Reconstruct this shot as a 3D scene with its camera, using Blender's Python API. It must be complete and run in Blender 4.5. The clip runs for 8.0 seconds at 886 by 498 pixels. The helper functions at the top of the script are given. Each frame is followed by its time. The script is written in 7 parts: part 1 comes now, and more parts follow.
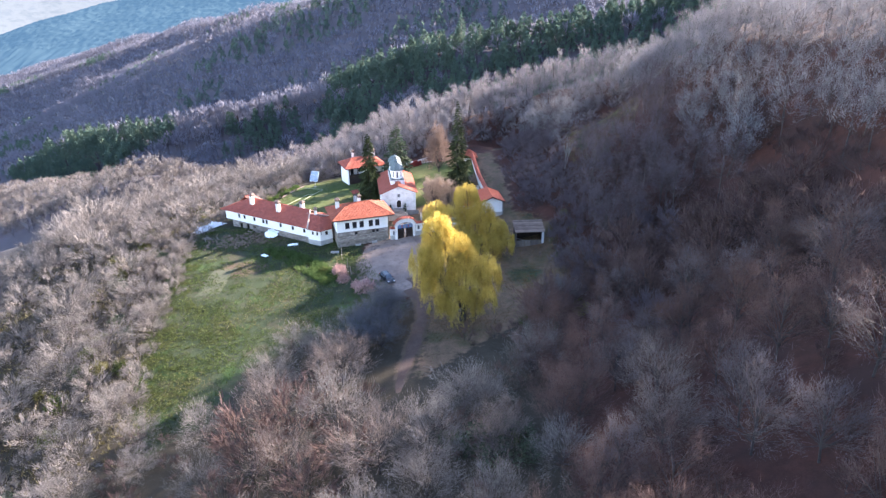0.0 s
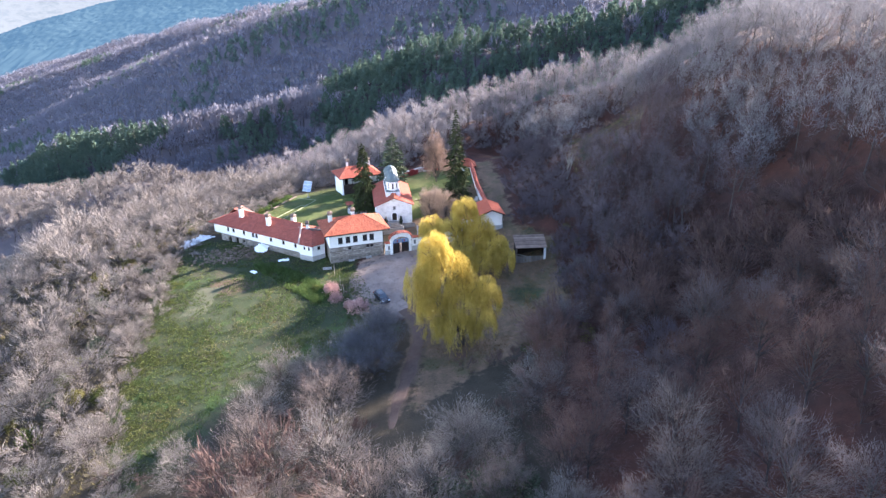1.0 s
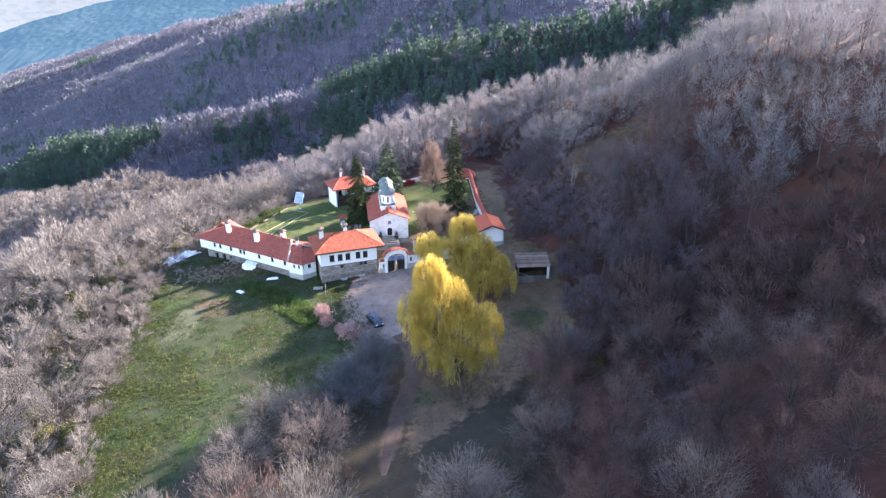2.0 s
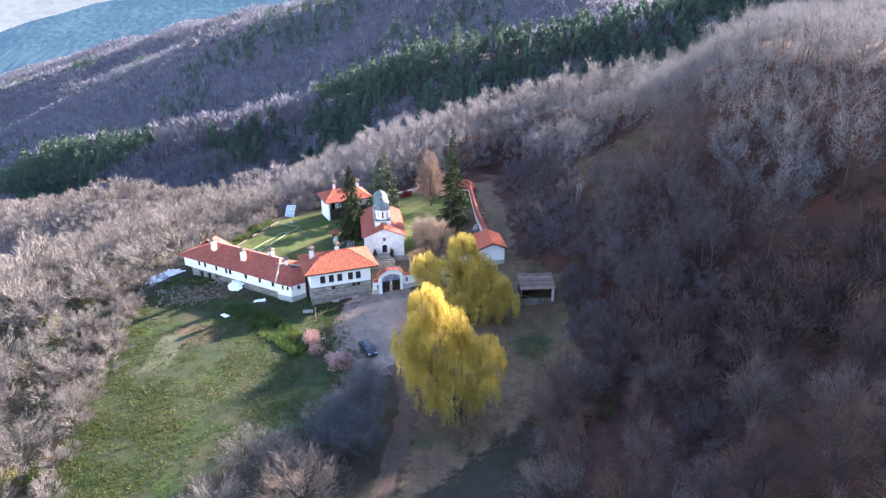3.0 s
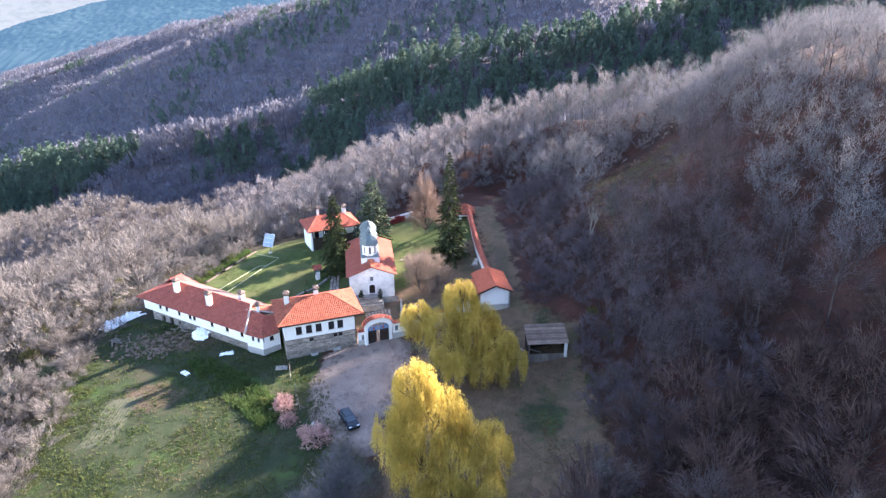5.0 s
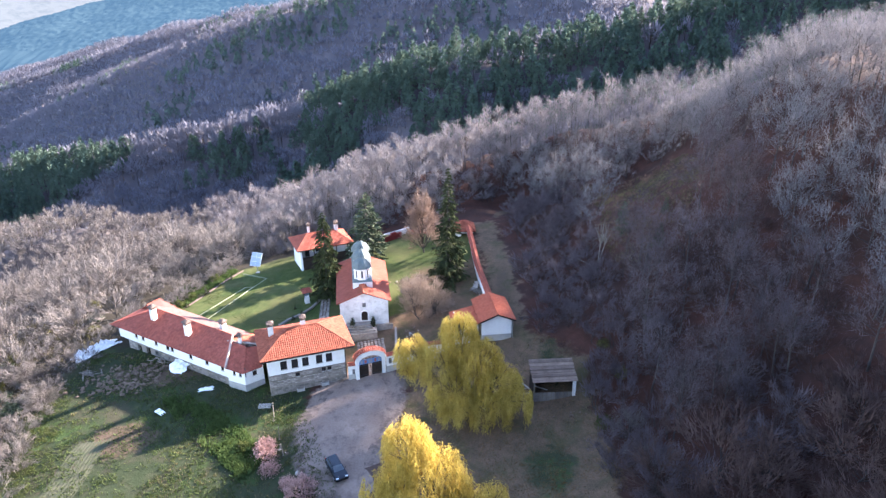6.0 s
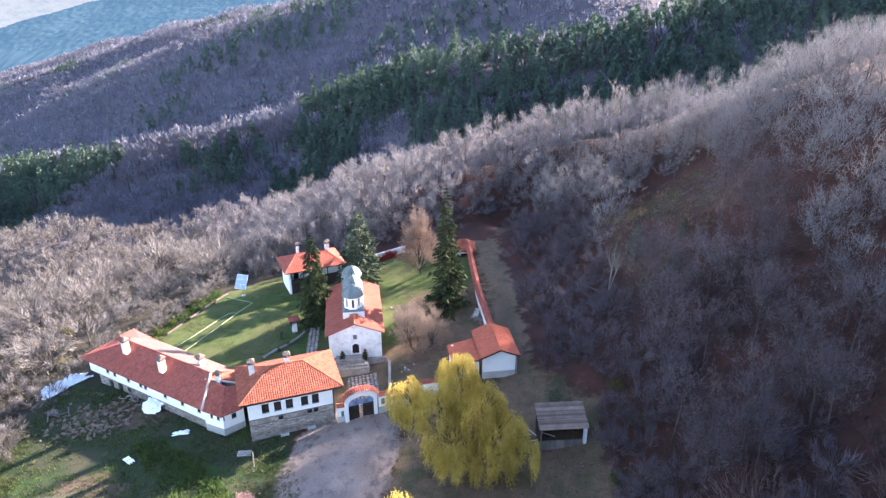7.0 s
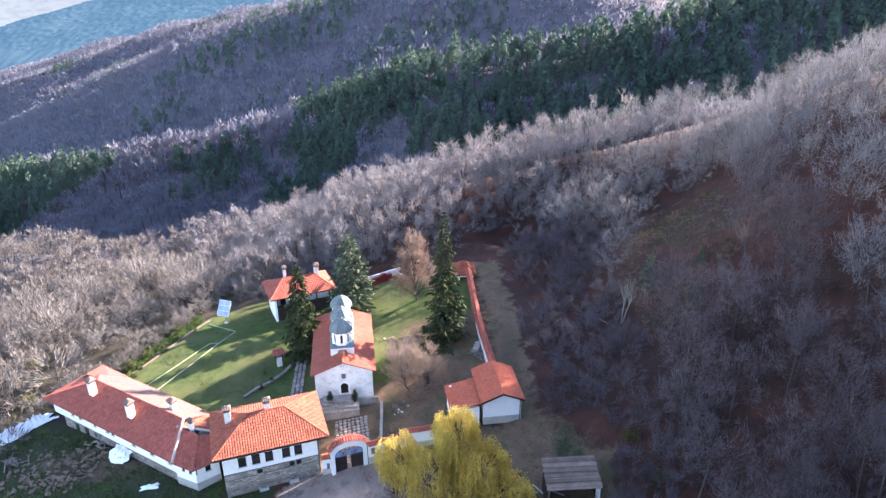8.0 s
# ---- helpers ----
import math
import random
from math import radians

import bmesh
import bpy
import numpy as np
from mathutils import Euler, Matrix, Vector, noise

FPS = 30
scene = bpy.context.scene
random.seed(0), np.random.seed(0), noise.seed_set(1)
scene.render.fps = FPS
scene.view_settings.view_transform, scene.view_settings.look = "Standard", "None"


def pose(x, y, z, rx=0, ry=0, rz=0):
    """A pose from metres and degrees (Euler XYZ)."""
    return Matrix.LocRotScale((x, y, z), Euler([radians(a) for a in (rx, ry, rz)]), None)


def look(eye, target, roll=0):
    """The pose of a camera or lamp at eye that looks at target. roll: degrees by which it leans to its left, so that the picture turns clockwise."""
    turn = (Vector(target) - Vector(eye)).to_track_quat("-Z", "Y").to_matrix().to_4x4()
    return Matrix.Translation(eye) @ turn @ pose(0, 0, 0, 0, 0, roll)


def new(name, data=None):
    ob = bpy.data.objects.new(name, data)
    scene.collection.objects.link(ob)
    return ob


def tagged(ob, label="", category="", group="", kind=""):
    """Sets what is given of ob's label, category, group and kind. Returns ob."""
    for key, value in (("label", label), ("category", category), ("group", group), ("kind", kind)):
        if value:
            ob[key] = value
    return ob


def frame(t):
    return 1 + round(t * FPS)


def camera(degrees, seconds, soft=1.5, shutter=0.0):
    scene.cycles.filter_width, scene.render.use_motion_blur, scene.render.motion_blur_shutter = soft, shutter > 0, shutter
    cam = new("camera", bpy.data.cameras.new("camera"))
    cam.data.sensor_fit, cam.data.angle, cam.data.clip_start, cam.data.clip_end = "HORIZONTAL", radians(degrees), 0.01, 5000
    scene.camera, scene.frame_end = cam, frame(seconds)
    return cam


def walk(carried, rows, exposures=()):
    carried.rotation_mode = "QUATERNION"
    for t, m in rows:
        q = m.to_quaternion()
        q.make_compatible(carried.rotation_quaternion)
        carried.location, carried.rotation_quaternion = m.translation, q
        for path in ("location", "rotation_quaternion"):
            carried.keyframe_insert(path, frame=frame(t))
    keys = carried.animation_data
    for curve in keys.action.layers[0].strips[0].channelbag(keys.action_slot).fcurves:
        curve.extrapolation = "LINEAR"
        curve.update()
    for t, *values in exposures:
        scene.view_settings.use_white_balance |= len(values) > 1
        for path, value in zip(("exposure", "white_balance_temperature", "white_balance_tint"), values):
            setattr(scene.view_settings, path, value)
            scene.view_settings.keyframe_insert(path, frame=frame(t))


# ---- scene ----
cam = camera(68.0, 8.0, soft=1.4)
PATH = [
    (0, (1.507, -0.857, 58.554), (1.474, 0.984, 57.773), -0.3),
    (0.5, (1.57, 2.683, 58.894), (1.539, 4.524, 58.113), -0.3),
    (1, (1.691, 6.493, 59.235), (1.662, 8.334, 58.454), -0.3),
    (1.5, (1.771, 10.674, 59.486), (1.745, 12.515, 58.705), -0.2),
    (3, (2.074, 24.213, 60.249), (2.05, 26.054, 59.467), -0.3),
    (3.5, (2.251, 28.875, 60.369), (2.226, 30.715, 59.586), -0.3),
    (4, (2.475, 33.644, 60.418), (2.45, 35.484, 59.635), -0.4),
    (4.5, (2.603, 38.52, 60.526), (2.579, 40.359, 59.742), -0.4),
    (6, (3.073, 53.363, 61.24), (3.048, 55.201, 60.453), -0.4),
    (6.5, (3.254, 58.458, 61.494), (3.228, 60.296, 60.705), -0.4),
    (7, (3.323, 63.632, 61.783), (3.298, 65.469, 60.994), -0.4),
    (7.5, (3.542, 68.825, 62.135), (3.516, 70.661, 61.343), -0.4),
    (8, (3.75, 74.036, 62.483), (3.723, 75.873, 61.69), -0.4),
]
walk(cam, [(t, look(eye, target, roll)) for t, eye, target, roll in PATH], [(0, 3.24, 6530, 21), (8, 3.23, 6530, 21)])

# ---- world and sun ----
SUN_AZ, SUN_EL = 54.0, 23.2          # degrees from +y towards +x, and above the horizon
world = bpy.data.worlds.new("sky_world")
scene.world = world
world.use_nodes = True
wn, wl = world.node_tree.nodes, world.node_tree.links
sky = wn.new("ShaderNodeTexSky")
sky.sky_type, sky.sun_disc = "NISHITA", False
sky.sun_elevation, sky.sun_rotation = radians(SUN_EL), radians(SUN_AZ)
sky.altitude, sky.air_density, sky.dust_density, sky.ozone_density = 600.0, 1.0, 0.4, 1.5
wl.new(sky.outputs[0], wn["Background"].inputs[0])
wn["Background"].inputs[1].default_value = 0.105
sun = new("sun", bpy.data.lights.new("sun", "SUN"))
sun.data.energy, sun.data.angle, sun.data.color = 5.0, radians(0.9), (1.0, 0.93, 0.82)
SUN_WAY = Vector((math.sin(radians(SUN_AZ)) * math.cos(radians(SUN_EL)), math.cos(radians(SUN_AZ)) * math.cos(radians(SUN_EL)), math.sin(radians(SUN_EL))))
sun.matrix_world = look(Vector((60, 200, 120)), Vector((60, 200, 120)) - SUN_WAY)


# ---- materials ----
def material(name, rough=0.8, metal=0.0, spec=0.3):
    m = bpy.data.materials.new(name)
    m.use_nodes = True
    b = m.node_tree.nodes["Principled BSDF"]
    b.inputs["Roughness"].default_value, b.inputs["Metallic"].default_value = rough, metal
    b.inputs["Specular IOR Level"].default_value = spec
    return m, m.node_tree.nodes, m.node_tree.links, b


def noise_node(n, l, scale, detail=4.0, rough=0.6, vec=None):
    t = n.new("ShaderNodeTexNoise")
    t.inputs["Scale"].default_value, t.inputs["Detail"].default_value, t.inputs["Roughness"].default_value = scale, detail, rough
    if vec is not None:
        l.new(vec, t.inputs["Vector"])
    return t.outputs["Fac"]


def ramp(n, l, fac, stops):
    r = n.new("ShaderNodeValToRGB")
    while len(r.color_ramp.elements) < len(stops):
        r.color_ramp.elements.new(0.5)
    for e, (p, c) in zip(r.color_ramp.elements, stops):
        e.position, e.color = p, (*c, 1)
    l.new(fac, r.inputs[0])
    return r.outputs[0]


def mix(n, l, fac, a, b, mode="MIX"):
    m = n.new("ShaderNodeMix")
    m.data_type, m.blend_type = "RGBA", mode
    for slot, v in ((0, fac), (6, a), (7, b)):
        if isinstance(v, (int, float)):
            m.inputs[slot].default_value = v
        elif isinstance(v, tuple):
            m.inputs[slot].default_value = (*v, 1)
        else:
            l.new(v, m.inputs[slot])
    return m.outputs[2]


def world_pos(n):
    return n.new("ShaderNodeNewGeometry").outputs["Position"]


def bump(n, l, b, height, strength=0.3, dist=0.05):
    k = n.new("ShaderNodeBump")
    k.inputs["Strength"].default_value, k.inputs["Distance"].default_value = strength, dist
    l.new(height, k.inputs["Height"])
    l.new(k.outputs[0], b.inputs["Normal"])


def mottled(name, dark, light, fine, coarse, rough=0.8, metal=0.0, relief=0.3, spec=0.3, stain=None, stain_amount=0.35, island=0.0):
    """Two scales of variation between two colours, with an optional third colour in blotches."""
    m, n, l, b = material(name, rough, metal, spec)
    p = world_pos(n)
    f = noise_node(n, l, fine, 5.0, 0.65, p)
    c = noise_node(n, l, coarse, 3.0, 0.55, p)
    a = mix(n, l, 0.5, f, c)
    col = ramp(n, l, a, [(0.33, dark), (0.67, light)])
    if stain:
        s = noise_node(n, l, coarse * 2.3, 6.0, 0.7, p)
        r = ramp(n, l, s, [(0.5, (0, 0, 0)), (0.72, (stain_amount,) * 3)])
        col = mix(n, l, r, col, stain)
    if island:
        g = n.new("ShaderNodeNewGeometry")
        v = ramp(n, l, g.outputs["Random Per Island"], [(0.0, (1 - island,) * 3), (1.0, (1 + island,) * 3)])
        col = mix(n, l, 1.0, col, v, "MULTIPLY")
    l.new(col, b.inputs["Base Color"])
    if relief:
        bump(n, l, b, f, relief)
    return m


def piecewise(m, amount):
    """Varies a material from piece to piece."""
    n, l = m.node_tree.nodes, m.node_tree.links
    b = n["Principled BSDF"]
    src = b.inputs["Base Color"].links[0].from_socket
    v = ramp(n, l, n.new("ShaderNodeObjectInfo").outputs["Random"], [(0.0, (1 - amount,) * 3), (1.0, (1 + amount,) * 3)])
    l.new(mix(n, l, 1.0, src, v, "MULTIPLY"), b.inputs["Base Color"])
    return m


M = {}
M["white"] = mottled("lime_wash", (0.676, 0.676, 0.659), (0.765, 0.765, 0.748), 3.0, 0.35, 0.85, stain=(0.45, 0.44, 0.42), stain_amount=0.25, relief=0.15)
M["old_white"] = mottled("weathered_lime_wash", (0.534, 0.524, 0.497), (0.754, 0.745, 0.718), 1.6, 0.5, 0.9, stain=(0.30, 0.28, 0.26), stain_amount=0.6, relief=0.25)
M["tile_orange"] = mottled("orange_clay_tile", (0.204, 0.057, 0.033), (0.285, 0.089, 0.056), 4.0, 0.6, 0.85, spec=0.12, stain=(0.22, 0.08, 0.045), stain_amount=0.4, island=0.22)
M["tile_red"] = mottled("red_clay_tile", (0.244, 0.064, 0.045), (0.330, 0.098, 0.070), 4.0, 0.5, 0.85, spec=0.12, stain=(0.14, 0.05, 0.04), stain_amount=0.5, island=0.2)
M["tile_brick"] = mottled("brick_red_clay_tile", (0.225, 0.058, 0.038), (0.305, 0.092, 0.063), 4.0, 0.5, 0.85, spec=0.12, stain=(0.2, 0.07, 0.05), stain_amount=0.4, island=0.16)
M["tile_new"] = mottled("bright_new_clay_tile", (0.340, 0.078, 0.041), (0.430, 0.115, 0.064), 4.0, 0.5, 0.85, spec=0.12, stain=(0.26, 0.09, 0.055), stain_amount=0.3, island=0.14)
# red tile again, toned darker and shinier for sun glare on one slope
M["tile_sunward"] = mottled("sunward_clay_tile", (0.104, 0.048, 0.038), (0.138, 0.069, 0.055), 4.0, 0.5, 0.58, spec=0.30, island=0.15)
M["mortar"] = mottled("ridge_mortar", (0.315, 0.225, 0.180), (0.450, 0.360, 0.300), 5.0, 0.8, 0.9)
M["stone"] = mottled("grey_field_stone", (0.145, 0.125, 0.108), (0.32, 0.285, 0.25), 2.5, 0.7, 0.9, relief=0.5, island=0.35)
piecewise(M["stone"], 0.25)
M["joint"] = mottled("stone_joint", (0.15, 0.132, 0.115), (0.24, 0.215, 0.19), 5.0, 1.0, 0.95)
M["plinth"] = mottled("cement_plinth", (0.26, 0.26, 0.25), (0.40, 0.39, 0.37), 3.0, 0.6, 0.9)
M["dark_wood"] = mottled("dark_stained_wood", (0.018, 0.013, 0.011), (0.045, 0.033, 0.028), 9.0, 1.2, 0.8, spec=0.1)
M["old_wood"] = mottled("weathered_grey_wood", (0.12, 0.10, 0.085), (0.23, 0.20, 0.17), 7.0, 0.9, 0.85)
piecewise(M["old_wood"], 0.3)
M["zinc"] = mottled("blue_grey_sheet_metal", (0.073, 0.098, 0.098), (0.147, 0.178, 0.178), 3.0, 0.6, 0.6, 0.15)
M["iron"] = mottled("painted_iron", (0.02, 0.02, 0.022), (0.04, 0.04, 0.045), 8.0, 2.0, 0.5, 0.3)
M["fabric_white"] = mottled("white_plastic_sheet", (0.74, 0.75, 0.75), (0.86, 0.87, 0.87), 3.0, 0.8, 0.45, relief=0.2)
M["glass"] = mottled("dark_window_glass", (0.012, 0.014, 0.018), (0.03, 0.034, 0.04), 2.0, 0.5, 0.12, spec=0.6, relief=0.0)
M["bark"] = mottled("grey_bark", (0.032, 0.026, 0.025), (0.080, 0.068, 0.064), 4.0, 0.4, 0.9)
M["needle"] = mottled("spruce_needles", (0.020, 0.028, 0.012), (0.057, 0.067, 0.027), 1.5, 0.4, 0.9, spec=0.08, relief=0.0, island=0.4)
M["needle_blue"] = mottled("fir_needles", (0.039, 0.057, 0.035), (0.097, 0.116, 0.070), 1.5, 0.4, 0.9, spec=0.1, relief=0.0, island=0.4)


def leafy(name, dark, light, fine=0.8, coarse=0.15, glow=0.35, island=0.22, even=0.0):
    """Thin leaves: part of the light goes through them. even: how far their many facings are averaged towards upright."""
    m = mottled(name, dark, light, fine, coarse, 0.85, relief=0.0, spec=0.08, island=island)
    n, l = m.node_tree.nodes, m.node_tree.links
    b, out = n["Principled BSDF"], n["Material Output"]
    t, x = n.new("ShaderNodeBsdfTranslucent"), n.new("ShaderNodeMixShader")
    l.new(b.inputs["Base Color"].links[0].from_socket, t.inputs["Color"])
    x.inputs[0].default_value = glow
    if even:
        g, k = n.new("ShaderNodeNewGeometry"), n.new("ShaderNodeMix")
        k.data_type = "VECTOR"
        k.inputs[0].default_value = even
        l.new(g.outputs["Normal"], k.inputs[4])
        k.inputs[5].default_value = (0.0, 0.0, 1.0)
        u = n.new("ShaderNodeVectorMath")
        u.operation = "NORMALIZE"
        l.new(k.outputs[1], u.inputs[0])
        l.new(u.outputs[0], b.inputs["Normal"]), l.new(u.outputs[0], t.inputs["Normal"])
    l.new(b.outputs[0], x.inputs[1])
    l.new(t.outputs[0], x.inputs[2])
    l.new(x.outputs[0], out.inputs["Surface"])
    return m


M["willow"] = leafy("yellow_willow_leaves", (0.311, 0.221, 0.044), (0.600, 0.458, 0.122), 0.5, 0.16, 0.5)
M["rose_leaf"] = leafy("rose_leaves", (0.326, 0.185, 0.163), (0.527, 0.350, 0.311), 1.5, 0.5)
M["green_leaf"] = leafy("green_leaves", (0.040, 0.060, 0.018), (0.105, 0.118, 0.040), 1.5, 0.4)
M["grass"] = leafy("meadow_grass", (0.038, 0.064, 0.017), (0.099, 0.118, 0.043), 0.9, 0.10)
M["grass_dry"] = leafy("dry_grass", (0.085, 0.074, 0.036), (0.19, 0.165, 0.085), 0.9, 0.12)
M["nettle"] = leafy("nettles", (0.035, 0.067, 0.021), (0.091, 0.129, 0.042), 1.2, 0.3)
M["leaf_brown"] = leafy("fallen_leaf", (0.090, 0.052, 0.026), (0.235, 0.150, 0.070), 1.2, 0.3, 0.2)
M["nettle_pale"] = leafy("pale_weeds", (0.050, 0.066, 0.020), (0.129, 0.137, 0.051), 1.0, 0.25)
M["twig_grey"] = leafy("grey_twigs", (0.088, 0.072, 0.071), (0.185, 0.152, 0.150), 0.9, 0.11, 0.5, island=0.10, even=0.50)
M["twig_tan"] = leafy("tan_twigs", (0.118, 0.103, 0.094), (0.278, 0.244, 0.226), 0.8, 0.12, 0.5, island=0.10, even=0.50)
M["twig_ash"] = leafy("ash_grey_twigs", (0.126, 0.110, 0.103), (0.314, 0.277, 0.251), 0.8, 0.12, 0.5, island=0.10, even=0.50)
M["twig_rose"] = leafy("rose_brown_twigs", (0.117, 0.092, 0.082), (0.270, 0.218, 0.194), 0.7, 0.12, 0.5, island=0.10, even=0.50)
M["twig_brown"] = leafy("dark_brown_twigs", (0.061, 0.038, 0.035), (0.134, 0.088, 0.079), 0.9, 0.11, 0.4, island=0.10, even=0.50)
# grey twigs darkened in colour for the shade on the lower slope
M["twig_shaded"] = leafy("shade_darkened_twigs", (0.080, 0.050, 0.045), (0.176, 0.117, 0.101), 0.9, 0.11, 0.5, island=0.10, even=0.50)
M["twig_russet"] = leafy("russet_twigs", (0.128, 0.081, 0.058), (0.225, 0.150, 0.109), 1.2, 0.3, 0.25, island=0.10, even=0.50)
M["twig_slate"] = leafy("slate_twigs", (0.060, 0.061, 0.067), (0.140, 0.142, 0.152), 0.9, 0.2, 0.2, island=0.10, even=0.50)
# beech twigs with the bank's shade put into their colour
M["twig_bank"] = leafy("shaded_bank_beech_twigs", (0.087, 0.070, 0.075), (0.199, 0.162, 0.171), 0.9, 0.11, 0.5, island=0.10, even=0.50)
# the same beech twigs, lightened in colour for sunlit crowns
M["twig_hill"] = leafy("sunlit_hill_beech_twigs", (0.137, 0.129, 0.137), (0.279, 0.266, 0.276), 0.9, 0.11, 0.5, island=0.10, even=0.50)
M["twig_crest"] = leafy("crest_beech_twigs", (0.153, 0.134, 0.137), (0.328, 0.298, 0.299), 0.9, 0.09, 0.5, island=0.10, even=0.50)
# far woods: the blue of distance haze is mixed into the twig colour
M["twig_far"] = leafy("haze_blued_far_wood", (0.198, 0.192, 0.231), (0.311, 0.304, 0.357), 0.05, 0.012, 0.5, island=0.08, even=0.70)
M["pine"] = leafy("pine_needles", (0.075, 0.125, 0.101), (0.160, 0.223, 0.160), 0.3, 0.03, 0.45, island=0.10, even=0.60)
M["twig_larch"] = leafy("rosy_tan_twigs", (0.190, 0.128, 0.100), (0.370, 0.265, 0.215), 0.9, 0.14, 0.5, island=0.10, even=0.50)
M["twig_yard"] = leafy("tan_brown_twigs", (0.190, 0.140, 0.110), (0.400, 0.310, 0.250), 0.8, 0.12, 0.5, island=0.10, even=0.50)
M["twig_pale"] = leafy("pale_grey_twigs", (0.20, 0.185, 0.17), (0.36, 0.34, 0.32), 0.8, 0.12, 0.5, island=0.10, even=0.50)


# ---- the lie of the land ----
POLY = ((0, 0, -1.11), (0, 1, 3.72), (0, 2, 8.25), (0, 3, -4.39), (0, 4, -5.06), (0, 5, 0.77), (1, 0, 2.83), (1, 1, -4.55), (1, 2, 23.28), (1, 3, -0.88), (1, 4, -8.78),
        (2, 0, 7.43), (2, 1, 5.31), (2, 2, -4.42), (2, 3, -6.47), (3, 0, 19.24), (3, 1, 1.77), (3, 2, -7.72), (4, 0, 2.75), (4, 1, 0.55), (5, 0, -3.57))
BUMPS = ((22, 129, -2.6, 10), (46, 168, 3.2, 14), (44, 66, 2.6, 16), (30, 150, 2.0, 8), (10, 215, 2.5, 14), (20, 185, -2.0, 9), (-12, 60, 1.8, 14))
HOLLOWS = ((19, 212, -6.0, 12), (43, 197, -3.6, 11), (-118, 248, 4.0, 26))
RIDGE_NEAR = ((-420, 330, -84), (-260, 300, -46), (-160, 270, -28), (-123, 254, -19), (-100, 268, -24), (-79, 273, -23), (-60, 276, -22), (-35, 252, -8), (-15, 247, 0), (19, 238, 13), (38, 226, 22), (60, 208, 33), (95, 200, 46), (150, 190, 60), (300, 150, 95))
RIDGE_MID = ((-560, 690, -140), (-342, 540, -80), (-260, 458, -55), (-181, 415, -35), (-130, 420, -25), (-78, 428, -11), (-35, 418, 3), (0, 405, 17), (20, 390, 20), (60, 392, 26), (100, 392, 35), (240, 420, 76), (420, 450, 105))
RIDGE_FAR = ((-1350, 1500, -235), (-1050, 1350, -170), (-853, 1250, -130), (-695, 1180, -84), (-558, 1120, -46), (-437, 1060, -22), (-327, 1000, -2), (-258, 960, 14), (-100, 900, 45), (100, 860, 80), (360, 820, 130))
# Added ridge out of view to the right, raised to shade the slope.
RIDGE_SHADING = ((92, -60, 43), (102, 0, 58), (116, 60, 66), (130, 120, 66), (150, 190, 62))
RIDGE_SPUR = ((-900, 1100, -165), (-688, 1000, -115), (-529, 930, -80), (-391, 846, -48), (-269, 722, -8), (-209, 690, 11), (-171, 680, 21), (-132, 680, 37), (0, 690, 75), (100, 700, 95))


def ridge(x, y, line, front, back):
    """The height of a ridge with a crest line and the slope of its two sides."""
    best = np.full(x.shape, -1e4)
    for (ax, ay, az), (bx, by, bz) in zip(line, line[1:]):
        dx, dy = bx - ax, by - ay
        t = np.clip(((x - ax) * dx + (y - ay) * dy) / (dx * dx + dy * dy), 0, 1)
        px, py = x - ax - t * dx, y - ay - t * dy
        side = np.where(py < 0, front, back)
        d = np.hypot(px, py)
        best = np.maximum(best, az + t * (bz - az) - side * (np.sqrt(d * d + 36) - 6))
    return best


def rolls(x, y, size, k):
    return sum(np.sin(x / size * a + y / size * b + k * c) for a, b, c in ((1.0, 0.6, 1.3), (-0.7, 1.1, 2.1), (1.9, -0.4, 0.7), (0.5, 2.2, 3.9))) / 4


def height(x, y):
    x, y = np.asarray(x, float), np.asarray(y, float)
    cx, cy = np.clip(x, -118, 82), np.clip(y, 0, 226)
    u, v = (cx + 15) / 80, (cy - 125) / 80
    near = sum(c * u**i * v**j for i, j, c in POLY)
    near = near + sum(a * np.exp(-((x - bx) ** 2 + (y - by) ** 2) / r**2) for bx, by, a, r in BUMPS)
    near = near + 0.10 * rolls(x, y, 4.0, 3)
    out = np.maximum(np.maximum(-118 - x, x - 82), np.maximum(-y, y - 226))
    far = np.hypot(x, y - 120)
    base = -40 - 0.45 * np.clip(far - 150, 0, 130) - 0.10 * np.clip(far - 280, 0, 900) - np.clip(far - 1150, 0, 2600) * 0.008
    hs = [ridge(x, y, RIDGE_SHADING, 0.42, 0.42), ridge(x, y, RIDGE_NEAR, 0.30, 0.55), ridge(x, y, RIDGE_MID, 0.80, 0.5), ridge(x, y, RIDGE_FAR, 0.50, 0.3), ridge(x, y, RIDGE_SPUR, 0.52, 0.45), np.maximum(base, -222)]
    rise = np.clip((far - 3300) / 1200, 0, 1)
    hs[-1] = hs[-1] + 340 * rise * rise * (3 - 2 * rise)
    top = np.maximum.reduce(hs)
    wide = top + 6 * np.log(sum(np.exp(np.clip((h - top) / 6, -40, 0)) for h in hs)) - 2
    wide = wide + np.clip((far - 150) / 250, 0, 1) * (3.0 * rolls(x, y, 38, 1) + 1.5 * rolls(x, y, 15, 5)) * (wide > -210)
    w = np.clip((out + 26) / 34, 0, 1)
    w = w * w * (3 - 2 * w)
    gully = 8 * np.exp(-((x + 50 + 0.6 * (y - 232)) ** 2 + 0.4 * (y - 232) ** 2) / 260.0)
    hollows = sum(a * np.exp(-((x - bx) ** 2 + (y - by) ** 2) / r**2) for bx, by, a, r in HOLLOWS)
    return near * (1 - w) + wide * w - gully + hollows


def hz(x, y):
    return float(height(x, y))


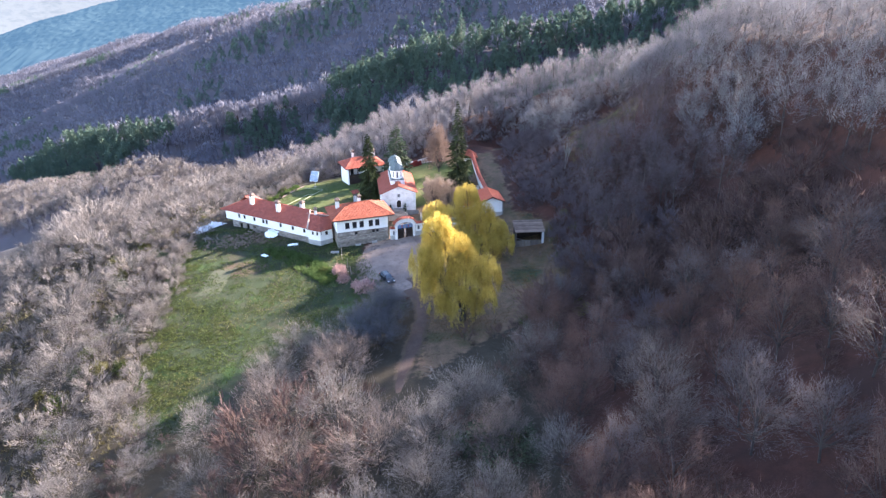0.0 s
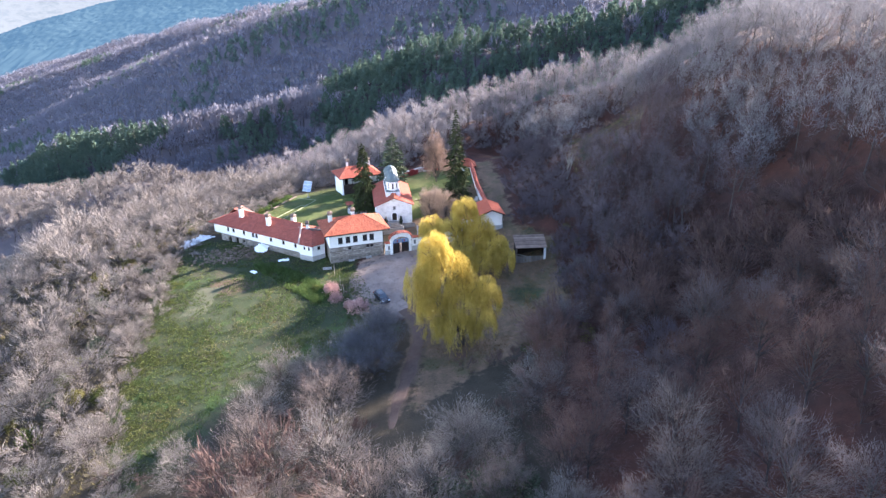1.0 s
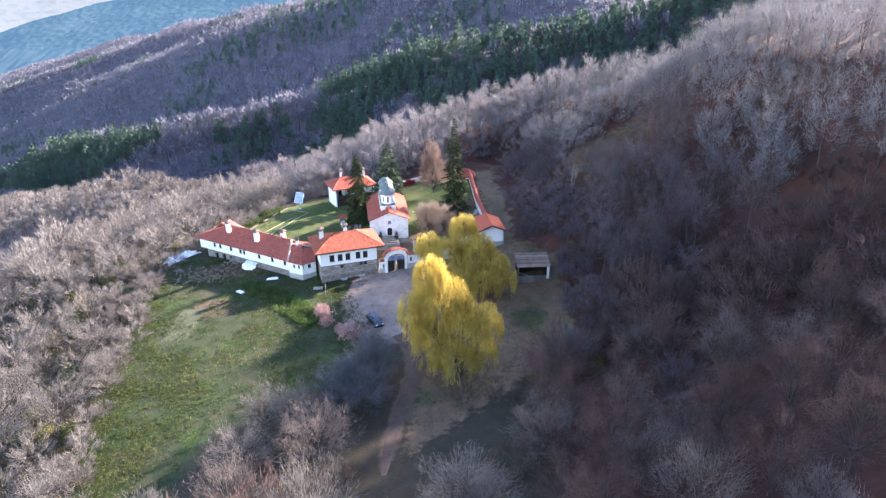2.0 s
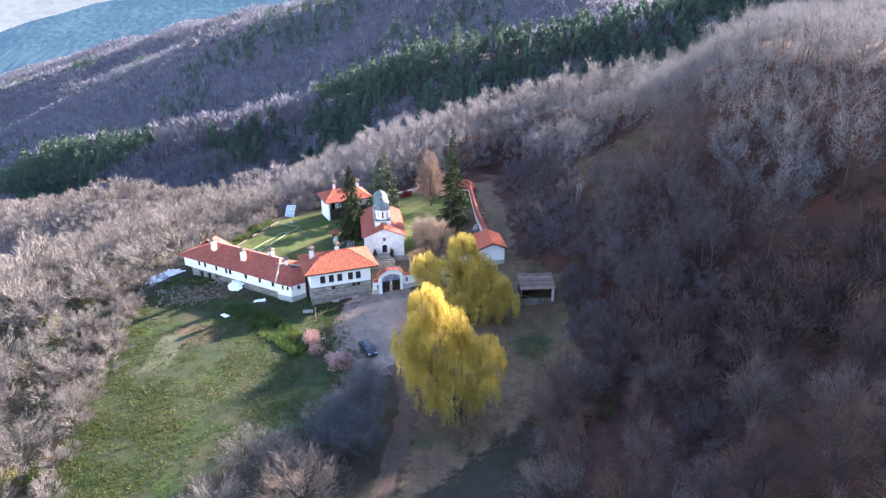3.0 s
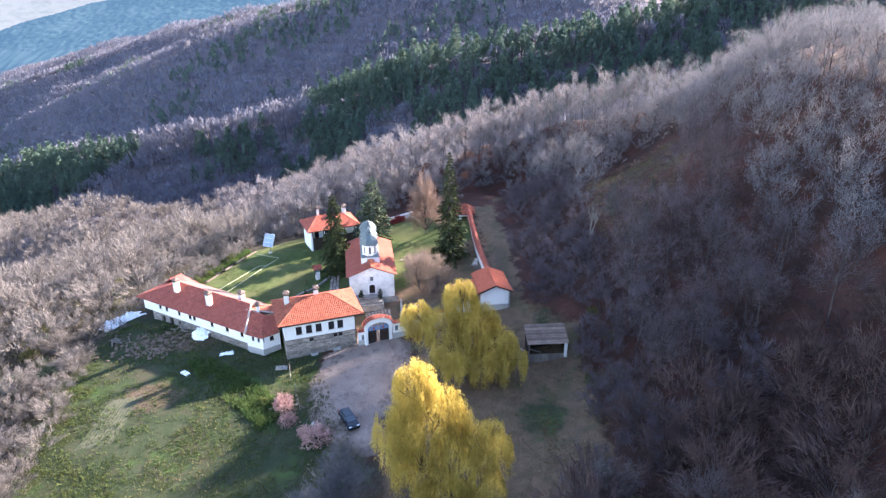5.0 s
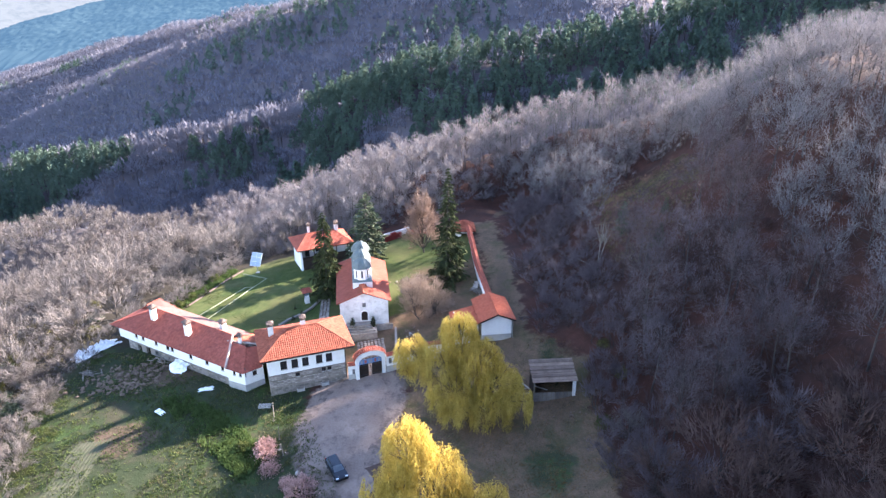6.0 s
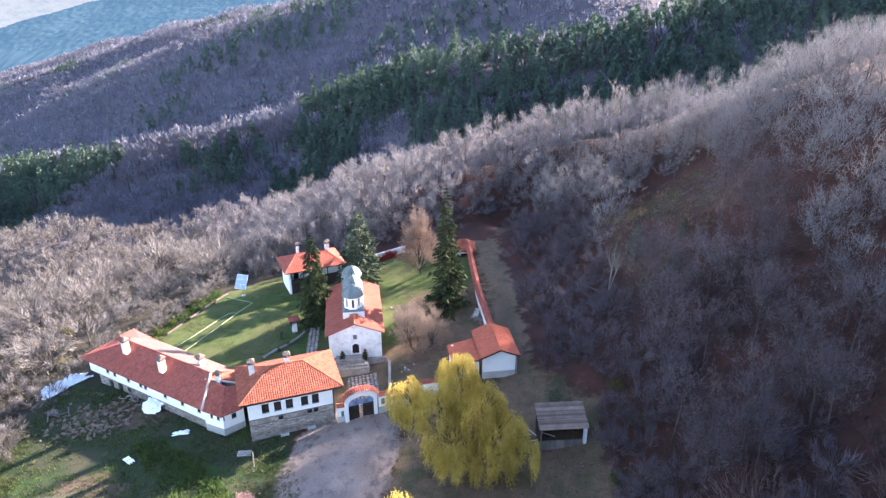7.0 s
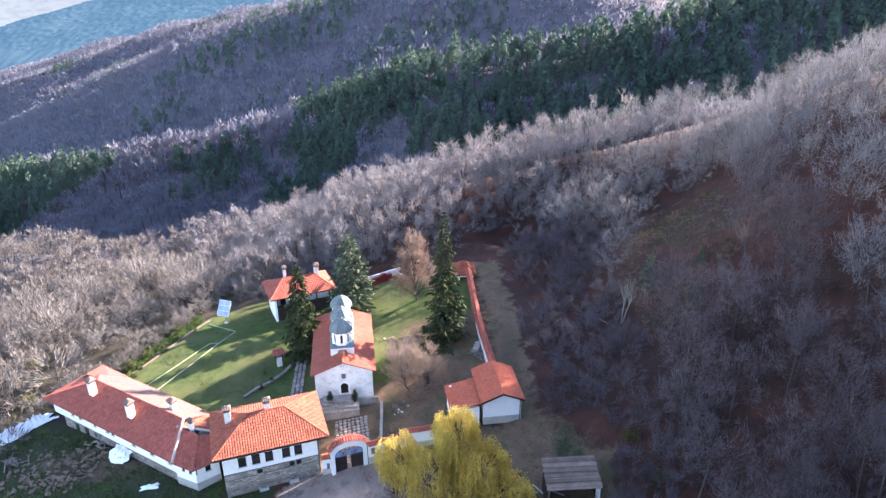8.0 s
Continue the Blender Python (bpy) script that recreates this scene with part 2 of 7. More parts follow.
def inside(x, y, poly):
    x, y = np.asarray(x, float), np.asarray(y, float)
    odd = np.zeros(x.shape, bool)
    for (ax, ay), (bx, by) in zip(poly, poly[1:] + poly[:1]):
        odd ^= ((ay > y) != (by > y)) & (x < (bx - ax) * (y - ay) / (by - ay + 1e-12) + ax)
    return odd


CLEARING = [(-60, 158), (-63, 146), (-62, 134), (-56, 111), (-53, 97), (-50, 86), (-42, 75), (-36, 80), (-35, 92), (-27, 101), (-15, 108), (-11, 100), (-9, 83), (-2, 83), (-1, 97),
            (10, 97), (23, 109), (24, 128), (24, 141), (16, 150), (15.5, 165), (14, 196), (10, 200), (-10, 202), (-36, 195), (-45, 186), (-48.5, 176), (-51, 168)]
YARD = [(-58, 159), (-28, 142), (-12, 145), (9, 148), (10, 158), (7, 192), (-8, 197), (-20, 196), (-34, 192), (-44, 184), (-49, 170)]
FIELD = [(-60, 153), (-62, 134), (-56, 111), (-53, 97), (-50, 86), (-42, 75), (-36, 80), (-35, 92), (-27, 101), (-15, 106), (-10, 112), (-11, 118), (-14, 124), (-17, 131), (-21, 140), (-27, 143), (-44, 150)]
MEADOW = [(-4, 84), (10, 97), (23, 109), (24, 128), (24, 141), (16, 150), (15.5, 168), (13, 196), (8, 196), (11, 150), (-3, 146), (-5, 132), (-4, 108)]


GLADE = [(33, 158), (42, 156), (48, 168), (53, 183), (53, 192), (46, 198), (38, 199), (34, 190), (34, 180), (31, 170)]


def near_edge(x, y, poly):
    """Metres to a polygon's edge, positive inside."""
    d = np.full(np.shape(x), 1e9)
    for (ax, ay), (bx, by) in zip(poly, poly[1:] + poly[:1]):
        dx, dy = bx - ax, by - ay
        t = np.clip(((x - ax) * dx + (y - ay) * dy) / (dx * dx + dy * dy), 0, 1)
        d = np.minimum(d, np.hypot(x - ax - t * dx, y - ay - t * dy))
    return np.where(inside(x, y, poly), d, -d)


def big_mesh(name, verts, faces):
    """A mesh from arrays of places and of triangles or quads."""
    me = bpy.data.meshes.new(name)
    verts, faces = np.asarray(verts, np.float32), np.asarray(faces, np.int32)
    k = faces.shape[1]
    me.vertices.add(len(verts))
    me.vertices.foreach_set("co", verts.ravel())
    me.loops.add(faces.size)
    me.loops.foreach_set("vertex_index", faces.ravel())
    me.polygons.add(len(faces))
    me.polygons.foreach_set("loop_start", np.arange(0, faces.size, k, dtype=np.int32))
    me.update(calc_edges=True)
    return me


def grid_faces(nx, ny):
    i = np.arange((nx - 1) * (ny - 1))
    a = i // (nx - 1) * nx + i % (nx - 1)
    return np.stack([a, a + 1, a + nx + 1, a + nx], 1)


def spread(lo, hi, step, far_lo, far_hi, grow=1.09):
    mid, left, right, s = list(np.arange(lo, hi + 0.01, step)), [], [], step
    while (left[-1] if left else lo) > far_lo:
        s *= grow
        left.append((left[-1] if left else lo) - s)
    s = step
    while (right[-1] if right else hi) < far_hi:
        s *= grow
        right.append((right[-1] if right else hi) + s)
    return np.array(left[::-1] + mid + right)


def ground_material():
    m, n, l, b = material("ground_cover", 0.95, spec=0.1)
    p = world_pos(n)

    def zone(name):
        a = n.new("ShaderNodeAttribute")
        a.attribute_name = name
        return a.outputs["Fac"]

    fine, mid, wide = noise_node(n, l, 5.0, 6, 0.7, p), noise_node(n, l, 0.55, 5, 0.65, p), noise_node(n, l, 0.12, 3, 0.6, p)
    litter = mix(n, l, 0.55, ramp(n, l, mid, [(0.3, (0.040, 0.016, 0.012)), (0.7, (0.132, 0.050, 0.035))]), ramp(n, l, fine, [(0.3, (0.021, 0.012, 0.010)), (0.7, (0.068, 0.036, 0.028))]))
    litter = mix(n, l, ramp(n, l, wide, [(0.42, (0, 0, 0)), (0.62, (0.6, 0.6, 0.6))]), litter, (0.036, 0.025, 0.022))
    lawn = mix(n, l, 0.5, ramp(n, l, mid, [(0.38, (0.018, 0.040, 0.009)), (0.62, (0.078, 0.096, 0.030))]), ramp(n, l, fine, [(0.3, (0.022, 0.040, 0.010)), (0.7, (0.078, 0.096, 0.032))]))
    lawn = mix(n, l, ramp(n, l, wide, [(0.42, (0, 0, 0)), (0.62, (0.6, 0.6, 0.6))]), lawn, (0.082, 0.076, 0.034))
    field = mix(n, l, 0.5, ramp(n, l, mid, [(0.32, (0.018, 0.030, 0.013)), (0.5, (0.028, 0.039, 0.018)), (0.68, (0.048, 0.046, 0.027))]), ramp(n, l, fine, [(0.3, (0.016, 0.026, 0.012)), (0.7, (0.046, 0.053, 0.028))]))
    field = mix(n, l, ramp(n, l, noise_node(n, l, 0.17, 4, 0.7, p), [(0.54, (0, 0, 0)), (0.64, (0.75, 0.75, 0.75))]), field, (0.038, 0.068, 0.019))
    field = mix(n, l, ramp(n, l, noise_node(n, l, 0.26, 5, 0.7, p), [(0.36, (0.55, 0.55, 0.55)), (0.48, (0, 0, 0))]), field, (0.056, 0.045, 0.031))
    meadow = mix(n, l, 0.5, ramp(n, l, mid, [(0.36, (0.060, 0.048, 0.028)), (0.62, (0.170, 0.108, 0.070))]), ramp(n, l, fine, [(0.34, (0.040, 0.032, 0.021)), (0.66, (0.190, 0.122, 0.080))]))
    meadow = mix(n, l, ramp(n, l, noise_node(n, l, 0.16, 4, 0.7, p), [(0.50, (0, 0, 0)), (0.64, (0.7, 0.7, 0.7))]), meadow, (0.056, 0.058, 0.026))
    earth = mix(n, l, 0.5, ramp(n, l, fine, [(0.3, (0.058, 0.041, 0.028)), (0.7, (0.124, 0.087, 0.061))]), ramp(n, l, mid, [(0.3, (0.052, 0.039, 0.026)), (0.7, (0.104, 0.073, 0.052))]))
    # the far plain's blue-grey holds the distance haze in its base colour
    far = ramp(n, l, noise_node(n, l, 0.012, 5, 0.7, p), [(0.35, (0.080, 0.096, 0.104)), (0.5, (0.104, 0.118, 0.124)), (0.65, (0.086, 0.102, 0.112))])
    ragged = n.new("ShaderNodeMath")
    ragged.operation, ragged.inputs[1].default_value = "MULTIPLY_ADD", 0.9
    l.new(mid, ragged.inputs[0])
    ragged.inputs[2].default_value = -0.45

    def edge(name):
        s = n.new("ShaderNodeMath")
        s.operation = "ADD"
        l.new(zone(name), s.inputs[0])
        l.new(ragged.outputs[0], s.inputs[1])
        return ramp(n, l, s.outputs[0], [(0.42, (0, 0, 0)), (0.58, (1, 1, 1))])

    dry = mix(n, l, 0.5, ramp(n, l, mid, [(0.3, (0.020, 0.018, 0.013)), (0.7, (0.052, 0.043, 0.030))]), ramp(n, l, fine, [(0.3, (0.018, 0.016, 0.012)), (0.7, (0.066, 0.054, 0.038))]))
    col = mix(n, l, edge("scrubland"), litter, dry)
    col = mix(n, l, edge("meadow"), col, meadow)
    col = mix(n, l, edge("field"), col, field)
    col = mix(n, l, edge("lawn"), col, lawn)
    col = mix(n, l, edge("earth"), col, earth)
    g_mid, g_fine = noise_node(n, l, 0.22, 3.0, 0.55, p), noise_node(n, l, 3.5, 5.0, 0.65, p)
    gravel = ramp(n, l, mix(n, l, 0.5, g_fine, g_mid), [(0.33, (0.150, 0.108, 0.088)), (0.67, (0.255, 0.196, 0.164))])
    gravel = mix(n, l, ramp(n, l, mid, [(0.48, (0, 0, 0)), (0.60, (0.75, 0.75, 0.75))]), gravel, (0.085, 0.068, 0.058))
    col = mix(n, l, edge("gravel"), col, gravel)
    floor = ramp(n, l, noise_node(n, l, 0.05, 5, 0.7, p), [(0.3, (0.068, 0.060, 0.068)), (0.7, (0.115, 0.102, 0.112))])
    col = mix(n, l, zone("woodland"), col, floor)
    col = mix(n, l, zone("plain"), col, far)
    l.new(col, b.inputs["Base Color"])
    bump(n, l, b, fine, 0.6, 0.12)
    return m


ROAD = [(-6.8, 80, 0.8), (-6.4, 87, 2.6), (-5.6, 94, 3.2), (-4.2, 106, 3.3), (-4.6, 114, 4.0), (-7.0, 119, 6.0), (-9.0, 123, 9.0)]
LANE = [(16.2, 150, 1.6), (15.0, 166, 1.7), (13.6, 182, 1.8), (12.6, 196, 2.2), (15.0, 205, 3.0), (21, 209, 3.2), (32, 205.5, 2.8), (42, 200.5, 2.4), (49, 197.5, 2.4), (56, 195, 2.0)]
FORECOURT = [(-8.5, 118, 5.0), (-11.0, 122, 9.5), (-12.6, 127, 13.0), (-12.4, 132, 15.0), (-11.6, 137, 15.5), (-10.2, 141, 10.0), (-9.6, 144.2, 4.0)]


def strip(x, y, line, soft):
    """1 within a strip of (x, y, width) stations, falling off at its edges."""
    best = np.full(x.shape, -1e9)
    for (ax, ay, aw), (bx, by, bw) in zip(line, line[1:]):
        dx, dy = bx - ax, by - ay
        t = np.clip(((x - ax) * dx + (y - ay) * dy) / (dx * dx + dy * dy), 0, 1)
        best = np.maximum(best, (aw + t * (bw - aw)) / 2 - np.hypot(x - ax - t * dx, y - ay - t * dy))
    return np.clip(0.5 + best / (2 * soft), 0, 1)


GROUND_X, GROUND_Y = spread(-118, 84, 1.4, -4700, 2600), spread(20, 226, 1.4, -500, 4750)
GROUND_Z = height(*np.meshgrid(GROUND_X, GROUND_Y))


def lie(x, y):
    """The height of the ground sheet between its corners."""
    i = np.clip(np.searchsorted(GROUND_X, x) - 1, 0, len(GROUND_X) - 2)
    j = np.clip(np.searchsorted(GROUND_Y, y) - 1, 0, len(GROUND_Y) - 2)
    u = (x - GROUND_X[i]) / (GROUND_X[i + 1] - GROUND_X[i])
    v = (y - GROUND_Y[j]) / (GROUND_Y[j + 1] - GROUND_Y[j])
    return (GROUND_Z[j, i] * (1 - u) + GROUND_Z[j, i + 1] * u) * (1 - v) + (GROUND_Z[j + 1, i] * (1 - u) + GROUND_Z[j + 1, i + 1] * u) * v


def make_ground():
    xs, ys = GROUND_X, GROUND_Y
    gx, gy = np.meshgrid(xs, ys)
    x, y = gx.ravel(), gy.ravel()
    me = big_mesh("ground", np.stack([x, y, height(x, y)], 1), grid_faces(len(xs), len(ys)))
    me.polygons.foreach_set("use_smooth", np.ones(len(me.polygons), bool))

    def soft(poly, w=2.5):
        return np.clip(0.5 + near_edge(x, y, poly) / (2 * w), 0, 1)

    dist = np.hypot(x, y)
    blob = lambda cx, cy, rx, ry: np.clip(1.4 - np.hypot((x - cx) / rx, (y - cy) / ry), 0, 1)
    zones = {
        "scrubland": np.maximum(np.clip(0.5 + (-44 + 0.25 * (y - 100) - x) / 8, 0, 1) * (y < 300), np.clip(0.5 + (14 - x) / 10, 0, 1) * (y < 114)),
        "meadow": np.maximum(soft(MEADOW, 4), soft(YARD, 2)), "field": np.maximum.reduce([np.clip(soft(FIELD, 5) + 0.15, 0, 1), 0.62 * blob(16, 121, 5.5, 8), 0.58 * blob(19, 142, 3, 8)]),
        "lawn": np.clip(soft(YARD, 1.5) - 0.64 * np.clip((x + 9) / 5, 0, 1) * np.clip((184 - y) / 10, 0, 1) - 0.9 * np.clip((x + 19) / 3, 0, 1) * np.clip((162 - y) / 5, 0, 1), 0, 1),
        "earth": np.maximum.reduce([0.66 * blob(-46, 145.5, 11, 5), 0.85 * blob(-45.0, 129.8, 6.5, 4.0), 0.52 * blob(-50.5, 124, 4, 7), 0.5 * blob(13, 160, 2.2, 30), strip(x, y, ROAD, 1.3), 0.85 * strip(x, y, LANE, 1.2) * np.clip((y - 185) / 20, 0.5, 1)]),
        "gravel": strip(x, y, FORECOURT, 2.2),
        "woodland": np.clip((np.hypot(x, y - 110) - 150) / 60, 0, 1),
        # where the haze-tinted plain colour takes over
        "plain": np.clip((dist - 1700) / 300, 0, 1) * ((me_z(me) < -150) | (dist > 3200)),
    }
    for k, v in zones.items():
        a = me.attributes.new(k, "FLOAT", "POINT")
        a.data.foreach_set("value", v.astype(np.float32))
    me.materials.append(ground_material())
    return tagged(new("ground", me), "hillside ground of brown leaf litter, grass field and lawn", "ground", kind="structure")


def me_z(me):
    co = np.empty(len(me.vertices) * 3, np.float32)
    me.vertices.foreach_get("co", co)
    return co[2::3]


make_ground()


def ribbon(name, line, mat, lift=0.05, wobble=0.35, step=1.0):
    """A sheet draped over the ground along (x, y, width) stations."""
    pts = []
    for (ax, ay, aw), (bx, by, bw) in zip(line, line[1:]):
        k = max(1, int(math.hypot(bx - ax, by - ay) / step))
        pts += [(ax + (bx - ax) * i / k, ay + (by - ay) * i / k, aw + (bw - aw) * i / k) for i in range(k)]
    pts.append(line[-1])
    cols = max(4, int(max(p[2] for p in pts) / step))
    V = []
    for i, (x, y, w) in enumerate(pts):
        a, c = pts[max(i - 1, 0)], pts[min(i + 1, len(pts) - 1)]
        t = Vector((c[0] - a[0], c[1] - a[1])).normalized()
        for j in range(cols + 1):
            s = (j / cols - 0.5) * (w + wobble * (math.sin(i * 0.9) + math.sin(i * 0.37 + 2 * (j > cols / 2))))
            px, py = x + t.y * s, y - t.x * s
            V.append((px, py, hz(px, py) + lift - (0.12 if j in (0, cols) else 0)))
    me = big_mesh(name, V, grid_faces(cols + 1, len(pts)))
    me.materials.append(mat)
    return me


M["gravel"] = mottled("trodden_gravel", (0.150, 0.108, 0.088), (0.255, 0.196, 0.164), 3.5, 0.22, 0.95, stain=(0.070, 0.054, 0.045), stain_amount=0.8, relief=0.6)
M["track"] = mottled("earth_track", (0.054, 0.033, 0.025), (0.096, 0.062, 0.047), 3.0, 0.3, 0.95, stain=(0.09, 0.066, 0.052), stain_amount=0.6, relief=0.6)
narrow = lambda line, k: [(x, y, w * k) for x, y, w in line]
tagged(new("road", ribbon("road", narrow(ROAD, 0.85), M["track"], 0.03)), "dirt road of trodden brown earth through the wood", "road", kind="structure")
tagged(new("pavement", ribbon("pavement", narrow(FORECOURT, 0.72), M["gravel"], 0.05, 0.9)), "grey gravel forecourt before the gate, worn by wheels", "forecourt", kind="structure")


# ---- trees ----
def prism(V, T, p0, p1, r0, r1, sides=4):
    """A tapered limb between two places."""
    p0, p1 = np.asarray(p0, float), np.asarray(p1, float)
    d = p1 - p0
    d = d / (np.linalg.norm(d) + 1e-9)
    a = np.cross(d, (0.31, 0.87, 0.37))
    a /= np.linalg.norm(a) + 1e-9
    c = np.cross(d, a)
    k = len(V)
    for p, r in ((p0, r0), (p1, r1)):
        for i in range(sides):
            w = 2 * math.pi * i / sides
            V.append(p + r * (math.cos(w) * a + math.sin(w) * c))
    for i in range(sides):
        j = (i + 1) % sides
        T += [(k + i, k + j, k + sides + j), (k + i, k + sides + j, k + sides + i)]


def slivers(rng, base, way, length, width):
    """Thin upright triangles: their places and faces."""
    n = len(base)
    side = np.cross(way, rng.normal(size=(n, 3)))
    side /= np.linalg.norm(side, axis=1, keepdims=True) + 1e-9
    V = np.empty((n, 3, 3))
    V[:, 0], V[:, 1], V[:, 2] = base - side * width[:, None] / 2, base + side * width[:, None] / 2, base + way * length[:, None]
    return V.reshape(-1, 3), np.arange(3 * n).reshape(-1, 3)


def bare_tree(seed, tall=10.0, wide=3.2, limbs=8, subs=6, twigs=1000, twig_len=1.1, twig_wide=0.03, fork=0.35, sides=4, up=0.25, stems=1):
    """A leafless tree: (trunk places, faces), (twig places, faces)."""
    rng = np.random.default_rng(seed)
    V, T, bases, ways = [], [], [], []
    r0 = 0.010 * tall + 0.02
    for s in range(stems):
        lean = rng.normal(size=2) * (0.05 if stems == 1 else 0.22) * tall * fork
        foot = np.array([*(rng.normal(size=2) * (0.0 if stems == 1 else 0.25)), -0.4])
        top = np.array([lean[0], lean[1], tall * (fork + 0.25)])
        mid = foot * 0.5 + top * 0.5 + np.array([*(rng.normal(size=2) * 0.1), 0])
        prism(V, T, foot, mid, r0, r0 * 0.72, sides + 1)
        prism(V, T, mid, top, r0 * 0.72, r0 * 0.4, sides + 1)
        for i in range(limbs):
            f = rng.uniform(0.45, 1.0)
            p = mid + (top - mid) * f if f > 0.5 else foot + (mid - foot) * (0.6 + 0.8 * f * 0.5)
            w = 2 * math.pi * (i + rng.uniform(-0.3, 0.3)) / limbs
            out = wide * rng.uniform(0.35, 0.85)
            q = np.array([top[0] * 0.5 + math.cos(w) * out, top[1] * 0.5 + math.sin(w) * out, tall * rng.uniform(0.55, 0.88)])
            h = p * 0.5 + q * 0.5 + np.array([math.cos(w), math.sin(w), -0.5]) * wide * 0.10
            prism(V, T, p, h, r0 * 0.42, r0 * 0.27, sides)
            prism(V, T, h, q, r0 * 0.27, r0 * 0.12, sides)
            for _ in range(subs):
                g = rng.uniform(0.15, 1.0)
                a = h + (q - h) * g if rng.random() < 0.75 else p + (h - p) * rng.uniform(0.5, 1)
                way = (q - p) / np.linalg.norm(q - p) * 0.7 + rng.normal(size=3) * 0.5 + np.array([0, 0, 0.35])
                way /= np.linalg.norm(way)
                e = a + way * wide * rng.uniform(0.3, 0.62)
                prism(V, T, a, e, r0 * 0.10, r0 * 0.035, 3)
                bases.append((a, e))
    n = twigs
    pick = rng.integers(0, len(bases), n)
    A, E = np.array([b[0] for b in bases])[pick], np.array([b[1] for b in bases])[pick]
    t = rng.uniform(0.15, 1.05, (n, 1))
    B = A + (E - A) * t
    W = (E - A) / (np.linalg.norm(E - A, axis=1, keepdims=True) + 1e-9) * (0.8 - 0.4 * up) + rng.normal(size=(n, 3)) * (0.5 - 0.15 * up)
    W[:, 2] += up
    W /= np.linalg.norm(W, axis=1, keepdims=True)
    tv, tf = slivers(rng, B, W, twig_len * rng.uniform(0.5, 1.25, n), twig_wide * rng.uniform(0.7, 1.4, n))
    return (np.array(V), np.array(T)), (tv, tf)


def dome_tree(seed, tall=9.0, wide=4.0, limbs=15, subs=5, twigs=2600, twig_len=1.0, twig_wide=0.028, low=0.40, stems=1, up=0.15, spray=0.45, fine=0):
    """A leafless tree with a round crown of radiating limbs and fine twigs."""
    rng = np.random.default_rng(seed)
    V, T, bases = [], [], []
    r0 = 0.010 * tall + 0.02
    mid = np.array([0, 0, tall * low])
    for s in range(stems):
        lean = rng.normal(size=2) * (0.03 if stems == 1 else 0.10) * tall
        foot = np.array([*(rng.normal(size=2) * (0.0 if stems == 1 else 0.3)), -0.4])
        fork = np.array([lean[0], lean[1], tall * low * rng.uniform(0.7, 1.0)])
        crown = fork + np.array([lean[0] * 0.5, lean[1] * 0.5, tall * 0.3])
        prism(V, T, foot, fork, r0, r0 * 0.7, 5)
        prism(V, T, fork, crown, r0 * 0.7, r0 * 0.3, 4)
        for i in range(limbs // stems):
            w = 2 * math.pi * (i * 0.618 + rng.uniform(-0.06, 0.06))
            e = math.asin(rng.uniform(0.02, 0.97))
            d = np.array([math.cos(w) * math.cos(e), math.sin(w) * math.cos(e), math.sin(e)])
            q = mid + np.array([lean[0], lean[1], 0]) + d * np.array([wide, wide, tall * (1 - low)]) * rng.uniform(0.74, 0.88)
            p = foot + (fork - foot) * rng.uniform(0.55, 1.0) if e < 0.6 else fork + (crown - fork) * rng.uniform(0.0, 0.9)
            h = p * 0.5 + q * 0.5 + np.array([0, 0, 0.07 * tall]) * rng.uniform(-0.6, 1.0)
            prism(V, T, p, h, r0 * 0.40, r0 * 0.24, 3)
            prism(V, T, h, q, r0 * 0.24, r0 * 0.08, 3)
            bases.append((h, q, d))
            for _ in range(subs):
                a = h + (q - h) * rng.uniform(-0.2, 0.9)
                way = (q - p) / np.linalg.norm(q - p) * 0.5 + d * 0.4 + rng.normal(size=3) * 0.42
                way /= np.linalg.norm(way)
                b = a + way * wide * rng.uniform(0.22, 0.45)
                prism(V, T, a, b, r0 * 0.09, r0 * 0.03, 3)
                bases.append((a, b, d))
            for _ in range(fine):
                a = h + (q - h) * rng.uniform(-0.3, 1.0)
                way = (q - p) / np.linalg.norm(q - p) * 0.4 + d * 0.5 + rng.normal(size=3) * 0.45
                bases.append((a, a + way / np.linalg.norm(way) * wide * rng.uniform(0.18, 0.38), d))
    pick = rng.integers(0, len(bases), twigs)
    A, E, D = (np.array([b[k] for b in bases])[pick] for k in range(3))
    B = A + (E - A) * rng.uniform(0.1, 1.05, (twigs, 1)) + rng.normal(size=(twigs, 3)) * 0.07 * wide
    W = (E - A) / (np.linalg.norm(E - A, axis=1, keepdims=True) + 1e-9) * 0.5 + D * 0.4 + rng.normal(size=(twigs, 3)) * spray
    W[:, 2] += up
    W /= np.linalg.norm(W, axis=1, keepdims=True)
    tv, tf = slivers(rng, B, W, twig_len * rng.uniform(0.45, 1.25, twigs), twig_wide * rng.uniform(0.7, 1.4, twigs))
    return (np.array(V), np.array(T)), (tv, tf)


